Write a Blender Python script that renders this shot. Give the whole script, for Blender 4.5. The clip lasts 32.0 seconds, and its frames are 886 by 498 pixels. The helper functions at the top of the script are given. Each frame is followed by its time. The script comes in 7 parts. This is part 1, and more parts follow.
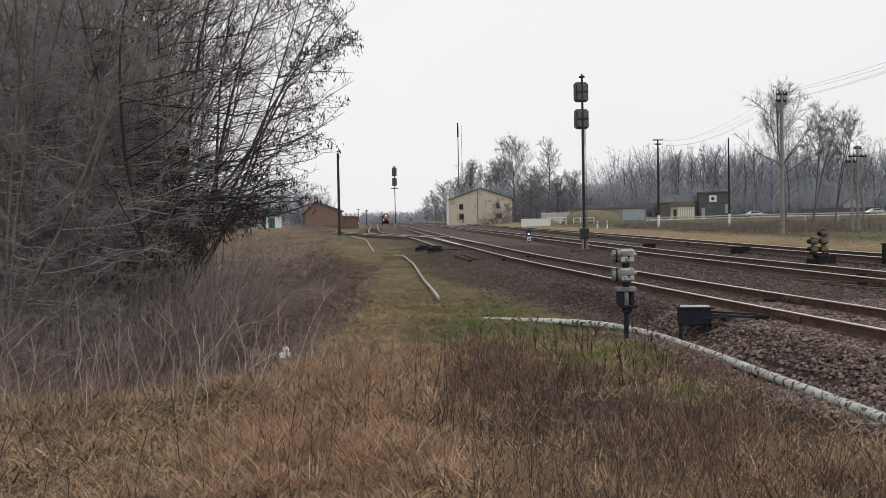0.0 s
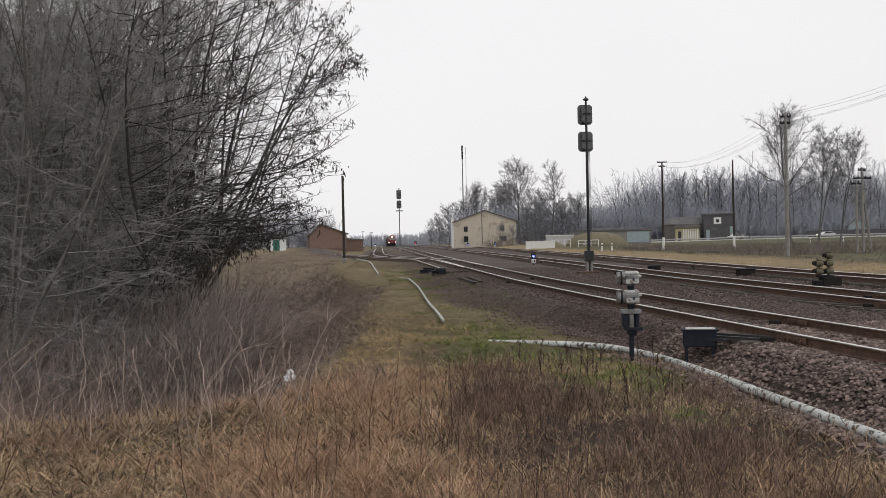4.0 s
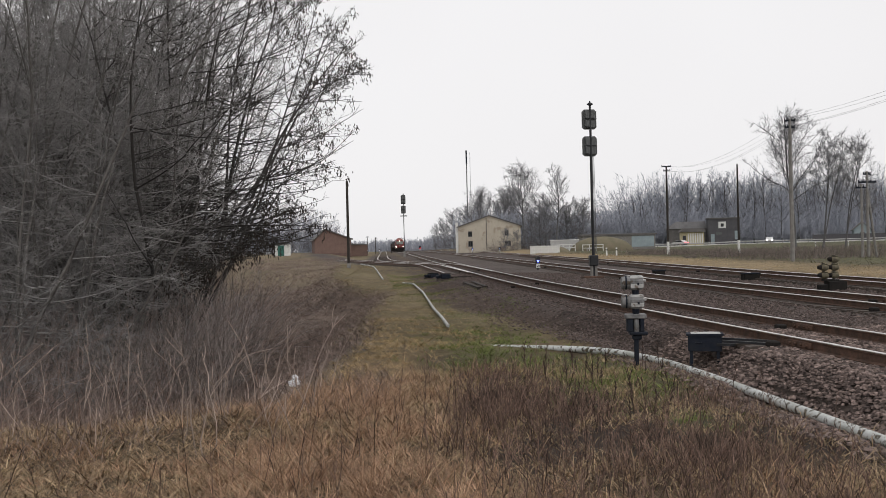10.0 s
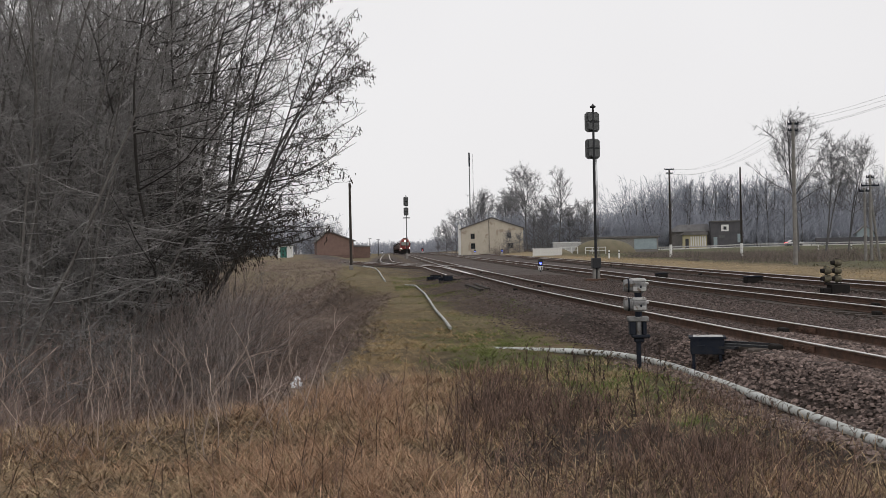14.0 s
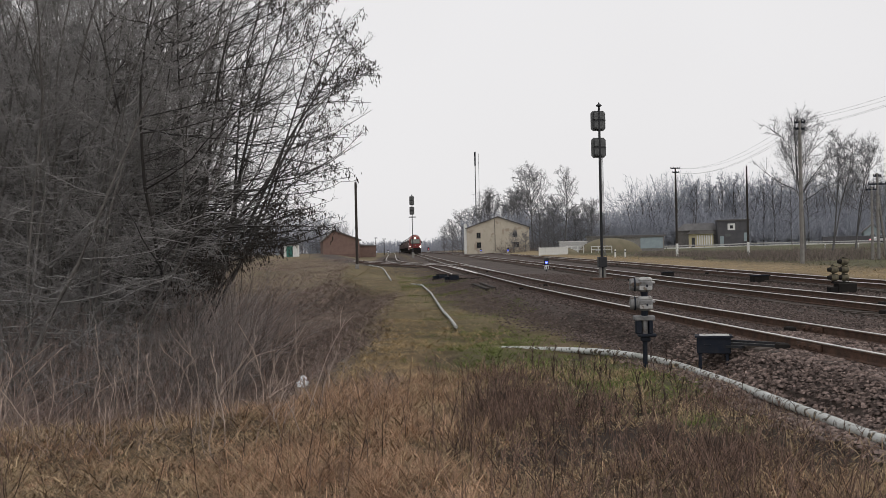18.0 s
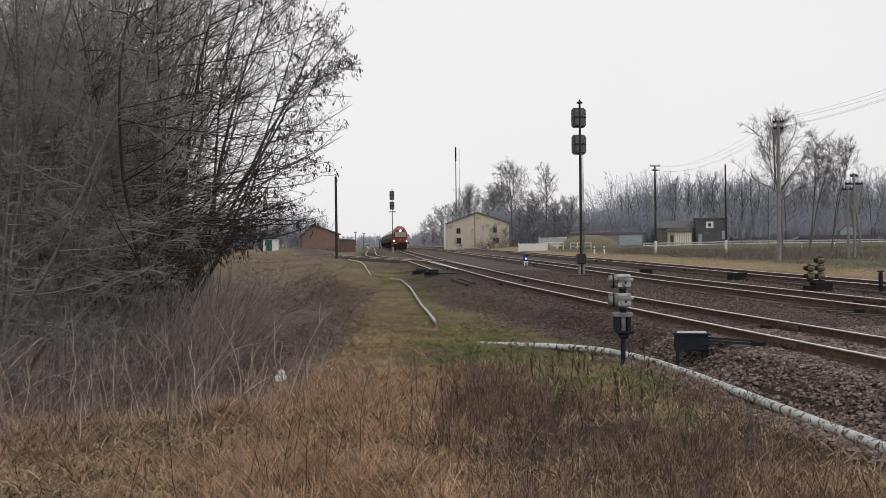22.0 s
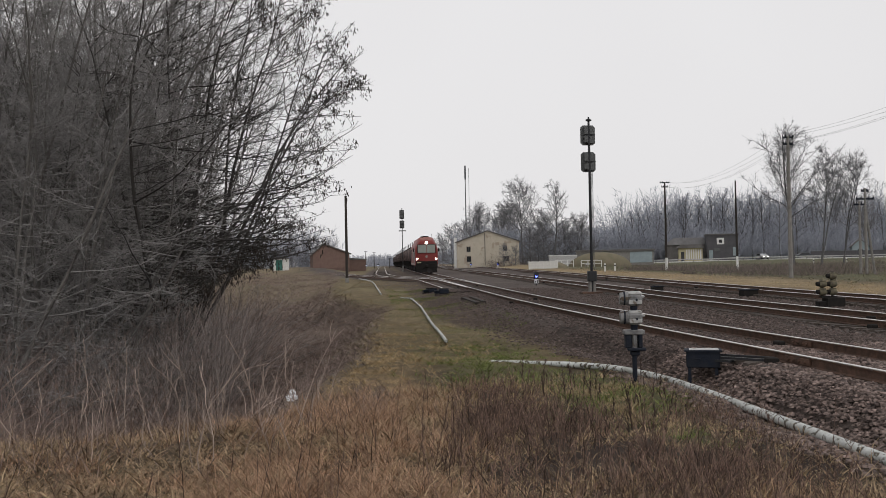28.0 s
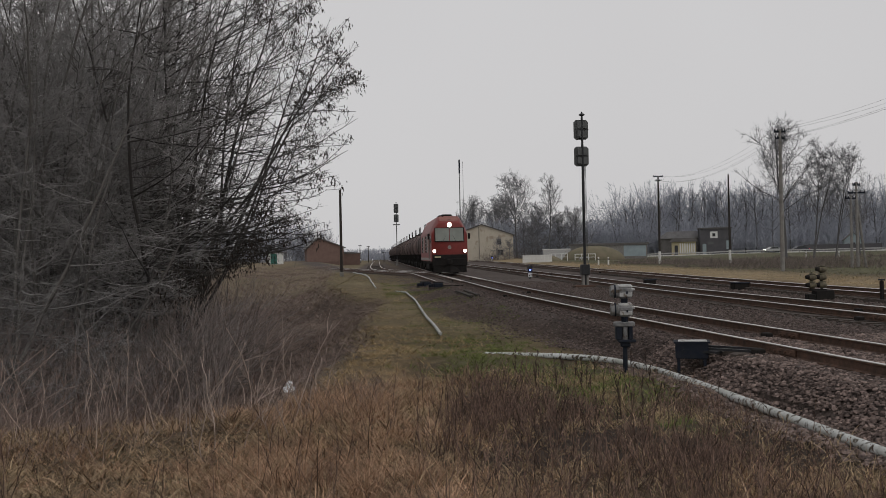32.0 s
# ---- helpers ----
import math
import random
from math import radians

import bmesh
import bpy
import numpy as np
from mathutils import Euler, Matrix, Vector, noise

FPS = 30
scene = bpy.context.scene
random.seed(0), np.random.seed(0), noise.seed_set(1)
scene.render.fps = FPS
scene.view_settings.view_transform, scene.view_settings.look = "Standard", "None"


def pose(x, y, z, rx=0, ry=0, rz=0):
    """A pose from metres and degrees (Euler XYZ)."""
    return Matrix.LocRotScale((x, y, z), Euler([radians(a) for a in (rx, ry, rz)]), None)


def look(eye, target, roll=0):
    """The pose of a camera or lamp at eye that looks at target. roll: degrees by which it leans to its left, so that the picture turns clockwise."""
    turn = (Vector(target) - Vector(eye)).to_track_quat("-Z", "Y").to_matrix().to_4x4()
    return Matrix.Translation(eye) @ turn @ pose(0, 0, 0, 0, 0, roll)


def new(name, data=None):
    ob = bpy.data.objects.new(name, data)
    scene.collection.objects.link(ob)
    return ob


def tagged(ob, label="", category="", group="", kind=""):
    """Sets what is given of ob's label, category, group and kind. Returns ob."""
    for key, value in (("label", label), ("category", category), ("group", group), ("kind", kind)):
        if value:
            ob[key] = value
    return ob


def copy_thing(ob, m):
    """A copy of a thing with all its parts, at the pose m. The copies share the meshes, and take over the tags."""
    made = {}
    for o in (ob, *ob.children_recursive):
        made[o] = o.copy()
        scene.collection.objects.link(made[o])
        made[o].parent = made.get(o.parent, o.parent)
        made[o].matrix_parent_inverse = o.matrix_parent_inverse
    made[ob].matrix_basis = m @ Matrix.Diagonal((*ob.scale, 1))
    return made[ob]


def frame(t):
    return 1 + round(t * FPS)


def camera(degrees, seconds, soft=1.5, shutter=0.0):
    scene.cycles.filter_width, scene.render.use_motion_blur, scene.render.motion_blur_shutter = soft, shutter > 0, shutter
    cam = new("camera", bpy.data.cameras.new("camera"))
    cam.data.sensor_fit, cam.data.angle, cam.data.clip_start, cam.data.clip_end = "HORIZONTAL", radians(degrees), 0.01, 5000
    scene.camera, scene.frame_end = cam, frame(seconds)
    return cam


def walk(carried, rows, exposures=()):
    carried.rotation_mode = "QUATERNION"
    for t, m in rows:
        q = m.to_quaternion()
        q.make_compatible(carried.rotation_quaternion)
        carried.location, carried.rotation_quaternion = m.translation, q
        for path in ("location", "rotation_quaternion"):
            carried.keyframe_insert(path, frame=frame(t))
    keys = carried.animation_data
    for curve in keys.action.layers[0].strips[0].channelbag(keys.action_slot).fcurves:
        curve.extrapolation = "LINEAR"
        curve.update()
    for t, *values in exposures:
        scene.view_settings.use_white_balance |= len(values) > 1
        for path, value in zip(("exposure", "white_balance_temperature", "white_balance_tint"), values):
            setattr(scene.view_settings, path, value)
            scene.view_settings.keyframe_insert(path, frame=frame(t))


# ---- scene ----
cam = camera(50.0, 32.0, soft=0.85)

# seconds, pan, tilt, lean (degrees) and the step back (metres) of the hand-held camera
PATH = [
    (0, 5.050, -1.695, -1.149, 0.00), (0.5, 5.100, -1.612, -1.183, 0.00), (1, 5.094, -1.183, -1.210, 0.00),
    (1.5, 5.073, -1.005, -1.198, 0.00), (2, 5.015, -0.908, -1.238, 0.00), (2.5, 5.070, -0.690, -1.172, 0.00),
    (3, 4.969, -0.380, -1.225, 0.00), (3.5, 4.866, -0.377, -1.184, 0.00), (5.5, 4.590, -0.108, -1.452, 0.00),
    (6, 4.609, -0.082, -1.406, 0.00), (6.5, 4.669, -0.040, -1.344, 0.00), (7, 4.739, -0.054, -1.096, 0.00),
    (7.5, 4.945, -0.166, -1.024, 0.00), (8, 5.337, -0.401, -0.773, 0.00), (8.5, 5.341, -0.137, -0.818, 0.00),
    (9, 5.284, -0.234, -0.984, 0.00), (9.5, 5.094, -0.192, -1.319, 0.00), (10, 4.543, -0.032, -1.371, 0.00),
    (10.5, 4.358, -0.017, -1.467, 0.00), (11, 4.308, -0.007, -1.500, 0.00), (11.5, 4.354, 0.026, -1.488, 0.00),
    (12, 4.332, 0.044, -1.458, 0.00), (12.5, 4.333, 0.031, -1.377, 0.00), (13, 4.338, -0.011, -1.255, 0.00),
    (13.5, 4.400, 0.001, -1.187, 0.00), (14, 4.394, 0.095, -1.174, 0.00), (14.5, 4.390, 0.086, -1.246, 0.00),
    (16.5, 4.213, 0.129, -1.313, 0.00), (17, 4.130, 0.131, -1.313, 0.00), (17.5, 4.065, 0.087, -1.285, 0.00),
    (18, 4.037, 0.052, -1.226, 0.00), (18.5, 4.044, 0.080, -1.197, 0.00), (19, 4.039, 0.125, -1.168, 0.00),
    (19.5, 4.056, 0.155, -1.121, 0.00), (20, 4.058, 0.074, -1.115, 0.00), (20.5, 4.120, 0.045, -1.090, 0.00),
    (21, 4.400, -0.009, -0.911, 0.00), (21.5, 5.050, -0.412, -0.603, 0.00), (22, 5.251, -0.255, -0.680, 0.00),
    (22.5, 5.153, -0.033, -0.831, 0.00), (23, 5.067, 0.476, -0.788, 0.00), (23.5, 5.007, 0.438, -0.806, 0.00),
    (24, 4.724, 0.500, -0.811, 0.00), (24.5, 4.711, 0.731, -0.898, 0.00), (25, 4.683, 0.893, -0.913, 0.00),
    (25.5, 4.704, 0.874, -0.952, 0.00), (27.5, 4.627, 0.863, -1.241, 0.00), (28, 4.657, 0.872, -1.133, 0.00),
    (28.5, 4.632, 0.975, -0.889, 0.00), (29, 4.602, 0.971, -0.981, 0.19), (29.5, 4.577, 0.839, -1.101, 0.18),
    (30, 4.715, 0.602, -1.201, 0.25), (30.5, 4.774, 0.629, -1.167, 0.24), (31, 4.752, 0.603, -1.140, 0.29),
    (31.5, 4.861, 0.558, -1.223, 0.32), (32, 4.998, 0.490, -1.180, 0.34),
]


def eye_pose(pan, tilt, lean, back):
    a, b = radians(pan), radians(tilt)
    ahead = Vector((math.sin(a) * math.cos(b), math.cos(a) * math.cos(b), math.sin(b)))
    eye = Vector((0, 0, 1.6)) - ahead * back
    return look(eye, eye + ahead, lean)


walk(cam, [(t, eye_pose(pan, tilt, lean, back)) for t, pan, tilt, lean, back in PATH],
     exposures=[(0, 0.04), (10, 0.02), (13, 0.0), (14, -0.05), (17, -0.09), (20, -0.07), (21.5, 0.0), (22.5, 0.0), (24, -0.08), (25, -0.12), (28.5, -0.16), (29.0, -0.4), (32, -0.56)])

# ---- light: a closed grey winter sky ----
world = bpy.data.worlds.new("overcast_sky")
scene.world = world
world.use_nodes = True
wn, wl = world.node_tree.nodes, world.node_tree.links
wn.clear()
w_out = wn.new("ShaderNodeOutputWorld")
w_bg = wn.new("ShaderNodeBackground")
w_sky = wn.new("ShaderNodeTexSky")
w_sky.sky_type = "NISHITA"
w_sky.sun_disc = False
w_sky.sun_elevation = radians(18)
w_sky.sun_rotation = radians(150)
w_sky.dust_density = 3.0
w_hsv = wn.new("ShaderNodeHueSaturation")
w_hsv.inputs["Saturation"].default_value = 0.25
w_mul = wn.new("ShaderNodeMix")
w_mul.data_type = "RGBA"
w_mul.inputs[0].default_value = 0.9
w_cloud = wn.new("ShaderNodeTexNoise")
w_cloud.inputs["Scale"].default_value = 1.6
w_cloud.inputs["Detail"].default_value = 3.0
w_ramp = wn.new("ShaderNodeValToRGB")
w_ramp.color_ramp.elements[0].position, w_ramp.color_ramp.elements[0].color = 0.3, (7.9, 7.75, 7.85, 1)
w_ramp.color_ramp.elements[1].position, w_ramp.color_ramp.elements[1].color = 0.75, (8.5, 8.4, 8.5, 1)
wl.new(w_sky.outputs[0], w_hsv.inputs["Color"])
wl.new(w_cloud.outputs["Fac"], w_ramp.inputs[0])
wl.new(w_hsv.outputs[0], w_mul.inputs[6])
wl.new(w_ramp.outputs[0], w_mul.inputs[7])
wl.new(w_mul.outputs[2], w_bg.inputs["Color"])
w_bg.inputs["Strength"].default_value = 0.113
wl.new(w_bg.outputs[0], w_out.inputs["Surface"])

sun_data = bpy.data.lights.new("sun", "SUN")
sun_data.energy = 0.6
sun_data.angle = radians(40)
sun_data.color = (1.0, 0.97, 0.93)
sun = new("sun", sun_data)
sun.matrix_world = look((0, 0, 60), (-20, 35, 0))


# ---- materials ----
def material(name, base, other=None, scale=4.0, rough=0.8, metal=0.0, bump=0.0, bump_scale=40.0, obj_var=0.0, isl_var=0.0, spots=None, spot_at=0.62, spot_scale=9.0, spec=0.3):
    """A surface whose colour wanders between two tones, with fine relief and, if given, spots of dirt or rust."""
    m = bpy.data.materials.new(name)
    m.use_nodes = True
    n, l = m.node_tree.nodes, m.node_tree.links
    b = n["Principled BSDF"]
    b.inputs["Roughness"].default_value = rough
    b.inputs["Metallic"].default_value = metal
    b.inputs["Specular IOR Level"].default_value = spec
    co = n.new("ShaderNodeTexCoord")
    no = n.new("ShaderNodeTexNoise")
    no.inputs["Scale"].default_value = scale
    no.inputs["Detail"].default_value = 6.0
    no.inputs["Roughness"].default_value = 0.65
    l.new(co.outputs["Object"], no.inputs["Vector"])
    mix = n.new("ShaderNodeMix")
    mix.data_type = "RGBA"
    other = other or tuple(c * 0.7 for c in base)
    mix.inputs[6].default_value = (*base, 1)
    mix.inputs[7].default_value = (*other, 1)
    ra = n.new("ShaderNodeValToRGB")
    ra.color_ramp.elements[0].position, ra.color_ramp.elements[1].position = 0.35, 0.65
    l.new(no.outputs["Fac"], ra.inputs[0])
    l.new(ra.outputs[0], mix.inputs[0])
    col = mix.outputs[2]
    if spots:
        n2 = n.new("ShaderNodeTexNoise")
        n2.inputs["Scale"].default_value = spot_scale
        n2.inputs["Detail"].default_value = 8.0
        l.new(co.outputs["Object"], n2.inputs["Vector"])
        r2 = n.new("ShaderNodeValToRGB")
        r2.color_ramp.elements[0].position, r2.color_ramp.elements[1].position = spot_at - 0.04, spot_at + 0.04
        l.new(n2.outputs["Fac"], r2.inputs[0])
        m2 = n.new("ShaderNodeMix")
        m2.data_type = "RGBA"
        l.new(r2.outputs[0], m2.inputs[0])
        l.new(col, m2.inputs[6])
        m2.inputs[7].default_value = (*spots, 1)
        col = m2.outputs[2]
    if obj_var or isl_var:
        hv = n.new("ShaderNodeHueSaturation")
        mr = n.new("ShaderNodeMapRange")
        v = obj_var or isl_var
        mr.inputs[3].default_value, mr.inputs[4].default_value = 1 - v, 1 + v
        if obj_var:
            l.new(n.new("ShaderNodeObjectInfo").outputs["Random"], mr.inputs[0])
        else:
            l.new(n.new("ShaderNodeNewGeometry").outputs["Random Per Island"], mr.inputs[0])
        l.new(mr.outputs[0], hv.inputs["Value"])
        l.new(col, hv.inputs["Color"])
        col = hv.outputs[0]
    l.new(col, b.inputs["Base Color"])
    if bump:
        n3 = n.new("ShaderNodeTexNoise")
        n3.inputs["Scale"].default_value = bump_scale
        n3.inputs["Detail"].default_value = 4.0
        l.new(co.outputs["Object"], n3.inputs["Vector"])
        bp = n.new("ShaderNodeBump")
        bp.inputs["Strength"].default_value = bump
        bp.inputs["Distance"].default_value = 0.03
        l.new(n3.outputs["Fac"], bp.inputs["Height"])
        l.new(bp.outputs[0], b.inputs["Normal"])
    return m


def glow(name, color, strength):
    m = bpy.data.materials.new(name)
    m.use_nodes = True
    b = m.node_tree.nodes["Principled BSDF"]
    b.inputs["Base Color"].default_value = (*color, 1)
    b.inputs["Emission Color"].default_value = (*color, 1)
    b.inputs["Emission Strength"].default_value = strength
    return m


M = {
    "rail_head": material("rail_head", (0.8, 0.77, 0.74), (0.62, 0.58, 0.55), 3, 0.36, 1.0),
    "rail_web": material("rail_web", (0.125, 0.072, 0.05), (0.06, 0.038, 0.029), 6, 0.85, bump=0.3),
    "sleeper": material("sleeper", (0.085, 0.07, 0.06), (0.055, 0.044, 0.038), 5, 0.9, bump=0.4, obj_var=0.2),
    "ballast": material("ballast", (0.105, 0.08, 0.07), (0.06, 0.047, 0.043), 7, 0.95, bump=0.9, bump_scale=22),
    "stone": material("stone", (0.27, 0.205, 0.18), (0.075, 0.056, 0.051), 9, 0.9, bump=0.4, isl_var=0.6),
    "stone_dark": material("stone_dark", (0.15, 0.115, 0.102), (0.055, 0.042, 0.039), 9, 0.95, bump=0.4, isl_var=0.5),
    "galvanised": material("galvanised", (0.25, 0.25, 0.25), (0.12, 0.12, 0.12), 7, 0.6, 0.15, bump=0.15, spots=(0.09, 0.07, 0.055), spot_at=0.6),
    "pale_cover": material("pale_cover", (0.48, 0.48, 0.475), (0.32, 0.32, 0.315), 9, 0.6, bump=0.15, spots=(0.18, 0.15, 0.12), spot_at=0.62),
    "dark_steel": material("dark_steel", (0.012, 0.016, 0.027), (0.022, 0.025, 0.032), 8, 0.75, bump=0.15, spec=0.15),
    "black_paint": material("black_paint", (0.018, 0.02, 0.024), (0.03, 0.03, 0.032), 10, 0.5),
    "concrete": material("concrete", (0.26, 0.25, 0.235), (0.17, 0.16, 0.15), 3, 0.9, bump=0.3),
    "dark_wood": material("dark_wood", (0.05, 0.042, 0.037), (0.03, 0.026, 0.023), 6, 0.9, bump=0.4),
    "white_paint": material("white_paint", (0.75, 0.75, 0.73), (0.6, 0.6, 0.58), 5, 0.7, spots=(0.3, 0.28, 0.25), spot_at=0.66),
    "signal_grey": material("signal_grey", (0.13, 0.135, 0.135), (0.085, 0.088, 0.09), 6, 0.65, bump=0.1),
    "mossy_steel": material("mossy_steel", (0.16, 0.14, 0.09), (0.07, 0.062, 0.045), 9, 0.7, bump=0.2),
    "pipe_white": material("pipe_white", (0.57, 0.59, 0.58), (0.36, 0.37, 0.34), 2.5, 0.5, bump=0.2, spots=(0.07, 0.058, 0.04), spot_at=0.57, spot_scale=11),
    "plaster": material("plaster", (0.52, 0.47, 0.385), (0.45, 0.405, 0.33), 0.6, 0.9, bump=0.1, bump_scale=3, spots=(0.36, 0.3, 0.24), spot_at=0.6, spot_scale=0.5),
    "brick_red": material("brick_red", (0.19, 0.125, 0.105), (0.15, 0.1, 0.085), 1.2, 0.9, obj_var=0.15),
    "roof_grey": material("roof_grey", (0.17, 0.16, 0.155), (0.11, 0.105, 0.1), 0.8, 0.85),
    "glass_dark": material("glass_dark", (0.02, 0.024, 0.028), (0.03, 0.033, 0.036), 1, 0.08, spec=0.5),
    "loco_red": material("loco_red", (0.22, 0.032, 0.027), (0.17, 0.03, 0.026), 1.5, 0.5, spots=(0.16, 0.05, 0.035), spot_at=0.68, spot_scale=2.5),
    "loco_pale_red": material("loco_pale_red", (0.29, 0.135, 0.115), (0.22, 0.085, 0.072), 1.5, 0.6, spots=(0.12, 0.07, 0.055), spot_at=0.64, spot_scale=2.0),
    "loco_grey": material("loco_grey", (0.3, 0.28, 0.255), (0.22, 0.205, 0.19), 1.5, 0.5),
    "tank_brown": material("tank_brown", (0.15, 0.1, 0.09), (0.08, 0.055, 0.052), 0.8, 0.8, obj_var=0.35, spots=(0.035, 0.028, 0.026), spot_at=0.58, spot_scale=1.4),
    "under_black": material("under_black", (0.018, 0.017, 0.017), (0.028, 0.025, 0.023), 3, 0.95, spec=0.1),
    "asphalt": material("asphalt", (0.055, 0.055, 0.057), (0.045, 0.045, 0.046), 2, 0.9, bump=0.2),
    "bark": material("bark", (0.14, 0.132, 0.124), (0.085, 0.079, 0.074), 9, 0.95, bump=0.3, isl_var=0.25),
    "twig_dark": material("twig_dark", (0.28, 0.27, 0.264), (0.175, 0.168, 0.164), 1.5, 0.95, isl_var=0.22),
    "twig_mid": material("twig_mid", (0.22, 0.217, 0.228), (0.15, 0.148, 0.155), 0.5, 0.95, isl_var=0.2),
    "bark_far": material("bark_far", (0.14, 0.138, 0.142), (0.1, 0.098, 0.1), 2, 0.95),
    # darkened copy for twigs that stand backlit before the bright sky
    "twig_backlit": material("twig_backlit", (0.066, 0.061, 0.058), (0.045, 0.041, 0.039), 1.5, 0.95, isl_var=0.3),
    # pale and bluish: the haze of distance is put into this colour
    "twig_haze": material("twig_haze", (0.36, 0.377, 0.43), (0.28, 0.294, 0.337), 0.3, 0.95, isl_var=0.2),
    "catkin": material("catkin", (0.03, 0.024, 0.02), (0.045, 0.034, 0.026), 5, 0.95),
    "grass_red": material("grass_red", (0.5, 0.325, 0.21), (0.19, 0.115, 0.075), 1.7, 0.9, isl_var=0.5),
    "grass_straw": material("grass_straw", (0.47, 0.345, 0.185), (0.25, 0.178, 0.092), 1.3, 0.9, isl_var=0.45),
    "grass_olive": material("grass_olive", (0.28, 0.225, 0.125), (0.15, 0.125, 0.07), 0.5, 0.9, isl_var=0.45),
    "grass_pale": material("grass_pale", (0.47, 0.355, 0.22), (0.21, 0.148, 0.088), 1.9, 0.9, isl_var=0.45),
    "grass_green": material("grass_green", (0.165, 0.195, 0.055), (0.1, 0.12, 0.036), 1.2, 0.85, isl_var=0.4),
    "shrub_twig": material("shrub_twig", (0.26, 0.195, 0.17), (0.17, 0.125, 0.11), 0.7, 0.95, isl_var=0.4),
    "pale_stalk": material("pale_stalk", (0.42, 0.33, 0.28), (0.3, 0.24, 0.2), 2, 0.9, isl_var=0.3),
    "litter": material("litter", (0.26, 0.2, 0.175), (0.15, 0.11, 0.09), 3, 0.95, isl_var=0.5),
    "scrub": material("scrub", (0.3, 0.23, 0.2), (0.15, 0.113, 0.1), 0.9, 0.95, isl_var=0.5),
    "pale_litter": material("pale_litter", (0.22, 0.185, 0.165), (0.12, 0.098, 0.088), 3, 0.95, isl_var=0.5),
    "seed_head": material("seed_head", (0.085, 0.058, 0.048), (0.045, 0.031, 0.027), 2.0, 0.95, isl_var=0.4),
    "grass_field": material("grass_field", (0.15, 0.16, 0.085), (0.17, 0.135, 0.085), 0.15, 0.9, isl_var=0.4),
    "grass_brown": material("grass_brown", (0.36, 0.26, 0.165), (0.13, 0.09, 0.06), 2.2, 0.95, isl_var=0.5),
    "tangle": material("tangle", (0.29, 0.246, 0.226), (0.13, 0.11, 0.102), 0.9, 0.95, isl_var=0.5),
    "weed": material("weed", (0.235, 0.155, 0.12), (0.07, 0.048, 0.04), 1.8, 0.95, isl_var=0.75),
    "lamp_white": glow("lamp_white", (1.0, 0.93, 0.82), 9.0),
    "lamp_blue": glow("lamp_blue", (0.12, 0.16, 1.0), 5.0),
    "lamp_moon": glow("lamp_moon", (0.75, 0.8, 1.0), 4.0),
    "lamp_red": glow("lamp_red", (1.0, 0.06, 0.08), 6.0),
    "car_white": material("car_white", (0.6, 0.6, 0.6), (0.5, 0.5, 0.5), 2, 0.3),
    "car_silver": material("car_silver", (0.4, 0.41, 0.42), (0.33, 0.34, 0.35), 2, 0.3, 0.3),
    "car_dark": material("car_dark", (0.04, 0.045, 0.055), (0.03, 0.033, 0.04), 2, 0.3),
    "green_paint": material("green_paint", (0.05, 0.17, 0.14), (0.04, 0.13, 0.11), 2, 0.6),
    "pale_blue": material("pale_blue", (0.3, 0.36, 0.38), (0.24, 0.29, 0.31), 1, 0.7),
    "yellow_paint": material("yellow_paint", (0.5, 0.45, 0.28), (0.42, 0.37, 0.24), 1, 0.8),
    "plastic_bag": material("plastic_bag", (0.75, 0.76, 0.78), (0.6, 0.62, 0.65), 6, 0.4),
    "rubber": material("rubber", (0.02, 0.02, 0.02), (0.03, 0.03, 0.03), 3, 0.8),
}


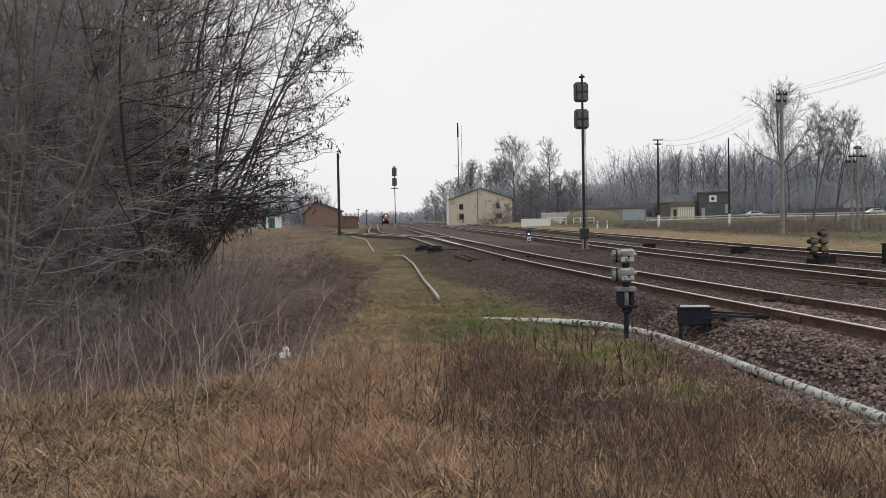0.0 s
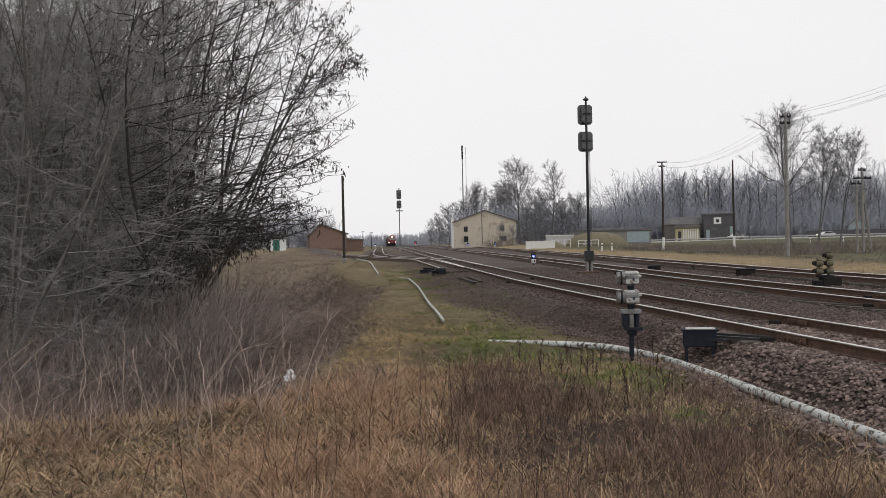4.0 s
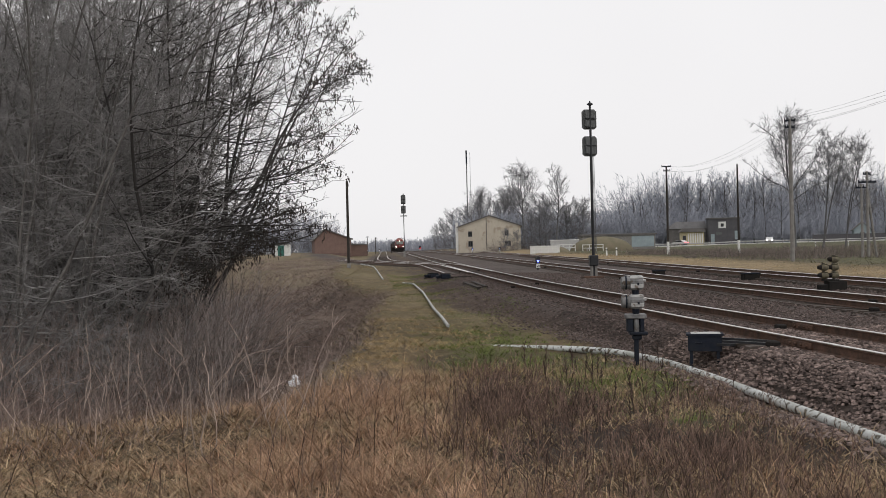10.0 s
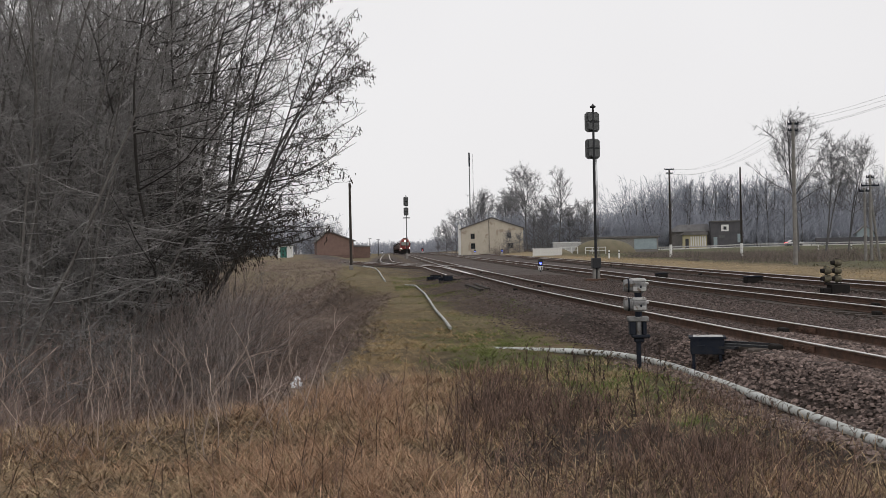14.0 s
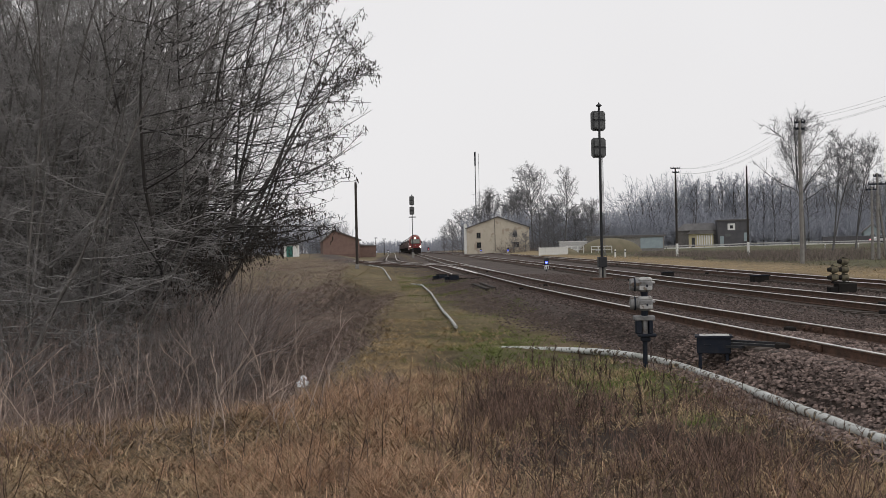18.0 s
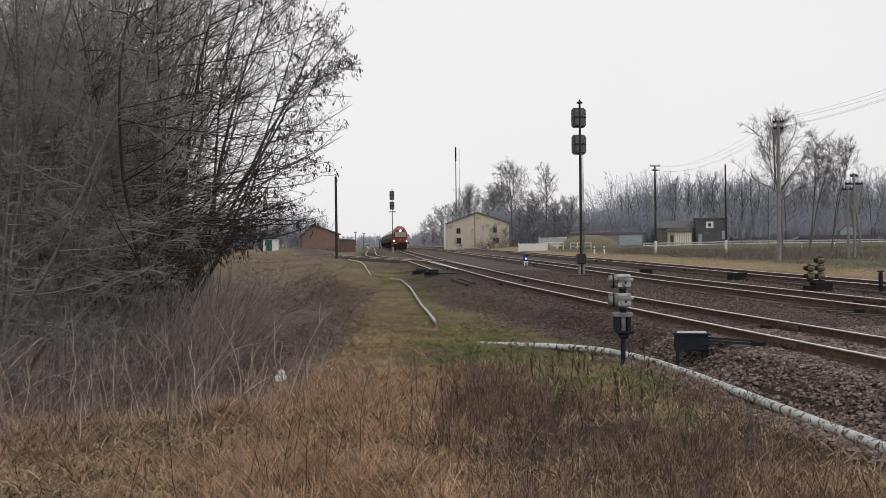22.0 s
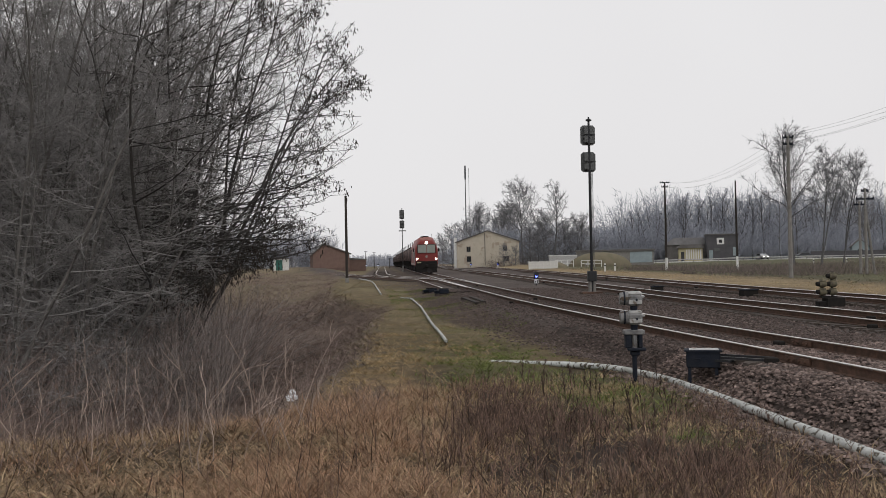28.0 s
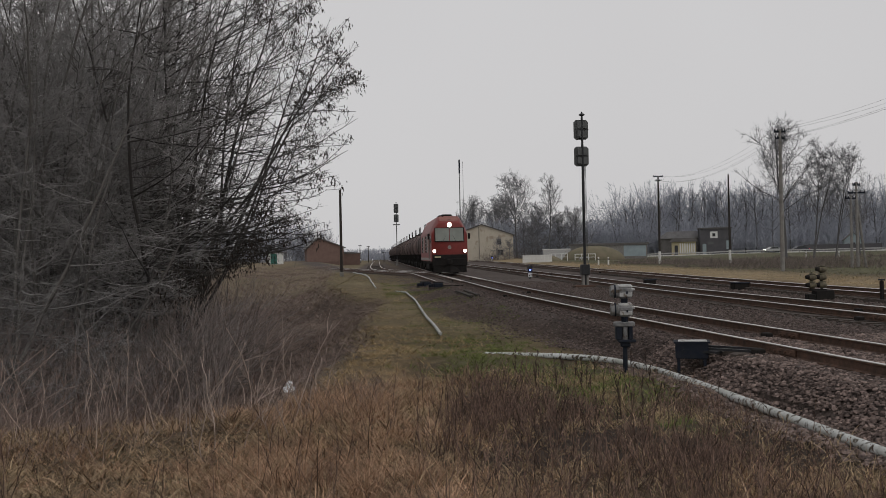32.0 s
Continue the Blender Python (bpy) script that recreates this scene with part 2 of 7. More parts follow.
# ---- mesh helpers ----
class Shape:
    """Collects pieces of one mesh."""

    def __init__(self):
        self.v, self.f = [], []

    def add(self, verts, faces):
        o = len(self.v)
        self.v += [tuple(p) for p in verts]
        self.f += [tuple(i + o for i in q) for q in faces]
        return self

    def box(self, x0, x1, y0, y1, z0, z1, c=0.0):
        """A box with its upper and side edges chamfered by c."""
        if c <= 0:
            v = [(x, y, z) for z in (z0, z1) for y in (y0, y1) for x in (x0, x1)]
            return self.add(v, [(0, 2, 3, 1), (4, 5, 7, 6), (0, 1, 5, 4), (2, 6, 7, 3), (0, 4, 6, 2), (1, 3, 7, 5)])
        ring = lambda i, z: [(x0 + i + (c if i == 0 else 0), y0 + i, z), (x1 - i - (c if i == 0 else 0), y0 + i, z), (x1 - i, y0 + i + (c if i == 0 else 0), z), (x1 - i, y1 - i - (c if i == 0 else 0), z),
                             (x1 - i - (c if i == 0 else 0), y1 - i, z), (x0 + i + (c if i == 0 else 0), y1 - i, z), (x0 + i, y1 - i - (c if i == 0 else 0), z), (x0 + i, y0 + i + (c if i == 0 else 0), z)]
        inner = lambda z: [(x0 + 2 * c, y0 + c, z), (x1 - 2 * c, y0 + c, z), (x1 - c, y0 + 2 * c, z), (x1 - c, y1 - 2 * c, z), (x1 - 2 * c, y1 - c, z), (x0 + 2 * c, y1 - c, z), (x0 + c, y1 - 2 * c, z), (x0 + c, y0 + 2 * c, z)]
        v = inner(z0) + ring(0, z0 + c) + ring(0, z1 - c) + inner(z1)
        f = [tuple(range(7, -1, -1)), tuple(range(24, 32))]
        for k in range(3):
            for i in range(8):
                j = (i + 1) % 8
                f.append((k * 8 + i, k * 8 + j, k * 8 + 8 + j, k * 8 + 8 + i))
        return self.add(v, f)

    def lathe(self, rings, n=12, axis="z", at=(0, 0, 0)):
        """Rings of (height along the axis, radius), closed at both ends."""
        v, f = [], []
        for h, r in rings:
            for i in range(n):
                a = 2 * math.pi * i / n
                p = (r * math.cos(a), r * math.sin(a), h)
                p = p if axis == "z" else ((h, p[0], p[1]) if axis == "x" else (p[1], h, p[0]))
                v.append((p[0] + at[0], p[1] + at[1], p[2] + at[2]))
        for k in range(len(rings) - 1):
            for i in range(n):
                j = (i + 1) % n
                f.append((k * n + i, k * n + j, k * n + n + j, k * n + n + i))
        f.append(tuple(range(n - 1, -1, -1)))
        f.append(tuple(range((len(rings) - 1) * n, len(rings) * n)))
        return self.add(v, f)

    def tube(self, pts, r, n=8):
        """A round bar through points; r a number or one for each point."""
        rs = r if isinstance(r, (list, tuple)) else [r] * len(pts)
        v, f = [], []
        pts = [Vector(p) for p in pts]
        for k, p in enumerate(pts):
            d = (pts[min(k + 1, len(pts) - 1)] - pts[max(k - 1, 0)]).normalized()
            s = d.cross(Vector((0, 0, 1)))
            s = s.normalized() if s.length > 1e-3 else Vector((1, 0, 0))
            u = s.cross(d)
            for i in range(n):
                a = 2 * math.pi * i / n
                v.append(p + (s * math.cos(a) + u * math.sin(a)) * rs[k])
        for k in range(len(pts) - 1):
            for i in range(n):
                j = (i + 1) % n
                f.append((k * n + i, k * n + j, k * n + n + j, k * n + n + i))
        f.append(tuple(range(n - 1, -1, -1)))
        f.append(tuple(range((len(pts) - 1) * n, len(pts) * n)))
        return self.add(v, f)

    def prism(self, outline, y0, y1):
        """An outline in x and z drawn out along y."""
        n = len(outline)
        v = [(x, y0, z) for x, z in outline] + [(x, y1, z) for x, z in outline]
        f = [tuple(range(n)), tuple(range(2 * n - 1, n - 1, -1))]
        for i in range(n):
            j = (i + 1) % n
            f.append((j, i, n + i, n + j))
        return self.add(v, f)

    def mesh(self, name):
        me = bpy.data.meshes.new(name)
        me.from_pydata(self.v, [], self.f)
        bm = bmesh.new()
        bm.from_mesh(me)
        bmesh.ops.recalc_face_normals(bm, faces=bm.faces)
        bm.to_mesh(me)
        bm.free()
        return me


def part(name, shape, mat, parent=None, label="", smooth=False, at=None):
    """One mesh object, under a thing or a part if given."""
    me = shape.mesh(name) if isinstance(shape, Shape) else shape
    if not me.materials:
        me.materials.append(M[mat])
    if smooth:
        me.shade_smooth()
        me.set_sharp_from_angle(angle=radians(40))
    ob = new(name, me)
    if parent is not None:
        ob.parent = parent
    if at is not None:
        ob.matrix_basis = at
    if label:
        ob["label"] = label
    return ob


def thing(name, at, label, category, group=""):
    e = new(name)
    e.empty_display_size = 0.2
    e.matrix_basis = at
    return tagged(e, label, category, group)




def smooth_table(table):
    """A smooth curve through the knots of a table, as arrays of y and x."""
    ys = np.arange(table[0][0], table[-1][0] + 0.1, 1.0)
    k = np.array([p[0] for p in table], float)
    v = np.array([p[1] for p in table], float)
    raw = np.interp(ys, k, v)
    w = 12
    pad = np.concatenate([2 * raw[0] - raw[w:0:-1], raw, 2 * raw[-1] - raw[-2:-w - 2:-1]])
    ker = np.hanning(2 * w + 1)
    return ys, np.convolve(pad, ker / ker.sum(), "valid")


def sstep(a, b, x):
    u = np.clip((x - a) / (b - a), 0, 1)
    return u * u * (3 - 2 * u)


def vnoise(x, y, size, seed=0):
    """Smooth random patches of about that size, 0 to 1."""
    x, y = np.asarray(x, float) / size, np.asarray(y, float) / size
    i, j = np.floor(x).astype(np.int64), np.floor(y).astype(np.int64)
    u, v = x - i, y - j
    u, v = u * u * (3 - 2 * u), v * v * (3 - 2 * v)

    def h(a, b):
        n = (a * 374761393 + b * 668265263 + seed * 974711) & 0x7FFFFFFF
        n = ((n ^ (n >> 13)) * 1274126177) & 0x7FFFFFFF
        return ((n ^ (n >> 16)) & 0xFFFF) / 65535.0

    return (h(i, j) * (1 - u) + h(i + 1, j) * u) * (1 - v) + (h(i, j + 1) * (1 - u) + h(i + 1, j + 1) * u) * v


def patches(x, y, size, seed=0):
    return 0.55 * vnoise(x, y, size, seed) + 0.3 * vnoise(x, y, size * 0.43, seed + 7) + 0.15 * vnoise(x, y, size * 0.17, seed + 13)


# ---- plan: the tracks' centre lines as x over y ----
TRACK = {
    "main": smooth_table([(-30, 9.7), (0, 8.45), (12, 7.95), (20, 7.6), (30, 7.3), (45, 7.18), (60, 7.3), (80, 7.6), (105, 7.95), (139, 8.5), (168, 8.95), (240, 10.3), (320, 11.5), (404, 12.7), (500, 14.2), (760, 18.2)]),
    "second": smooth_table([(-30, 13.0), (20, 13.15), (30, 13.25), (40, 13.45), (50, 13.85), (65, 14.4), (100, 15.3), (146, 16.4), (250, 18.6), (500, 23), (760, 27)]),
    "third": smooth_table([(-30, 16.6), (20, 18.0), (32, 18.6), (45, 19.3), (60, 20.0), (110, 22.6), (220, 27), (500, 34), (760, 40)]),
    "loop": smooth_table([(86, 7.3), (92, 6.6), (98, 5.3), (104, 4.0), (112, 2.9), (122, 2.3), (140, 2.2), (170, 2.7), (240, 4.0), (400, 7.0), (760, 12)]),
    "siding": smooth_table([(90, 5.6), (100, 3.4), (112, 1.0), (130, -2.3), (150, -5.2), (180, -9.0), (260, -17.0)]),
}


def track_x(key, y):
    ys, xs = TRACK[key]
    return float(np.interp(y, ys, xs))


def rise(y):
    """The line climbs gently away from the camera."""
    return np.interp(y, [40, 240, 800], [0.0, 0.64, 0.9])


BANK = [(-50, -0.9), (14, -0.95), (17, -0.95), (19.6, -0.7), (23, -0.1), (28, 0.1), (33.5, 0.2), (42, 0.7), (48, 1.35), (51, 0.9), (55, -1.0), (60, -1.9), (66, -2.3), (80, -2.5), (110, -3.0), (200, -5.0)]


def ditch_edge(y):
    """Where the flat sward breaks off into the ditch; a small gully cuts into it before the far hump."""
    return np.interp(y, *zip(*BANK))


def ground_z(x, y):
    """Height of the ground sheet over arrays of x and y; the rails' top is 0."""
    x, y = np.asarray(x, float), np.asarray(y, float)
    c1 = np.interp(y, *TRACK["main"])
    c3 = np.interp(y, *TRACK["third"])
    left = c1 - 1.35 - 0.5 * sstep(22, 40, y)
    bed = -0.225
    bench = -0.66 + 0.36 * sstep(38, 90, y)
    w = 0.85 + 1.7 * sstep(22, 40, y)
    z = bench + (bed - bench) * sstep(left - w, left, x)
    edge = ditch_edge(y)
    depth = 1.25 * sstep(12, 18.5, y) * (1 - 0.8 * sstep(64, 110, y))
    z = z - depth * sstep(edge + 0.35, edge - 3.0, x) * (1 - 0.55 * sstep(-9, -16, x))
    furrow = np.interp(y, [46, 55, 62, 75, 96], [-4.6, -3.5, -2.9, -2.1, -1.2])
    z = z - 0.42 * np.exp(-((x - furrow) / 0.6) ** 2) * sstep(46, 54, y) * (1 - sstep(88, 104, y))
    z = z + 0.2 * np.exp(-((x - furrow - 1.5) / 1.0) ** 2) * sstep(48, 58, y) * (1 - sstep(84, 104, y))
    far_l = sstep(100, 190, y) * 1.15 * sstep(0.0, -7.0, x + 0.05 * (y - 150))
    z = z + far_l
    right = x - c3 - 2.6
    z = z + sstep(0, 3.0, right) * 0.12 + sstep(3, 90, right) * 0.6 + sstep(150, 230, y) * sstep(0, 12, right) * 0.5
    z = z + rise(y) * (1 - sstep(6, 30, right)) * sstep(-40, -12, x)
    bumps = 0.16 * (vnoise(x, y, 2.6, 1) - 0.5) + 0.09 * (vnoise(x, y, 0.9, 2) - 0.5)
    z = z - 0.26 * np.exp(-((x - 6.0) / 0.5) ** 2 - ((y - 16.1) / 1.0) ** 2)
    rough = np.where((x < left - 0.6) | (right > 1), 1.0, 0.15)
    return z + bumps * rough


def gz(x, y):
    return float(ground_z(x, y))


# ---- the ground: one sheet to the horizon ----
def axis_steps(lo, hi, fine_lo, fine_hi, step):
    a = list(np.arange(fine_lo, fine_hi + 1e-6, step))
    s, p = step, fine_hi
    while p < hi:
        s *= 1.18
        p += s
        a.append(min(p, hi))
    s, p = step, fine_lo
    while p > lo:
        s *= 1.18
        p -= s
        a.insert(0, max(p, lo))
    return np.array(a)


def ground_material():
    m = bpy.data.materials.new("ground")
    m.use_nodes = True
    n, l = m.node_tree.nodes, m.node_tree.links
    b = n["Principled BSDF"]
    b.inputs["Roughness"].default_value = 0.95
    b.inputs["Specular IOR Level"].default_value = 0.15
    col = n.new("ShaderNodeVertexColor")
    col.layer_name = "cover"
    co = n.new("ShaderNodeTexCoord")
    no = n.new("ShaderNodeTexNoise")
    no.inputs["Scale"].default_value = 1.8
    no.inputs["Detail"].default_value = 10
    no.inputs["Roughness"].default_value = 0.75
    l.new(co.outputs["Object"], no.inputs["Vector"])
    mr = n.new("ShaderNodeMapRange")
    mr.inputs[1].default_value, mr.inputs[2].default_value, mr.inputs[3].default_value, mr.inputs[4].default_value = 0.25, 0.75, 0.45, 1.55
    l.new(no.outputs["Fac"], mr.inputs[0])
    hv = n.new("ShaderNodeHueSaturation")
    l.new(mr.outputs[0], hv.inputs["Value"])
    l.new(col.outputs["Color"], hv.inputs["Color"])
    l.new(hv.outputs[0], b.inputs["Base Color"])
    n3 = n.new("ShaderNodeTexNoise")
    n3.inputs["Scale"].default_value = 14
    n3.inputs["Detail"].default_value = 6
    l.new(co.outputs["Object"], n3.inputs["Vector"])
    bp = n.new("ShaderNodeBump")
    bp.inputs["Strength"].default_value = 0.9
    bp.inputs["Distance"].default_value = 0.06
    l.new(n3.outputs["Fac"], bp.inputs["Height"])
    l.new(bp.outputs[0], b.inputs["Normal"])
    return m


def lush(x, y):
    """Where fresh green grass grows between the path and the pipe."""
    spot = lambda cx, cy, rx, ry: np.exp(-((x - cx) / rx) ** 2 - ((y - cy) / ry) ** 2)
    return (0.75 * spot(2.4, 19.6, 0.9, 1.5) + 2.0 * spot(4.0, 15.5, 0.85, 1.6) + 0.7 * spot(4.2, 11.8, 0.45, 0.8) + 0.5 * spot(3.2, 13.4, 0.7, 0.6) + 1.2 * spot(2.3, 17.8, 0.8, 1.4) + 0.5 * spot(3.0, 24.0, 1.4, 3.0) + 0.8 * spot(4.1, 18.2, 0.8, 1.1) + 0.5 * spot(3.2, 19.2, 0.9, 0.9)) * (0.1 + 1.25 * vnoise(x, y, 0.45, 31))


def cover(x, y):
    """Which soil or sward lies where, as base colours; darker under near tufts and weeds."""
    c1 = np.interp(y, *TRACK["main"])
    c3 = np.interp(y, *TRACK["third"])
    left = c1 - 1.35 - 0.5 * sstep(22, 40, y)
    right = x - c3 - 2.6
    noise_a = patches(x, y, 3.2, 5)
    straw = np.array([0.17, 0.128, 0.082])
    stone = np.array([0.085, 0.069, 0.062])
    earth = np.array([0.1, 0.075, 0.062])
    leaf = np.array([0.115, 0.088, 0.072])
    green = np.array([0.095, 0.092, 0.045])
    gold = np.array([0.235, 0.182, 0.11])
    field = np.array([0.105, 0.102, 0.062])

    def blend(a, b, w):
        return a + (b - a) * w[..., None]

    c = np.broadcast_to(straw, x.shape + (3,)).copy()
    # straw darkened under the near tufts, most in front, for dark gaps between clumps
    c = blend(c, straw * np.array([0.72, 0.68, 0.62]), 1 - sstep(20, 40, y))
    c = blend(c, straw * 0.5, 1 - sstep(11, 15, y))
    c = blend(c, green * 1.2, sstep(16, 30, y) * 0.6 * noise_a)
    # earth at half its tone under the weeds
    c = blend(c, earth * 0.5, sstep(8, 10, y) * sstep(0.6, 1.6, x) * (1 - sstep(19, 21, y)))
    c = blend(c, green, np.clip(lush(x, y) * 1.3, 0, 1) * 0.8)
    c = blend(c, green * 1.1, sstep(30, 38, y) * (1 - sstep(60, 90, y)) * sstep(1.8, 3.0, x) * 0.6)
    edge = ditch_edge(y) + 0.5 * (patches(x, y, 1.7, 61) - 0.5)
    c = blend(c, leaf * 1.15, sstep(edge + 0.1, edge - 0.9, x) * sstep(11.5, 14, y) * (1 - 0.75 * sstep(56, 90, y)))
    w = 0.85 + 1.7 * sstep(22, 40, y)
    c = blend(c, earth * 0.8, sstep(left - w - 0.6, left - w + 0.4, x) * (1 - sstep(60, 110, y) * 0.5))
    c = blend(c, stone, sstep(left - 1.0, left - 0.3, x) * (1 - sstep(-0.6, 0.6, right)))
    c = blend(c, gold, sstep(0.2, 1.4, right) * (1 - sstep(6, 13, right + 4 * noise_a)))
    c = blend(c, field, sstep(7, 16, right + 4 * noise_a))
    for key in ("loop", "siding"):
        near = np.abs(x - np.interp(y, *TRACK[key]))
        c = blend(c, stone * 0.95, (1 - sstep(1.8, 3.4, near)) * sstep(80, 92, y) * (1 - sstep(180, 260, y) * 0.5))
    c = blend(c, earth * 0.85, sstep(66, 80, y) * (1 - sstep(150, 200, y)) * (1 - sstep(6.0, 7.0, x)) * sstep(0.0, 2.5, x) * 0.6)
    mottle = 0.7 + 0.6 * patches(x, y, 5.0, 41)
    return np.clip(c * mottle[..., None], 0, 1)


def build_ground():
    xs = axis_steps(-2500, 2500, -9, 24, 0.24)
    ys = axis_steps(-400, 4000, -2, 70, 0.35)
    X, Y = np.meshgrid(xs, ys)
    Z = ground_z(X, Y)
    nx, ny = len(xs), len(ys)
    v = np.stack([X, Y, Z], -1).reshape(-1, 3)
    i = np.arange(nx * ny).reshape(ny, nx)
    f = np.stack([i[:-1, :-1], i[:-1, 1:], i[1:, 1:], i[1:, :-1]], -1).reshape(-1, 4)
    me = bpy.data.meshes.new("ground")
    me.from_pydata(v.tolist(), [], f.tolist())
    layer = me.color_attributes.new("cover", "FLOAT_COLOR", "POINT")
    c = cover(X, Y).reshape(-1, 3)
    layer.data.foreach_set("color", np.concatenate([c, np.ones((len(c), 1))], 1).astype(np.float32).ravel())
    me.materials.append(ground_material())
    me.shade_smooth()
    return tagged(new("ground", me), "rough winter ground of dry grass, bare earth and ballast", "ground", kind="structure")


build_ground()


# ---- tracks ----
GAUGE = 1.595




def rail(key, off, y0, y1, lift=0.0):
    """One rail: foot, web and a worn bright head as a part."""
    steps = np.unique(np.concatenate([np.arange(y0, min(y1, 60), 1.0), np.arange(min(y1, 60), y1 + 0.01, 4.0)]))
    c = np.interp(steps, *TRACK[key])
    s = np.gradient(c, steps)
    n = np.sqrt(1 + s * s)
    cx, cy = c + off / n, steps - off * s / n
    web = [(-0.066, -0.18), (0.066, -0.18), (0.066, -0.168), (0.011, -0.15), (0.011, -0.05), (0.036, -0.038), (0.036, -0.006), (-0.036, -0.006), (-0.036, -0.038), (-0.011, -0.05), (-0.011, -0.15), (-0.066, -0.168)]
    head = [(-0.038, -0.016), (0.038, -0.016), (0.037, -0.004), (0.026, 0.0), (-0.026, 0.0), (-0.037, -0.004)]
    obs = []
    for name, prof, mat in (("rail", web, "rail_web"), ("rail_head", head, "rail_head")):
        k = len(prof)
        v = [(x + px, y, pz + lift + rise(y)) for x, y in zip(cx, cy) for px, pz in prof]
        f = [(a * k + i, a * k + (i + 1) % k, a * k + k + (i + 1) % k, a * k + k + i) for a in range(len(cx) - 1) for i in range(k)]
        f += [tuple(range(k - 1, -1, -1)), tuple(range((len(cx) - 1) * k, len(cx) * k))]
        obs.append(Shape().add(v, f))
    r = part("rail", obs[0], "rail_web")
    part("running_surface", obs[1], "rail_head", r, "worn bright running surface")
    return r


SLEEPER = None


def build_track(key, y0, y1, label, lift=0.0, near=0, ties_to=140):
    global SLEEPER
    if SLEEPER is None:
        SLEEPER = Shape().prism([(-1.35, -0.2), (1.35, -0.2), (1.35, -0.02), (1.3, 0.0), (0.5, 0.0), (0.45, -0.02), (-0.45, -0.02), (-0.5, 0.0), (-1.3, 0.0), (-1.35, -0.02)], -0.13, 0.13).mesh("sleeper")
    t = thing("railway_track", pose(0, 0, 0), label, "railway track", "tracks of the yard")
    t["kind"] = "structure"
    for off in (-GAUGE / 2, GAUGE / 2):
        r = rail(key, off, y0, y1, lift)
        r.parent = t
    ys = np.arange(y0, min(y1, ties_to), 0.543)
    rest = Shape()
    slope = lambda y: math.atan2(track_x(key, y + 1) - track_x(key, y - 1), 2)
    count = 0
    for y in ys:
        a = slope(y)
        if count < near and y > 8:
            part("sleeper", SLEEPER, "sleeper", t, at=Matrix.Translation((track_x(key, y), y, lift + float(rise(y)) - 0.185)) @ Matrix.Rotation(-a + random.uniform(-0.01, 0.01), 4, "Z"))
            count += 1
        else:
            m = Matrix.Translation((track_x(key, y), y, lift + float(rise(y)) - 0.185)) @ Matrix.Rotation(-a, 4, "Z")
            rest.add([m @ Vector((sx * 1.35, sy * 0.13, sz)) for sz in (-0.2, 0.0) for sy in (-1, 1) for sx in (-1, 1)], [(4, 5, 7, 6), (0, 1, 5, 4), (2, 6, 7, 3), (0, 4, 6, 2), (1, 3, 7, 5)])
    if rest.v:
        o = part("sleepers", rest, "sleeper", t)
        o["kind"] = "stuff"
    return t


build_track("main", -20, 760, "rusty railway track with worn bright rails on concrete sleepers", near=110)
build_track("second", -20, 760, "railway track on concrete sleepers in dark ballast", lift=0.02, near=90)
build_track("third", -20, 760, "railway track beside dry yellow grass", lift=0.07, near=60)
PLATE = Shape().box(-0.05, -0.012, -0.4, 0.4, -0.15, -0.045, 0.006).box(0.012, 0.05, -0.4, 0.4, -0.15, -0.045, 0.006)
for q_ in (-0.27, -0.09, 0.09, 0.27):
    PLATE.lathe([(-0.085, 0.022), (0.085, 0.022)], 6, "x", (0, q_, -0.1))
PLATE = PLATE.mesh("fishplate")
JOINT_BOX = Shape().box(-0.08, 0.08, -0.13, 0.13, -0.2, -0.09, 0.02).mesh("bond_box")


def rail_joint(key, side, y, lift=0.0):
    """Bolted plates where two lengths of rail meet, with the small bond box beside them."""
    a = math.atan2(track_x(key, y + 1) - track_x(key, y - 1), 2)
    t = thing("rail_joint", Matrix.Translation((track_x(key, y) + side * GAUGE / 2, y, lift + float(rise(y)))) @ Matrix.Rotation(-a, 4, "Z"), "rusty bolted joint plates on the rail", "rail joint", "joints of the rails")
    part("fishplate", PLATE, "rail_web", t)
    part("bond_box", JOINT_BOX, "under_black", t, "small dark bond box", at=pose(-0.22, 0.55, 0))


for key_, lift_, first_ in (("main", 0.0, 15.0), ("second", 0.02, 21.5), ("third", 0.07, 27.0)):
    for k_ in range(3):
        rail_joint(key_, -1, first_ + 25 * k_, lift_)
        rail_joint(key_, 1, first_ + 3 + 25 * k_, lift_)
build_track("loop", 86, 600, "curved turnout track with bright rail heads", ties_to=180)
build_track("siding", 90, 255, "rusty siding branching off towards the brick shed", ties_to=170)


# ---- bare trees and shrubs ----
rng = np.random.default_rng(7)


def fast_mesh(name, v, faces):
    """A mesh from an array of points and one or more arrays of faces."""
    faces = [np.asarray(f, np.int32) for f in (faces if isinstance(faces, tuple) else (faces,)) if len(f)]
    total = np.concatenate([np.full(len(f), f.shape[1], np.int32) for f in faces])
    me = bpy.data.meshes.new(name)
    me.vertices.add(len(v))
    me.vertices.foreach_set("co", np.asarray(v, np.float32).ravel())
    me.loops.add(int(total.sum()))
    me.loops.foreach_set("vertex_index", np.concatenate([f.ravel() for f in faces]))
    me.polygons.add(len(total))
    me.polygons.foreach_set("loop_start", (np.cumsum(total) - total).astype(np.int32))
    me.polygons.foreach_set("loop_total", total)
    me.update(calc_edges=True)
    return me


def unit(a):
    return a / np.maximum(np.linalg.norm(a, axis=-1, keepdims=True), 1e-9)


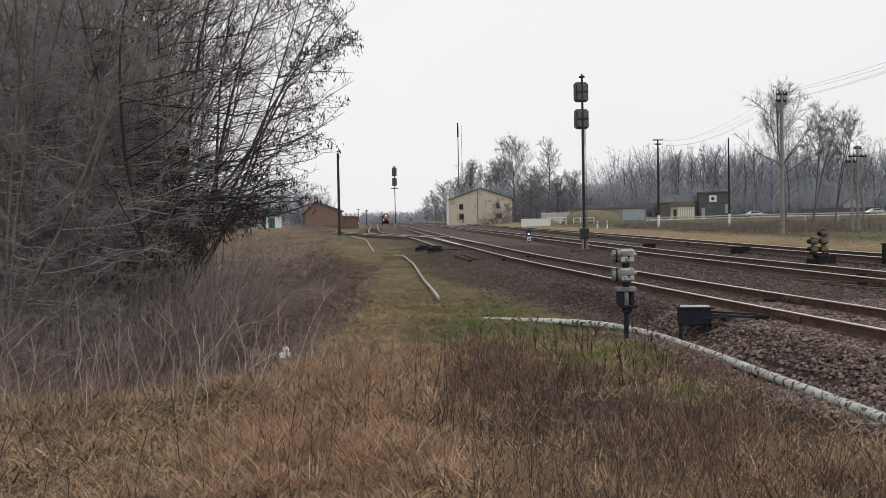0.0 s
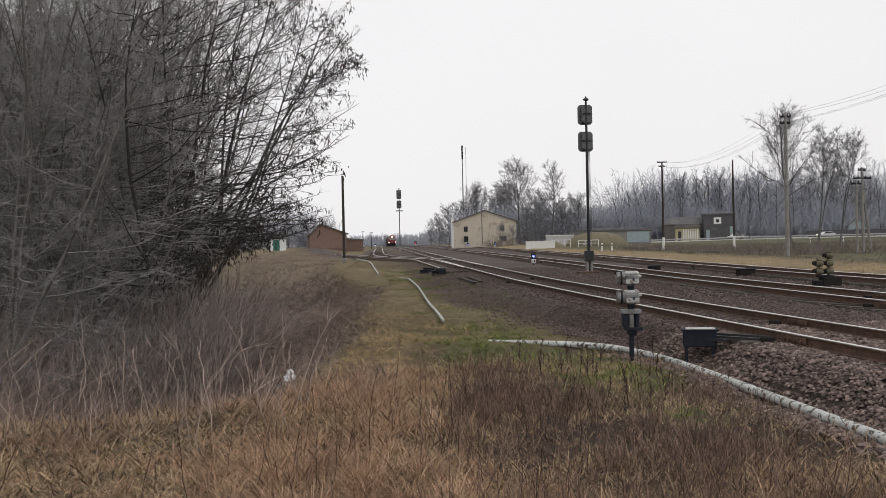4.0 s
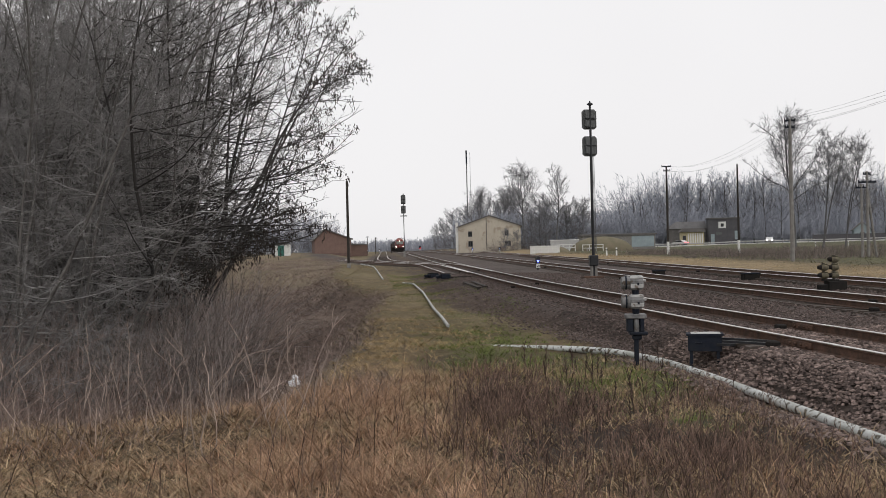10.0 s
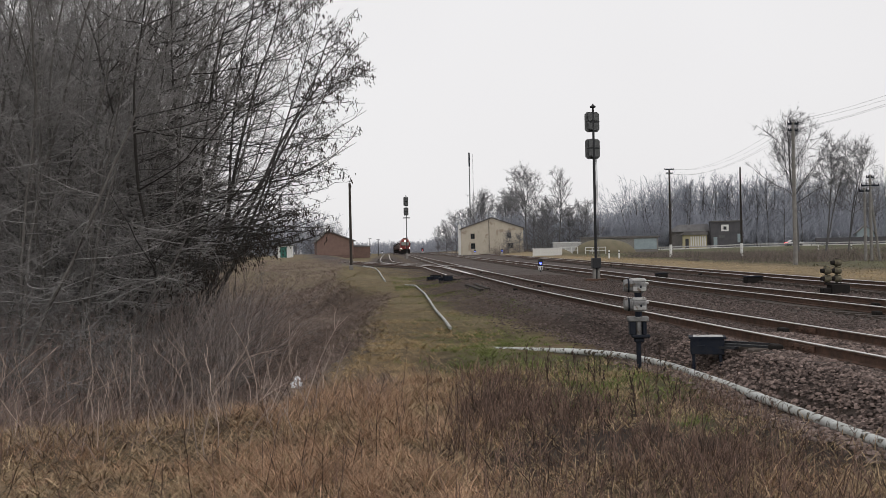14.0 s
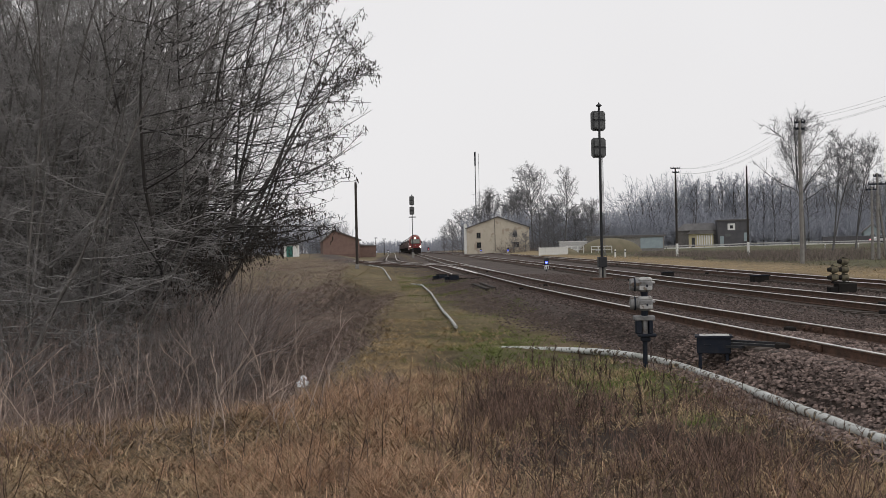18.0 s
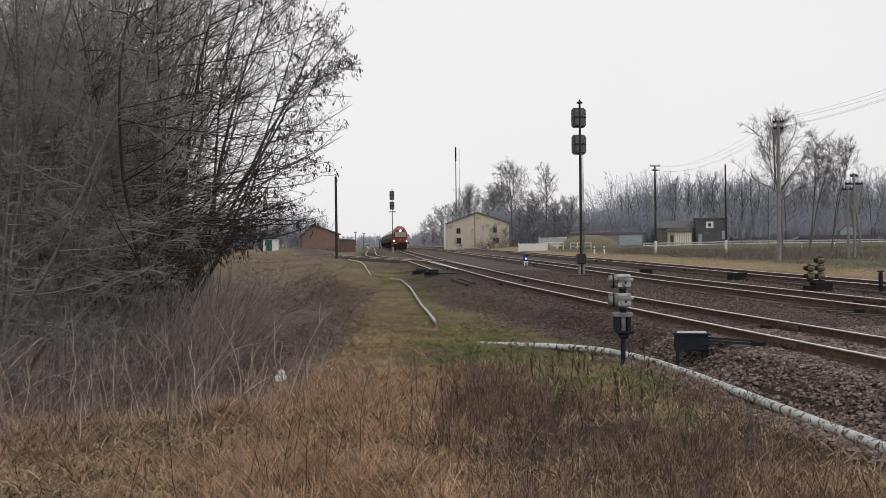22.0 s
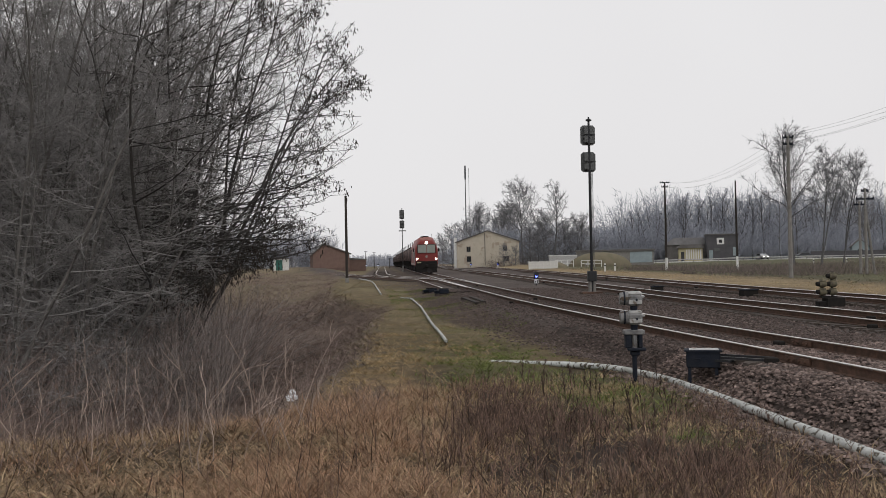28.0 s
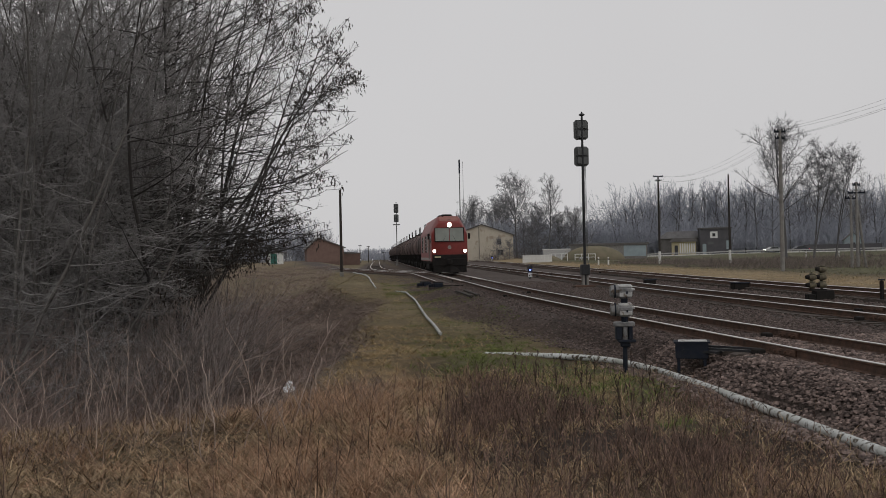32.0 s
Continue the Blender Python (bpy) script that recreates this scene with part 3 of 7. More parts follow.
def stems(start, way, length, r0, r1, n, wobble, rise):
    """Wavering stems: points and radii of each, all at once."""
    B = len(start)
    pts = np.empty((B, n, 3))
    pts[:, 0] = start
    d = unit(way)
    step = (length / (n - 1))[:, None]
    for k in range(1, n):
        d = unit(d + rng.normal(0, wobble, (B, 3)) + np.array([0, 0, rise]))
        pts[:, k] = pts[:, k - 1] + d * step
    u = np.linspace(0, 1, n)[None]
    return pts, r0[:, None] * (1 - u) + r1[:, None] * u


def twig_mesh(parts, sides=3):
    """Prisms round many polylines and pointed spikes for the last shoots, as points, quads and triangles."""
    vs, qs, ts, o = [], [np.zeros((0, 4), int)], [np.zeros((0, 3), int)], 0
    a = np.arange(sides) * 2 * np.pi / sides
    for pts, rad in parts:
        B, n, _ = pts.shape
        d = unit(np.gradient(pts, axis=1))
        ref = np.where(np.abs(d[..., 2:3]) > 0.9, np.array([1.0, 0, 0]), np.array([0, 0, 1.0]))
        s = unit(np.cross(d, ref))
        t = np.cross(s, d)
        ring = pts[:, :, None] + (s[:, :, None] * np.cos(a)[:, None] + t[:, :, None] * np.sin(a)[:, None]) * rad[:, :, None, None]
        if n == 2:
            vs.append(np.concatenate([ring[:, 0], pts[:, 1:]], 1).reshape(-1, 3))
            k = np.arange(B)[:, None] * (sides + 1) + np.arange(sides)
            top = np.broadcast_to(np.arange(B)[:, None] * (sides + 1) + sides, k.shape)
            ts.append(np.stack([k, np.roll(k, -1, 1), top], -1).reshape(-1, 3) + o)
            o += B * (sides + 1)
            continue
        vs.append(ring.reshape(-1, 3))
        i = (np.arange(B * n).reshape(B, n) * sides)[:, :-1, None] + np.arange(sides)
        j = (np.arange(B * n).reshape(B, n) * sides)[:, :-1, None] + (np.arange(sides) + 1) % sides
        qs.append(np.stack([i, j, j + sides, i + sides], -1).reshape(-1, 4) + o)
        o += B * n * sides
    return np.concatenate(vs), (np.concatenate(qs), np.concatenate(ts))


def spawn(parent, count, lo, hi, spread, ratio, jitter=0.3, up=0.0):
    """Starts, ways, lengths and radii of side shoots along parent stems."""
    pts, rad = parent
    B, n, _ = pts.shape
    who = np.repeat(np.arange(B), count)
    u = rng.uniform(lo, hi, len(who)) * (n - 1)
    k = np.minimum(u.astype(int), n - 2)
    w = (u - k)[:, None]
    at = pts[who, k] * (1 - w) + pts[who, k + 1] * w
    along = unit(pts[who, k + 1] - pts[who, k])
    side = unit(np.cross(along, rng.normal(size=(len(who), 3))))
    way = unit(along * math.cos(spread) + side * math.sin(spread) + np.array([0, 0, up]))
    full = np.linalg.norm(pts[:, -1] - pts[:, 0], axis=1)[who]
    length = full * ratio * (1.15 - 0.75 * u / (n - 1)) * rng.uniform(1 - jitter, 1 + jitter, len(who))
    radius = (rad[who, k] * (1 - w[:, 0]) + rad[who, k + 1] * w[:, 0]) * 0.55
    return at, way, length, radius


def tree_thing(name, at, wood, twigs, label, category, bark="bark", twig="twig_dark", cones=0, group="", split=False):
    t = thing(name, at, label, category, group)
    if split:
        pts, rad = wood[0]
        for k in range(len(pts)):
            v, q = twig_mesh([(pts[k:k + 1], rad[k:k + 1])], 6)
            me = fast_mesh("stem", v, q)
            me.shade_smooth()
            part("stem", me, bark, t)
        twigs = [wood[1]] + list(twigs)
    else:
        v, q = twig_mesh(wood, 5)
        me = fast_mesh("trunk", v, q)
        me.shade_smooth()
        part("trunk", me, bark, t)
    v, q = twig_mesh(twigs, 3)
    part("crown", fast_mesh("crown", v, q), twig, t)
    if cones:
        pts = twigs[-1][0]
        who = rng.integers(0, len(pts), cones)
        p = pts[who, rng.integers(1, pts.shape[1], cones)]
        p = np.concatenate([p, p + rng.normal(0, 0.05, p.shape), p + rng.normal(0, 0.08, p.shape)])
        p = p[p[:, 2] > 2.2]
        p = p[crown_edge(p + np.array(at.translation)) < 4.5]
        if len(p):
            hang = stems(p, np.broadcast_to([0.0, 0, -1.0], p.shape), rng.uniform(0.05, 0.12, len(p)), np.full(len(p), 0.014), np.full(len(p), 0.008), 3, 0.25, -0.05)
            v, q = twig_mesh([hang], 4)
            part("cone_fringe", fast_mesh("cone_fringe", v, q), "catkin", t, "small dark hanging cones and catkins")["kind"] = "stuff"
    return t


EDGE = ((-3.0, -14.0), (0.0, -12.0), (1.2, -8.6), (1.8, -5.0), (2.2, -2.2), (2.6, -1.5), (2.9, -2.3), (3.6, -1.2), (4.4, -0.6), (5.3, 0.0), (6.4, 0.7), (7.4, -0.5), (8.6, -1.5), (10.0, -2.4), (20.0, -4.5))


def crown_edge(p):
    """How far (in degrees) each point lies inside the crown's ragged outer side, which the open line has shaped."""
    b = np.degrees(np.arctan2(p[..., 0], p[..., 1]))
    z = 1.6 + (p[..., 2] - 1.6) * 27.0 / p[..., 1]
    zs, bs = np.array(EDGE).T
    return np.interp(z, zs, bs) - b


def along(parent, count, lo, hi, open_lo, open_hi, len_lo, len_hi, taper, up):
    """Side shoots of set lengths along parent stems: starts, ways and lengths."""
    pts, rad = parent
    B, n, _ = pts.shape
    who = np.repeat(np.arange(B), count)
    u = rng.uniform(lo, hi, len(who)) * (n - 1)
    k = np.minimum(u.astype(int), n - 2)
    w = (u - k)[:, None]
    at = pts[who, k] * (1 - w) + pts[who, k + 1] * w
    fwd = unit(pts[who, k + 1] - pts[who, k])
    side = unit(np.cross(fwd, rng.normal(size=(len(who), 3))))
    s = rng.uniform(open_lo, open_hi, len(who))[:, None]
    way = unit(fwd * np.cos(s) + side * np.sin(s) + np.array([0, 0, up]))
    length = rng.uniform(len_lo, len_hi, len(who)) * (1 - taper * u / (n - 1))
    return at, way, length


def clipped(pts, rad, foot, margin, bole):
    """Stems cut short where they would leave the crown; below the bole's height they run free."""
    out = (crown_edge(pts + foot) < margin[:, None]) & (pts[..., 2] + foot[2] > bole)
    n = pts.shape[1]
    first = np.where(out.any(1), np.maximum(out.argmax(1) - 0.5, 0), n - 1)
    u = np.linspace(0, 1, n)[None] * first[:, None]
    k = np.minimum(u.astype(int), n - 2)
    w = (u - k)[..., None]
    rows = np.arange(len(pts))[:, None]
    return (pts[rows, k] * (1 - w) + pts[rows, k + 1] * w)[first > 0.6], rad[first > 0.6]


def alder(x, y, h, n, counts, lean, twig_r, bark, twig, cones, out=0.35, reach=1.0):
    """A many-stemmed alder: straight steep stems, level limbs that turn up, feathered twigs with cones."""
    foot = np.array([x, y, gz(x, y)])
    a = rng.uniform(0, 2 * np.pi, n)
    start = np.stack([np.cos(a) * 0.5, np.sin(a) * 0.5, np.full(n, -0.3)], -1)
    way = np.stack([np.linspace(lean[0], lean[1], n) + rng.normal(0, 0.07, n), rng.normal(0, 0.16, n), np.ones(n)], -1)
    r = 0.062 * rng.uniform(0.6, 1.2, n) * h / 13
    trunk = clipped(*stems(start, way, h * rng.uniform(0.8, 1.0, n), r, r * 0.2, 14, 0.065, 0.01), foot, rng.uniform(0.2, 2.0, n), 2.6)
    at, w, l = along(trunk, counts[0], 0.1, 0.99, 0.6, 1.15, 1.5 * reach, 4.6 * reach, 0.55, 0.0)
    if reach > 1.1:
        low = along(trunk, 3, 0.22, 0.44, 0.6, 1.15, 3.2, 6.0, 0.1, 0.0)
        at, l = np.concatenate([at, low[0]]), np.concatenate([l, low[2]])
    az = np.where(rng.random(len(l)) < out, rng.normal(-0.15, 0.55, len(l)), rng.uniform(-np.pi, np.pi, len(l)))
    el = np.interp(at[:, 2], [0.0, 3.5, 7.0, 12.0], [-0.1, 0.0, 0.3, 0.65]) + rng.normal(0, 0.2, len(l))
    w = np.stack([np.cos(az) * np.cos(el), np.sin(az) * np.cos(el), np.sin(el)], -1)
    limbs = stems(at, w, l, np.clip(0.0078 * l, twig_r * 1.3, 0.036), np.full(len(l), twig_r * 0.9), 9, 0.085 if reach > 1.1 else 0.14, 0.014)
    limbs = clipped(*limbs, foot, rng.normal(0.2, 0.5, len(l)), -9.0)
    at, w, l = along(limbs, counts[1], 0.15, 1.0, 0.45, 0.95, 0.25, 1.15, 0.6, 0.0)
    twigs = clipped(*stems(at, w, l, np.full(len(l), twig_r), np.full(len(l), twig_r * 0.7), 4, 0.07, 0.015), foot, rng.normal(-0.25, 0.4, len(l)), -9.0)
    at, w, l = along(twigs, counts[2], 0.2, 1.0, 0.5, 1.0, 0.1, 0.45, 0.5, 0.03)
    shoots = stems(at, w, l, np.full(len(l), twig_r * 0.9), np.full(len(l), twig_r * 0.5), 2, 0.1, 0.0)
    return tree_thing("alder_tree", pose(*foot), [trunk, limbs], [twigs, shoots], "leafless multi-stemmed alder with small dark cones", "tree", bark, twig, cones, "bare trees of the thicket", True)


# alders at the crown's open side: their backlit look is in the dark colour
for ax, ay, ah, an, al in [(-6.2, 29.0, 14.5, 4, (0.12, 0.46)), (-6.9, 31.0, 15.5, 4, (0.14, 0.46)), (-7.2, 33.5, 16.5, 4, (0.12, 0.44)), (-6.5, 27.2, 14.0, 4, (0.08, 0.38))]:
    alder(ax, ay, ah, an, (31, 8, 3), al, 0.0072, "twig_backlit", "twig_backlit", 900, 0.72, 1.2)
for ax, ay, ah, an in [(-6.6, 24.2, 10.5, 6), (-7.2, 26.0, 13.0, 7), (-7.4, 31.0, 15.0, 7), (-7.6, 28.0, 14.0, 7), (-8.6, 25.0, 13.0, 7), (-9.4, 29.0, 15.0, 7), (-10.6, 26.0, 14.5, 7), (-12.0, 29.5, 15.0, 7), (-7.0, 33.5, 15.5, 7), (-9.8, 34.0, 16.0, 7), (-13.0, 34.0, 16.5, 7), (-6.6, 38.5, 17.0, 6), (-9.0, 40.0, 18.0, 7), (-12.0, 41.0, 18.5, 7), (-8.4, 21.8, 10.5, 6), (-11.5, 23.5, 13.0, 6)]:
    alder(ax, ay, ah, an, (24, 10, 4), (-0.22, 0.3), 0.006, "bark", "twig_dark", 50, 0.25, 0.8)


def shrub(x, y, h, count, lean, label, mat="shrub_twig", r=0.007, shoots=7):
    a = rng.uniform(0, 2 * np.pi, count)
    rad = np.sqrt(rng.uniform(0, 1, count)) * h * 0.45
    start = np.stack([np.cos(a) * rad, np.sin(a) * rad, np.full(count, -0.1)], -1)
    way = np.stack([np.cos(a) * lean + rng.normal(0, 0.35, count), np.sin(a) * lean + rng.normal(0, 0.35, count), np.ones(count)], -1)
    st = stems(start, way, h * rng.uniform(0.4, 1.2, count), np.full(count, r), np.full(count, r * 0.4), 7, 0.28, -0.06)
    at, w, l = along(st, shoots, 0.15, 1.0, 0.6, 1.4, 0.12, 0.2 + 0.22 * h, 0.4, 0.0)
    sh = stems(at, w, l, np.full(len(l), r * 0.6), np.full(len(l), r * 0.35), 2, 0.3, -0.03)
    t = thing("shrub", pose(x, y, gz(x, y)), label, "shrub", "shrubs of the ditch")
    v, q = twig_mesh([st], 4)
    part("stem_clump", fast_mesh("stem_clump", v, q), mat, t)
    v, q = twig_mesh([sh], 3)
    part("crown", fast_mesh("crown", v, q), mat, t)
    return t


for sx, sy, sh_ in [(-5.4, 16.4, 1.9), (-6.8, 17.5, 2.4), (-4.4, 17.8, 1.4), (-3.6, 19.5, 1.0), (-5.2, 20.0, 2.0), (-7.8, 19.5, 2.8), (-6.2, 22.5, 2.6), (-4.6, 23.0, 1.7), (-3.6, 25.0, 1.0), (-3.4, 28.5, 1.0),
                    (-4.2, 31.0, 1.4), (-8.8, 23.0, 3.0), (-3.2, 34.0, 0.8), (-6.2, 14.8, 1.6), (-5.6, 44.0, 1.5), (-7.6, 48.0, 3.0)]:
    shrub(sx, sy, sh_, 75, 1.0, "tangled leafless reddish-brown shrub in the ditch")


for sx, sy, sh_ in [(-5.8, 25.0, 2.9), (-7.0, 23.4, 3.4), (-8.8, 24.5, 3.9), (-9.6, 21.5, 3.6), (-10.6, 24.0, 4.2), (-7.6, 20.5, 3.0), (-6.6, 27.5, 3.8), (-8.2, 27.0, 4.4), (-11.8, 28.0, 4.8), (-6.2, 32.0, 3.6), (-8.0, 33.0, 4.4), (-9.6, 32.0, 4.8), (-4.9, 25.0, 2.8), (-5.5, 23.6, 3.2), (-5.2, 22.4, 2.4), (-6.0, 24.6, 3.6), (-4.6, 26.6, 3.0), (-6.4, 22.0, 3.0), (-5.2, 27.6, 3.4), (-4.1, 28.5, 2.6), (-4.0, 31.0, 2.6), (-5.0, 30.0, 3.8), (-4.2, 35.0, 2.8), (-5.2, 40.0, 3.2), (-4.6, 24.0, 2.6), (-5.9, 35.0, 4.0)]:
    shrub(sx, sy, sh_, 56, 0.85, "tall tangled grey leafless shrub under the alders" if sx < -5.5 else "tall tangled purple-brown shrub under the alders", "twig_dark" if sx < -5.5 else "scrub", 0.0075, 9)


def ditch_thicket(n):
    """The tangle of bent stems and brambles that fills the ditch under the alders."""
    y = rng.uniform(20.0, 31.0, n)
    x = np.tan(np.radians(rng.uniform(-27.0, -8.4, n))) * y + 0.02 * (y - 18)
    h = rng.uniform(0.7, 1.0, n) * np.interp(y, [18.5, 22, 31], [1.3, 2.8, 4.2]) * (0.55 + 0.8 * vnoise(x, y, 1.6, 77))
    st = stems(np.column_stack([x, y, ground_z(x, y) - 0.05]), np.column_stack([rng.normal(0.1, 0.5, (n, 2)), np.ones(n)]), h, np.full(n, 0.0085), np.full(n, 0.004), 6, 0.17, -0.03)
    at, w, l = along(st, 8, 0.15, 1.0, 0.5, 1.2, 0.15, 0.75, 0.4, 0.0)
    sh = stems(at, w, l, np.full(len(l), 0.005), np.full(len(l), 0.003), 2, 0.2, -0.02)
    v, q = twig_mesh([st, sh], 3)
    return tagged(part("ditch_thicket", fast_mesh("ditch_thicket", v, q), "tangle"), "dense grey-brown tangle of leafless stems in the ditch", "undergrowth", kind="stuff")


ditch_thicket(2600)

for sx, sy, sh_ in [(33.6, 226, 4.6), (31.5, 227, 3.6), (38.5, 226, 3.0), (38.5, 97, 0.9), (34.5, 93, 0.8), (36.3, 95, 1.0), (40.5, 99, 0.9), (42.6, 98, 0.8), (32.0, 92, 0.7), (43.5, 106, 1.2), (46.0, 108, 1.4), (48.0, 106, 1.2), (50.5, 110, 1.5), (53.0, 108, 1.3), (55.5, 111, 1.4), (45.0, 118, 1.3), (60.5, 116, 1.2)]:
    shrub(sx, sy, sh_, 60, 0.8, "low leafless bush standing in the dry field", "pale_litter", 0.018, 9)


# ---- poles, signals and boxes beside the tracks ----
def wooden_pole(x, y, z, h):
    t = thing("wooden_pole", pose(x, y, z), "dark weathered wooden pole without wires", "pole")
    part("post", Shape().lathe([(0.3, 0.15), (h * 0.5, 0.135), (h - 0.05, 0.12), (h, 0.09)], 10), "dark_wood", t, smooth=True)
    part("footing", Shape().box(-0.2, 0.2, -0.2, 0.2, -0.3, 0.55, 0.04), "concrete", t, "pale concrete footing")
    return t


wooden_pole(-1.95, 98.0, gz(-1.95, 98) - 0.05, 8.8 - gz(-1.95, 98))


def signal_head(t, z, h, w, mat, lamp=None):
    """A two-lens signal head seen from behind: rounded shield, housings, hinges and hoods."""
    c = 0.12
    s = Shape().prism([(-w / 2 + c, z), (w / 2 - c, z), (w / 2, z + c), (w / 2, z + h - c), (w / 2 - c, z + h), (-w / 2 + c, z + h), (-w / 2, z + h - c), (-w / 2, z + c)], 0.0, 0.06)
    head = part("signal_head", s, mat, t)
    for k in (0.28, 0.74):
        back = Shape().box(-w * 0.3, w * 0.36, -0.16, 0.0, z + h * k - h * 0.2, z + h * k + h * 0.2, 0.02)
        part("lamp_housing", back, mat, head)
    part("hinge_bar", Shape().box(-w * 0.46, w * 0.46, -0.19, -0.165, z + h * 0.5 - 0.02, z + h * 0.5 + 0.02), "black_paint", head)
    part("latch", Shape().box(-w * 0.4, -w * 0.1, -0.19, -0.165, z + h * 0.12, z + h * 0.15), "black_paint", head)
    for k in (0.28, 0.74):
        hood = Shape()
        for i in range(7):
            a0, a1 = math.pi * i / 7, math.pi * (i + 1) / 7
            hood.add([(0.13 * math.cos(a), yy, z + h * k + 0.13 * math.sin(a)) for a in (a0, a1) for yy in (0.06, 0.3)], [(0, 1, 3, 2)])
        part("hood", hood, "black_paint", head)
    return head


def mast_signal(x, y, z, h, heads, label):
    t = thing("mast_signal", pose(x, y, z), label, "railway signal", "mast signals")
    part("mast", Shape().lathe([(0.0, 0.085), (h * 0.6, 0.075), (h - 0.1, 0.06), (h, 0.05)], 10), "black_paint", t, smooth=True)
    part("finial", Shape().lathe([(h, 0.06), (h + 0.04, 0.16), (h + 0.1, 0.16), (h + 0.16, 0.05), (h + 0.24, 0.03)], 8), "black_paint", t)
    for top, hh, w in heads:
        signal_head(t, top - hh, hh, w, "signal_grey").location = (-0.03, 0.12, 0)
    return t


m_z = gz(12.03, 50.0)
t = mast_signal(12.03, 50.0, m_z, 9.05 - m_z, [(8.86 - m_z, 1.07, 0.79), (7.42 - m_z, 1.07, 0.79)], "tall grey mast signal with two backs of signal heads")
part("cable_box", Shape().box(-0.23, 0.23, -0.2, 0.2, 0.68, 1.24, 0.03), "black_paint", t, "black cable box low on the mast")
for lx in (-0.18, 0.05):
    part("footing", Shape().box(lx, lx + 0.13, -0.12, 0.12, 0.1, 0.68, 0.02), "concrete", t, "grey footing leg")
part("base_slab", Shape().box(-0.62, 0.5, -0.35, 0.35, -0.1, 0.13, 0.03), "rail_web", t, "rusty base slab")
part("ladder", Shape().tube([(0.16, -0.1, 1.3), (0.12, -0.1, 6.6)], 0.013, 4).tube([(0.16, 0.12, 1.3), (0.12, 0.12, 6.6)], 0.013, 4), "signal_grey", t)

t = mast_signal(6.98, 180.0, 0.0, 12.0, [(11.9, 1.7, 0.9), (9.9, 1.5, 0.9)], "far mast signal with two heads and a small platform")
part("platform", Shape().box(-0.65, 0.65, -0.3, 0.3, 7.85, 8.02), "signal_grey", t)
part("footing", Shape().box(-0.2, 0.2, -0.2, 0.2, -0.3, 1.3, 0.03), "concrete", t)


def dwarf_signal():
    """The shunting signal in the foreground: two hooded heads over a bracket, a cable case and a pipe post."""
    t = thing("dwarf_signal", pose(4.82, 16.9, gz(4.82, 16.9) - 0.06, rz=-8) @ Matrix.Diagonal((0.98, 0.98, 1.1, 1)), "weathered grey dwarf railway signal with two hooded heads", "railway signal", "dwarf signals")
    zz = 1.6
    part("post", Shape().lathe([(-0.2, 0.045), (0.62, 0.045)], 10), "dark_steel", t, smooth=True)
    part("flange", Shape().box(-0.13, 0.2, -0.12, 0.12, 0.63, 0.68, 0.012).box(-0.08, 0.1, -0.07, 0.07, 0.55, 0.63, 0.02), "dark_steel", t, "dark steel flange plate")
    case = part("cable_case", Shape().box(-0.17, -0.06, -0.1, 0.1, 0.68, 0.9, 0.012).box(0.07, 0.14, -0.1, 0.1, 0.68, 0.9, 0.012).box(-0.06, 0.07, -0.02, 0.1, 0.68, 0.9), "dark_steel", t)
    part("case_post", Shape().lathe([(0.68, 0.05), (0.9, 0.05)], 10, at=(0, -0.05, 0)), "galvanised", case)
    part("bracket", Shape().box(-0.2, 0.18, -0.12, 0.12, 0.9, 0.975, 0.012), "galvanised", t)
    for k, z0 in enumerate((1.06, 1.37)):
        # side shading is in the colours: a darker head under a paler cover
        head = part("signal_head", Shape().box(-0.13, 0.15, -0.15, 0.12, z0, z0 + 0.2, 0.045), "galvanised", t)
        part("head_cover", Shape().box(-0.1, 0.15, -0.13, 0.1, z0 + 0.16, z0 + 0.235, 0.03).box(0.12, 0.19, -0.12, 0.1, z0 + 0.13, z0 + 0.17, 0.01), "pale_cover", head, "weathered cover, coloured paler for its lit top")
        part("barrel", Shape().lathe([(-0.26, 0.085), (-0.25, 0.1), (-0.13, 0.112), (-0.1, 0.1)], 18, "x", (0, -0.02, z0 + 0.12)), "galvanised", head, "round lens hood", smooth=True)
        part("hood_rim", Shape().lathe([(-0.19, 0.113), (-0.175, 0.116), (-0.16, 0.113)], 18, "x", (0, -0.02, z0 + 0.12)), "dark_steel", head)
        part("lens", Shape().lathe([(-0.235, 0.02), (-0.23, 0.08)], 14, "x", (0, -0.02, z0 + 0.12)), "glass_dark", head)
        part("side_plate", Shape().box(-0.1, 0.13, -0.162, -0.15, z0 + 0.03, z0 + 0.1, 0.006), "pale_cover", head)
        part("lens_ring", Shape().lathe([(-0.15, 0.09), (-0.12, 0.095)], 14, "x", (0, -0.02, z0 + 0.11)), "dark_steel", head)
        part("latch", Shape().box(0.02, 0.05, -0.185, -0.16, z0 + 0.08, z0 + 0.12), "dark_steel", head)
        part("neck", Shape().lathe([(z0 - 0.09, 0.06), (z0, 0.07)], 10, at=(0.0, -0.03, 0)), "dark_steel", head)
    return t


dwarf_signal()


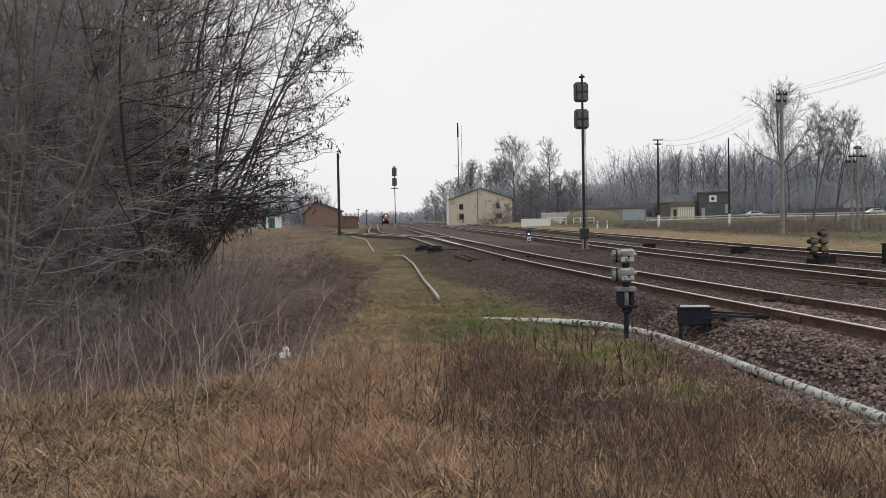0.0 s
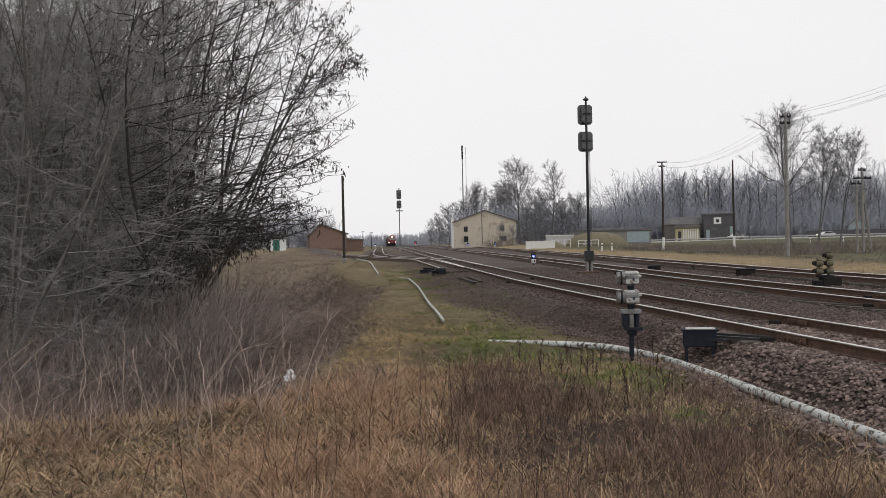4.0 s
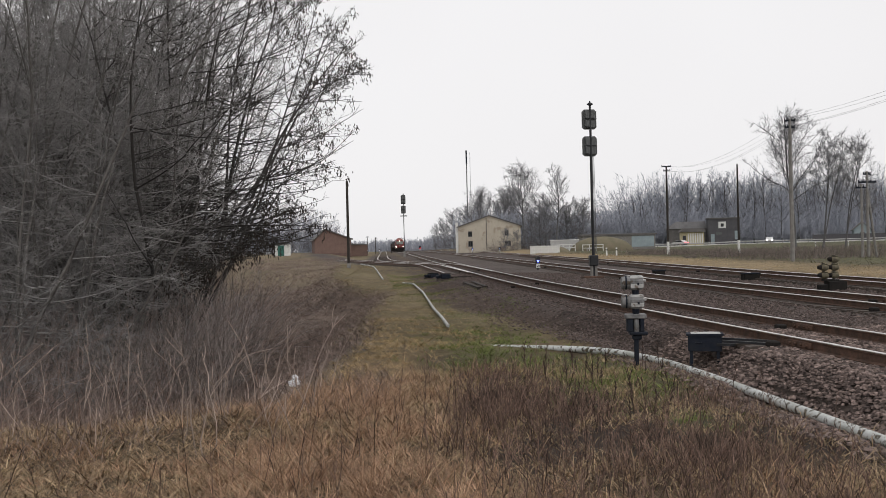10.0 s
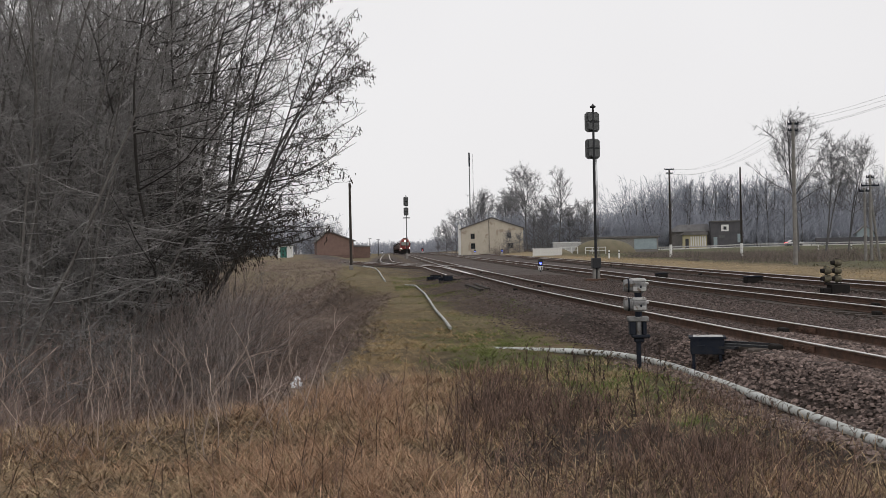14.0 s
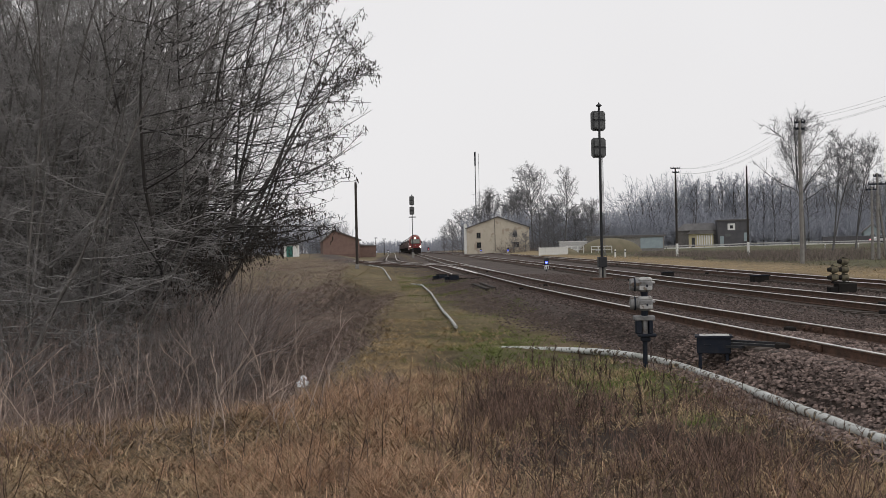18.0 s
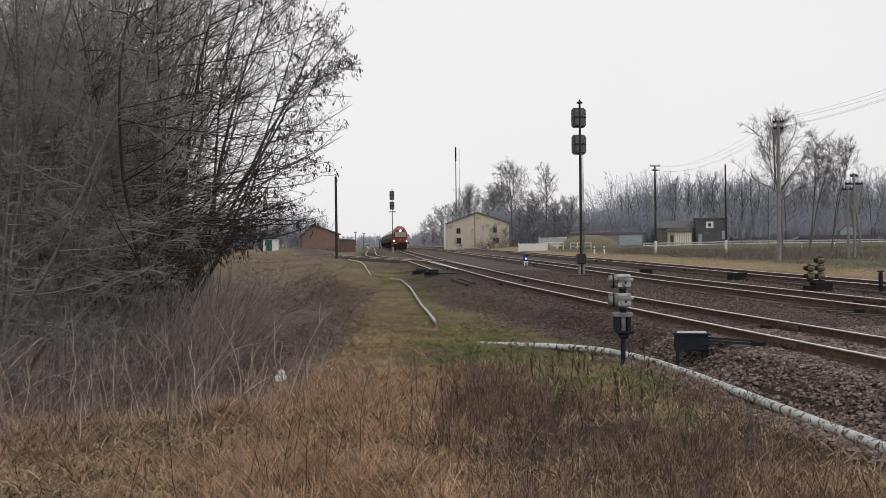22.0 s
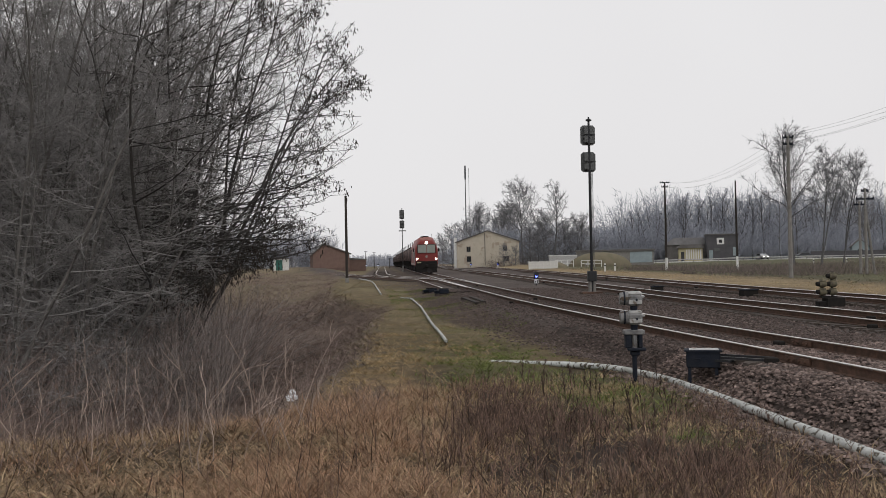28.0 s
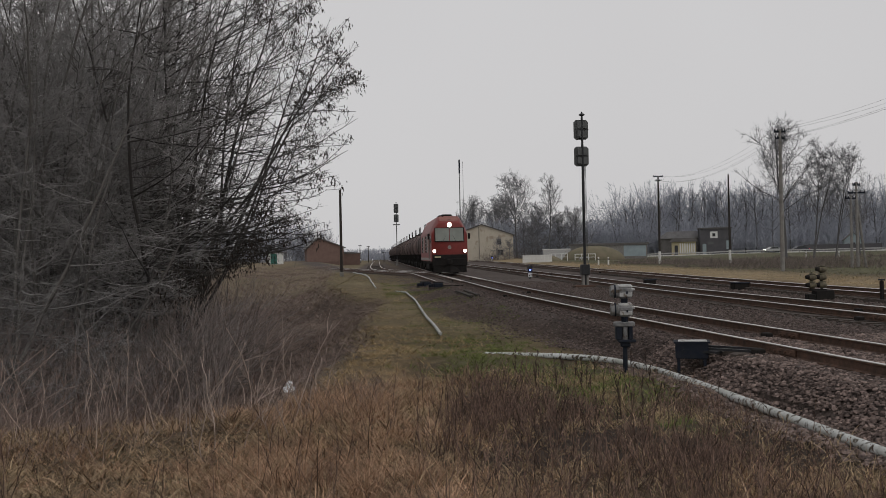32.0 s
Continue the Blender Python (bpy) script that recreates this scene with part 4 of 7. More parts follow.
def cable_box():
    t = thing("trackside_box", pose(5.98, 16.6, gz(5.94, 16.6) + 0.19, rz=-18), "dark blue-black steel trackside box on short legs", "trackside box")
    part("body", Shape().box(-0.29, 0.29, -0.2, 0.2, 0.14, 0.45, 0.012), "dark_steel", t)
    part("lid", Shape().box(-0.24, 0.27, -0.19, 0.14, 0.45, 0.462, 0.004), "pale_cover", t, "pale weathered lid with flaking paint")
    part("lid_rim", Shape().box(-0.32, 0.32, -0.225, 0.225, 0.42, 0.452), "dark_steel", t)
    for lx in (-0.26, 0.2):
        for ly in (-0.18, 0.13):
            part("leg", Shape().box(lx, lx + 0.05, ly, ly + 0.05, -0.42, 0.16), "dark_steel", t)
    part("handle", Shape().tube([(-0.16, -0.2, 0.3), (-0.16, -0.24, 0.3), (-0.06, -0.24, 0.3), (-0.06, -0.2, 0.3)], 0.008, 5), "dark_steel", t)
    return t


cable_box()
t = thing("drive_rods", pose(6.24, 16.75, -0.16, rz=-50), "two black steel rods running to the rail", "rods")
part("rod", Shape().box(0.0, 1.5, -0.025, 0.025, 0.0, 0.04).box(0.1, 1.35, -0.27, -0.22, -0.02, 0.02), "black_paint", t)
part("rod_plate", Shape().box(0.18, 0.5, -0.36, -0.2, -0.07, -0.03), "black_paint", t)


def pipe_run(pts, r, label):
    """A pipe laid loosely on the ground, sagging with it."""
    p = np.array(pts, float)
    d = np.concatenate([[0], np.cumsum(np.linalg.norm(np.diff(p, axis=0), axis=1))])
    s = np.linspace(0, d[-1], max(12, int(d[-1] * 2.2)))
    x, y = np.interp(s, d, p[:, 0]), np.interp(s, d, p[:, 1])
    ker = np.hanning(9) / np.hanning(9).sum()
    xs = np.convolve(np.pad(x, 4, "reflect", reflect_type="odd"), ker, "valid")
    ys = np.convolve(np.pad(y, 4, "reflect", reflect_type="odd"), ker, "valid")
    z = ground_z(xs, ys) + r * 0.75 + 0.04
    wide = np.hanning(25) / np.hanning(25).sum()
    z = np.convolve(np.pad(z, 12, "edge"), wide, "valid") - r * 1.5 * sstep(s[-1] - 3.6, s[-1], s)
    me = Shape().tube(list(zip(xs, ys, z)), r, 12).mesh("pipe")
    o = part("pipe", me, "pipe_white", smooth=True)
    return tagged(o, label, "pipe", "pipes along the track")


pipe_run([(5.6, 4.0), (5.56, 9.5), (5.6, 11.8), (5.62, 15.0), (5.5, 17.6), (4.87, 19.4), (4.18, 20.2), (3.4, 20.8), (2.7, 21.0)], 0.066, "long pale grey pipe with peeling dark spots")
pipe_run([(2.2, 26.5), (2.35, 34.5), (2.67, 47.0), (2.6, 56.0), (2.1, 58.0)], 0.05, "pale pipe lying in short grass")
pipe_run([(0.95, 62), (0.75, 80), (0.1, 97), (-0.9, 115)], 0.055, "pale pipe running on along the slope")


def group_signal():
    """The mossy pair of short signals between the tracks."""
    t = thing("dwarf_signal", pose(16.35, 32.6, gz(16.35, 32.6)), "mossy brown double dwarf signal with five hooded lamps on a box", "railway signal", "dwarf signals")
    part("base_box", Shape().box(-0.12, 0.56, -0.2, 0.2, -0.1, 0.34, 0.02), "under_black", t)
    part("foot", Shape().box(-0.4, -0.12, -0.15, 0.15, -0.15, 0.22, 0.02), "under_black", t)
    part("bracket", Shape().box(-0.26, 0.32, -0.1, 0.1, 0.34, 0.4), "under_black", t)
    part("column", Shape().lathe([(0.36, 0.05), (0.98, 0.05)], 8, at=(-0.19, 0.05, 0)), "under_black", t)
    part("column", Shape().lathe([(0.36, 0.05), (1.26, 0.05)], 8, at=(0.19, 0.05, 0)), "under_black", t)
    for cx, zs in ((-0.19, (0.54, 0.82)), (0.19, (0.54, 0.82, 1.1))):
        for z0 in zs:
            h = part("lamp_head", Shape().lathe([(-0.12, 0.085), (-0.07, 0.115), (0.02, 0.125), (0.1, 0.115), (0.15, 0.07), (0.16, 0.02)], 14, "x", (cx, 0, z0)), "mossy_steel", t, smooth=True)
            part("hood", Shape().lathe([(-0.22, 0.07), (-0.11, 0.088)], 12, "x", (cx, 0, z0 + 0.01)), "under_black", h)
            part("cap", Shape().box(cx - 0.1, cx + 0.12, -0.09, 0.09, z0 + 0.1, z0 + 0.14, 0.02), "mossy_steel", h)
    return t


group_signal()


def track_case(x, y, w, h, d, label):
    t = thing("trackside_case", pose(x, y, gz(x, y)), label, "trackside case", "cases between the tracks")
    part("case", Shape().box(-w / 2, w / 2, -d / 2, d / 2, -0.1, h, 0.03), "under_black", t)
    part("lid", Shape().box(-w / 2 - 0.03, w / 2 + 0.03, -d / 2 - 0.03, d / 2 + 0.03, h, h + 0.05, 0.015), "dark_steel", t)
    return t


track_case(17.75, 43.0, 0.75, 0.3, 0.5, "low dark case between the tracks")
track_case(17.3, 30.0, 0.12, 0.75, 0.12, "short dark marker post between the tracks")
track_case(16.2, 52.0, 0.6, 0.25, 0.5, "low dark case between the tracks")


def shunt_signal(x, y, lamp, label, s=1.0):
    t = thing("dwarf_signal", pose(x, y, gz(x, y)), label, "railway signal", "dwarf signals")
    part("post", Shape().box(-0.05 * s, 0.05 * s, -0.05, 0.05, -0.1, 0.5 * s, 0.01), "black_paint", t)
    plate = part("number_plate", Shape().box(-0.15 * s, 0.15 * s, -0.09, -0.05, 0.16 * s, 0.46 * s, 0.008), "white_paint", t, "white plate with two dark bars")
    part("bar", Shape().box(-0.09 * s, -0.02 * s, -0.096, -0.09, 0.2 * s, 0.32 * s).box(0.03 * s, 0.1 * s, -0.096, -0.09, 0.2 * s, 0.38 * s), "black_paint", plate)
    part("head", Shape().box(-0.17 * s, 0.17 * s, -0.08, 0.1, 0.45 * s, 0.98 * s, 0.03), "black_paint", t)
    part("hood", Shape().lathe([(-0.3, 0.15 * s), (-0.08, 0.15 * s)], 12, "y", (0, 0, 0.86 * s)), "black_paint", t)
    part("lamp", Shape().lathe([(-0.12, 0.085 * s), (-0.09, 0.085 * s)], 12, "y", (0, 0, 0.66 * s)), lamp, t, "lit signal lamp")
    return t


shunt_signal(12.35, 68.5, "lamp_blue", "small black and white dwarf signal showing blue")
shunt_signal(25.0, 226.0, "lamp_blue", "far dwarf signal showing blue", 1.3)
shunt_signal(31.0, 222.0, "lamp_blue", "far dwarf signal showing blue", 1.3)
shunt_signal(0.0, 300.0, "lamp_moon", "far dwarf signal showing pale white", 1.6)
shunt_signal(4.2, 330.0, "lamp_moon", "far dwarf signal showing pale white", 1.6)
shunt_signal(18.2, 330.0, "lamp_red", "far signal showing red", 2.2)


def line_pole(x, y, h, arms, label, mat="concrete", r=0.17, post=False):
    z = gz(x, y)
    t = thing("utility_pole", pose(x, y, z), label, "utility pole", "poles along the road")
    part("shaft", Shape().lathe([(-0.3, r), (h * 0.5, r * 0.85), (h, r * 0.62)], 8), mat, t, smooth=True)
    for az, aw in arms:
        arm = part("crossarm", Shape().box(-aw, aw, -0.06, 0.06, h - az - 0.06, h - az + 0.06), "dark_steel", t)
        for k in (-0.95, -0.45, 0.45, 0.95):
            part("insulator", Shape().lathe([(h - az + 0.06, 0.035), (h - az + 0.12, 0.055), (h - az + 0.2, 0.03)], 6, at=(k * aw, 0, 0)), "white_paint" if r > 0.2 else "dark_steel", arm)
    if post:
        part("painted_foot", Shape().lathe([(0.0, r + 0.02), (1.7, r + 0.01)], 8), "white_paint", t, "white-painted foot")
    return t


line_pole(31.8, 69.0, 10.7, [(0.12, 0.42), (0.62, 0.36)], "tall concrete utility pole with two crossarms", r=0.18)
line_pole(38.7, 120.0, 11.5, [(0.1, 0.62), (0.65, 0.42)], "concrete utility pole with crossarms and white foot", "dark_wood", 0.16, True)
line_pole(44.9, 112.0, 10.9, [], "dark wooden pole with white-painted foot", "dark_wood", 0.15, True)
t = line_pole(40.5, 75.0, 6.0, [(0.25, 0.45)], "short concrete pole beside a braced pole", r=0.13)
t = line_pole(41.0, 75.0, 7.1, [(0.9, 0.75), (0.25, 0.3)], "braced concrete pole with crossarms", r=0.14)
part("brace", Shape().tube([(0.9, 0.3, -0.2), (0.05, 0, 5.2)], 0.1, 6), "concrete", t)

for px_, ph_ in ((0.0, 5.6), (2.6, 5.2), (7.5, 3.2)):
    line_pole(px_, 300.0, ph_, [(0.2, 0.5)], "thin dark pole far down the line", "dark_wood", 0.14)

WIRES = Shape()
for off in (-0.4, -0.16, 0.16, 0.4):
    a, b = Vector((31.8 + off, 69.0, gz(31.8, 69) + 10.75 - (0.6 if abs(off) < 0.2 else 0))), Vector((38.7 + off * 0.75, 120.0, gz(38.7, 120) + 11.5 - (0.6 if abs(off) < 0.2 else 0)))
    c = Vector((26 + off, 15.0, 11.8))
    for p, q in ((a, b), (a, c)):
        WIRES.tube([p.lerp(q, k / 14) - Vector((0, 0, 1.3 * 4 * (k / 14) * (1 - k / 14))) for k in range(15)], 0.007, 4)
tagged(part("overhead_wires", WIRES, "signal_grey"), "thin grey overhead wires between the utility poles", "wires", kind="stuff")


# ---- buildings ----


def gable_house(at, w, d, eave, ridge, mat, label, windows, roof_mat="roof_grey", ridge_x=0.5):
    """A house whose gable looks to the track: walls with openings, a thick roof, window frames and panes."""
    t = thing("house", at, label, "house")
    rx = -w / 2 + w * ridge_x
    xs = sorted({-w / 2, w / 2, *[q for a, b, c, e in windows for q in (a, b)]})
    zs = sorted({0.0, eave, *[q for a, b, c, e in windows for q in (c, e)]})
    solid = lambda i, k: 0 <= i < len(xs) - 1 and 0 <= k < len(zs) - 1 and not any(a < (xs[i] + xs[i + 1]) / 2 < b and c < (zs[k] + zs[k + 1]) / 2 < e for a, b, c, e in windows)
    nz = len(zs)
    front = Shape()
    v = [(a, yy, c) for yy in (0, 0.35) for a in xs for c in zs]
    o, f = len(xs) * nz, []
    for i in range(len(xs) - 1):
        for k in range(nz - 1):
            if solid(i, k):
                p, q, r, u = i * nz + k, (i + 1) * nz + k, (i + 1) * nz + k + 1, i * nz + k + 1
                f += [(p, q, r, u), (p + o, u + o, r + o, q + o)]
                for near, (e0, e1) in (((i - 1, k), (u, p)), ((i + 1, k), (q, r)), ((i, k - 1), (p, q)), ((i, k + 1), (r, u))):
                    if not solid(*near) and not (near[1] == nz - 1):
                        f.append((e0, e1, e1 + o, e0 + o))
    top = [i * nz + nz - 1 for i in range(len(xs))]
    v += [(rx, 0, ridge), (rx, 0.35, ridge)]
    f += [tuple(top + [2 * o]), tuple([j + o for j in reversed(top)] + [2 * o + 1]), (top[0], 2 * o, 2 * o + 1, top[0] + o), (top[-1], top[-1] + o, 2 * o + 1, 2 * o)]
    part("gable_wall", front.add(v, f), mat, t)
    part("wall", Shape().box(-w / 2, -w / 2 + 0.35, 0.35, d, -0.5, eave), mat, t)
    part("wall", Shape().box(w / 2 - 0.35, w / 2, 0.35, d, -0.5, eave), mat, t)
    part("wall", Shape().box(-w / 2 + 0.35, w / 2 - 0.35, d - 0.35, d, -0.5, eave).prism([(-w / 2, eave), (w / 2, eave), (rx, ridge)], d - 0.35, d), mat, t)
    part("plinth", Shape().box(-w / 2 - 0.05, w / 2 + 0.05, -0.05, 0.0, -0.6, 0.3), mat, t)
    for sgn in (-1, 1):
        ex = -w / 2 - 0.4 if sgn < 0 else w / 2 + 0.4
        sl = (ridge - eave) / abs(rx - sgn * w / 2)
        ez = eave - 0.4 * sl
        part("roof", Shape().prism([(rx, ridge + 0.02), (ex, ez + 0.02), (ex, ez + 0.22), (rx, ridge + 0.24)], -0.35, d + 0.3), roof_mat, t)
    for a, b, c, e in windows:
        win = part("window", Shape().box(a, b, 0.16, 0.2, c, c + 0.08).box(a, b, 0.16, 0.2, e - 0.08, e).box(a, a + 0.08, 0.16, 0.2, c, e).box(b - 0.08, b, 0.16, 0.2, c, e).box((a + b) / 2 - 0.03, (a + b) / 2 + 0.03, 0.16, 0.2, c, e), "roof_grey", t)
        part("pane", Shape().box(a, b, 0.21, 0.23, c, e), "glass_dark", win)
        part("sill", Shape().box(a - 0.08, b + 0.08, -0.08, 0.16, c - 0.06, c), "concrete", win)
    return t


# the yellow two-storey house beyond the tracks
h = gable_house(pose(29.7, 230, 0.95, rz=-8), 15.2, 11, 5.7, 8.3, "plaster", "yellow plastered two-storey house with a low gable", [(-5.2, -4.2, 3.35, 4.65), (-5.2, -4.1, 0.9, 2.3), (3.7, 4.7, 3.45, 4.75), (3.7, 5.2, 0.95, 2.2)])
part("downpipe", Shape().tube([(-0.7, -0.08, 0), (-0.7, -0.08, 7.8)], 0.07, 6), "roof_grey", h)
part("chimney", Shape().box(-8.25, -7.62, 0.2, 1.2, -0.5, 6.9, 0.04), "white_paint", h)
# the brick shed on the other side
gable_house(pose(-7.2, 200, 0.85, rz=6), 7.6, 12, 3.2, 5.2, "brick_red", "red-brick goods shed with a grey roof", [], ridge_x=0.3)
s = thing("shed", pose(-2.2, 212, 0.8), "low red-brick lean-to shed", "shed")
part("wall", Shape().box(-2.2, 2.2, 0, 6, -0.5, 2.0), "brick_red", s)
part("roof", Shape().prism([(-2.4, 2.0), (2.4, 2.0), (2.4, 2.15), (-2.4, 2.5)], -0.2, 6.2), "roof_grey", s)


def booth(x, y):
    t = thing("booth", pose(x, y, gz(x, y)), "small white booth with a green door", "booth")
    part("wall", Shape().box(-1.3, 1.3, 0, 2.4, -0.3, 2.0), "white_paint", t)
    part("roof", Shape().box(-1.5, 1.5, -0.25, 2.6, 2.0, 2.16), "roof_grey", t)
    part("door", Shape().box(-0.75, 0.35, -0.06, 0.0, 0.0, 1.85), "green_paint", t, "green door")
    return t


booth(-14.9, 168)

# the white concrete fence and the low buildings along the road
def fence(x0, y0, x1, y1, h, n, label, mat="white_paint"):
    t = thing("fence", pose(x0, y0, gz(x0, y0)), label, "fence")
    L = math.hypot(x1 - x0, y1 - y0)
    t.matrix_basis = pose(x0, y0, min(gz(x0, y0), gz(x1, y1)), rz=math.degrees(math.atan2(y1 - y0, x1 - x0)))
    slab = Shape().box(0.03, L / n - 0.03, -0.05, 0.05, -0.4, h, 0.015).mesh("panel")
    post = Shape().box(-0.08, 0.08, -0.1, 0.1, -0.4, h + 0.1, 0.015).mesh("post")
    for k in range(n):
        part("panel", slab, mat, t, at=pose(k * L / n, 0, 0))
    for k in range(n + 1):
        part("post", post, mat, t, at=pose(k * L / n, 0, 0))
    return t


fence(29.4, 170, 34.2, 168, 1.35, 8, "white concrete slab fence")
b = thing("low_building", pose(57.6, 198, 0.9, rz=-6), "long low grey building with a pale blue gate", "building")
part("wall", Shape().box(-12, 3.4, 0, 8, -0.5, 2.6), "concrete", b)
part("roof", Shape().box(-12.3, 3.7, -0.3, 8.3, 2.6, 2.95), "roof_grey", b)
part("gate", Shape().box(-1.6, 3.1, -0.06, 0.0, 0.1, 2.4), "pale_blue", b, "pale blue sheet-metal gate")
def mound(x, y, rx, ry, h, label):
    """An earth-covered mound with a ragged sward."""
    n, m = 28, 9
    v = [(rx * math.cos(2 * math.pi * i / n) * math.cos(0.5 * math.pi * k / m), ry * math.sin(2 * math.pi * i / n) * math.cos(0.5 * math.pi * k / m), h * math.sin(0.5 * math.pi * k / m) - 0.3 + random.uniform(-0.05, 0.05)) for k in range(m) for i in range(n)] + [(0, 0, h - 0.3)]
    f = [(k * n + i, k * n + (i + 1) % n, k * n + n + (i + 1) % n, k * n + n + i) for k in range(m - 1) for i in range(n)] + [((m - 1) * n + i, (m - 1) * n + (i + 1) % n, m * n) for i in range(n)]
    o = part("earth_mound", Shape().add(v, f), "sward", at=pose(x, y, gz(x, y)), smooth=True)
    return tagged(o, label, "earth mound")


M["slate_wall_dark"] = material("slate_wall_dark", (0.06, 0.06, 0.065), (0.045, 0.045, 0.05), 0.7, 0.85)
M["slate_wall"] = material("slate_wall", (0.1, 0.098, 0.105), (0.075, 0.073, 0.08), 0.7, 0.85)
M["roof_pale"] = material("roof_pale", (0.27, 0.265, 0.27), (0.2, 0.195, 0.2), 0.8, 0.85)
M["sward"] = material("sward", (0.13, 0.12, 0.078), (0.17, 0.145, 0.1), 0.7, 0.95, bump=0.6, bump_scale=8)
mound(46.4, 186, 6.4, 4.5, 3.1, "grass-covered earth mound beside the low building")
mound(34.5, 176, 3.5, 3, 1.5, "small grassy mound behind the white fence")
for fx0, fx1 in ((36.5, 40.0), (41.5, 45.5)):
    r = thing("white_railing", pose(fx0, 181, gz(fx0, 181)), "white-painted steel railing by the road", "railing", "white railings by the road")
    for k in range(4):
        part("post", Shape().box(-0.06, 0.06, -0.06, 0.06, -0.3, 1.3), "white_paint", r, at=pose(k * (fx1 - fx0) / 3, 0, 0))
    part("top_rail", Shape().box(0, fx1 - fx0, -0.05, 0.05, 1.2, 1.32), "white_paint", r)
    part("mid_rail", Shape().box(0, fx1 - fx0, -0.05, 0.05, 0.6, 0.7), "white_paint", r)
wl_ = thing("low_wall", pose(38.6, 186, gz(38.6, 186)), "pale concrete wall beside the grassy mound", "wall")
part("wall", Shape().box(-2.4, 3.2, 0, 0.4, -0.4, 2.1, 0.03), "pale_cover", wl_)
part("coping", Shape().box(-2.5, 3.3, -0.05, 0.45, 2.1, 2.25, 0.02), "white_paint", wl_)
fence(121, 250, 141, 246, 2.0, 14, "dark slatted yard fence beyond the road", "slate_wall")
gable_house(pose(141.5, 262, 1.2, rz=-24), 4.6, 6, 3.0, 5.0, "pale_blue", "small pale blue house with a gable beyond the road", [(-0.6, 0.6, 0.9, 2.2)])
g = thing("kiosk", pose(89.8, 257, 1.2, rz=-16), "small pale yellow kiosk with a slatted front and grey roof", "kiosk")
part("wall", Shape().box(-3.2, 3.2, 0.1, 5, -0.6, 3.3), "yellow_paint", g)
part("roof", Shape().prism([(-3.7, 3.3), (3.7, 3.3), (2.9, 4.3), (-2.6, 4.3)], -0.6, 5.4), "roof_grey", g)
part("door", Shape().box(-2.6, -1.7, 0.02, 0.12, -0.4, 2.3), "slate_wall_dark", g)
slat = Shape().box(0, 0.34, 0, 0.12, 0.3, 2.9).mesh("slat")
for k in range(7):
    part("slat", slat, "white_paint", g, at=pose(-1.2 + k * 0.62, 0, 0))
k3 = thing("storehouse", pose(93.0, 266, 1.2, rz=-16), "low grey storehouse with a hipped roof behind the kiosk", "building")
part("wall", Shape().box(-7, 4, 0, 8, -0.6, 4.4), "roof_grey", k3)
part("roof", Shape().prism([(-7.6, 4.4), (4.6, 4.4), (3.4, 6.4), (-4.6, 6.4)], -0.5, 8.5), "roof_pale", k3)
k2 = thing("shop", pose(98.9, 257, 1.2, rz=-16), "dark low shop building with a white square sign", "building")
part("wall", Shape().box(-4.2, 4.2, 0, 8, -0.6, 6.8), "slate_wall", k2)
part("roof", Shape().box(-4.4, 4.4, -0.3, 8.3, 6.8, 7.1), "roof_grey", k2)
part("sign", Shape().box(-1.5, 0.5, -0.1, 0.0, 4.2, 6.0), "white_paint", k2, "white square sign")
part("sign_mark", Shape().box(-0.9, -0.1, -0.13, -0.1, 4.6, 5.5), "black_paint", k2)
part("door", Shape().box(-3.6, -2.6, -0.05, 0.02, -0.4, 2.6), "pale_blue", k2)
part("notice", Shape().box(-2.2, -0.6, -0.05, 0.02, 2.4, 3.2), "signal_grey", k2)
part("side_panel", Shape().box(2.8, 3.8, -0.05, 0.02, 1.0, 3.4), "pale_blue", k2)

# the road on its low bank
ROAD = [(46, 240), (75, 238), (104, 234), (140, 229), (200, 222), (330, 212)]
def road_strip(name, off0, off1, lift, mat, label):
    p = np.array(ROAD, float)
    s = np.linspace(0, 1, 60)
    u = np.linspace(0, 1, len(p))
    x, y = np.interp(s, u, p[:, 0]), np.interp(s, u, p[:, 1])
    sh = Shape()
    zc = [max(gz(a, b), gz(a, b + 4)) for a, b in zip(x, y)]
    v = [(a, b + o, z + lift) for a, b, z in zip(x, y, zc) for o in (off0, off1)]
    v += [(a, b + o, z - 0.4) for a, b, z in zip(x, y, zc) for o in (off0, off1)]
    n = len(x) * 2
    f = [(2 * i, 2 * i + 2, 2 * i + 3, 2 * i + 1) for i in range(len(x) - 1)]
    f += [(2 * i, n + 2 * i, n + 2 * i + 2, 2 * i + 2) for i in range(len(x) - 1)]
    f += [(2 * i + 1, 2 * i + 3, n + 2 * i + 3, n + 2 * i + 1) for i in range(len(x) - 1)]
    sh.add(v, f)
    return tagged(part(name, sh, mat), label, "road", kind="structure")


road_strip("road", 0, 7, 0.1, "asphalt", "grey asphalt road on a low bank")


bag = thing("plastic_bag", pose(-1.45, 18.4, gz(-1.45, 18.4)), "crumpled white plastic bag lying on the bank", "plastic bag")
bs = Shape().lathe([(0.0, 0.05), (0.03, 0.12), (0.1, 0.1), (0.13, 0.05), (0.19, 0.07), (0.21, 0.02)], 11)
bs.v = [(p[0] * (1 + 0.3 * math.sin(5 * i)), p[1] * (1 + 0.3 * math.cos(7 * i)), p[2] * (1 + 0.12 * math.sin(3 * i))) for i, p in enumerate(bs.v)]
part("film", bs, "plastic_bag", bag)



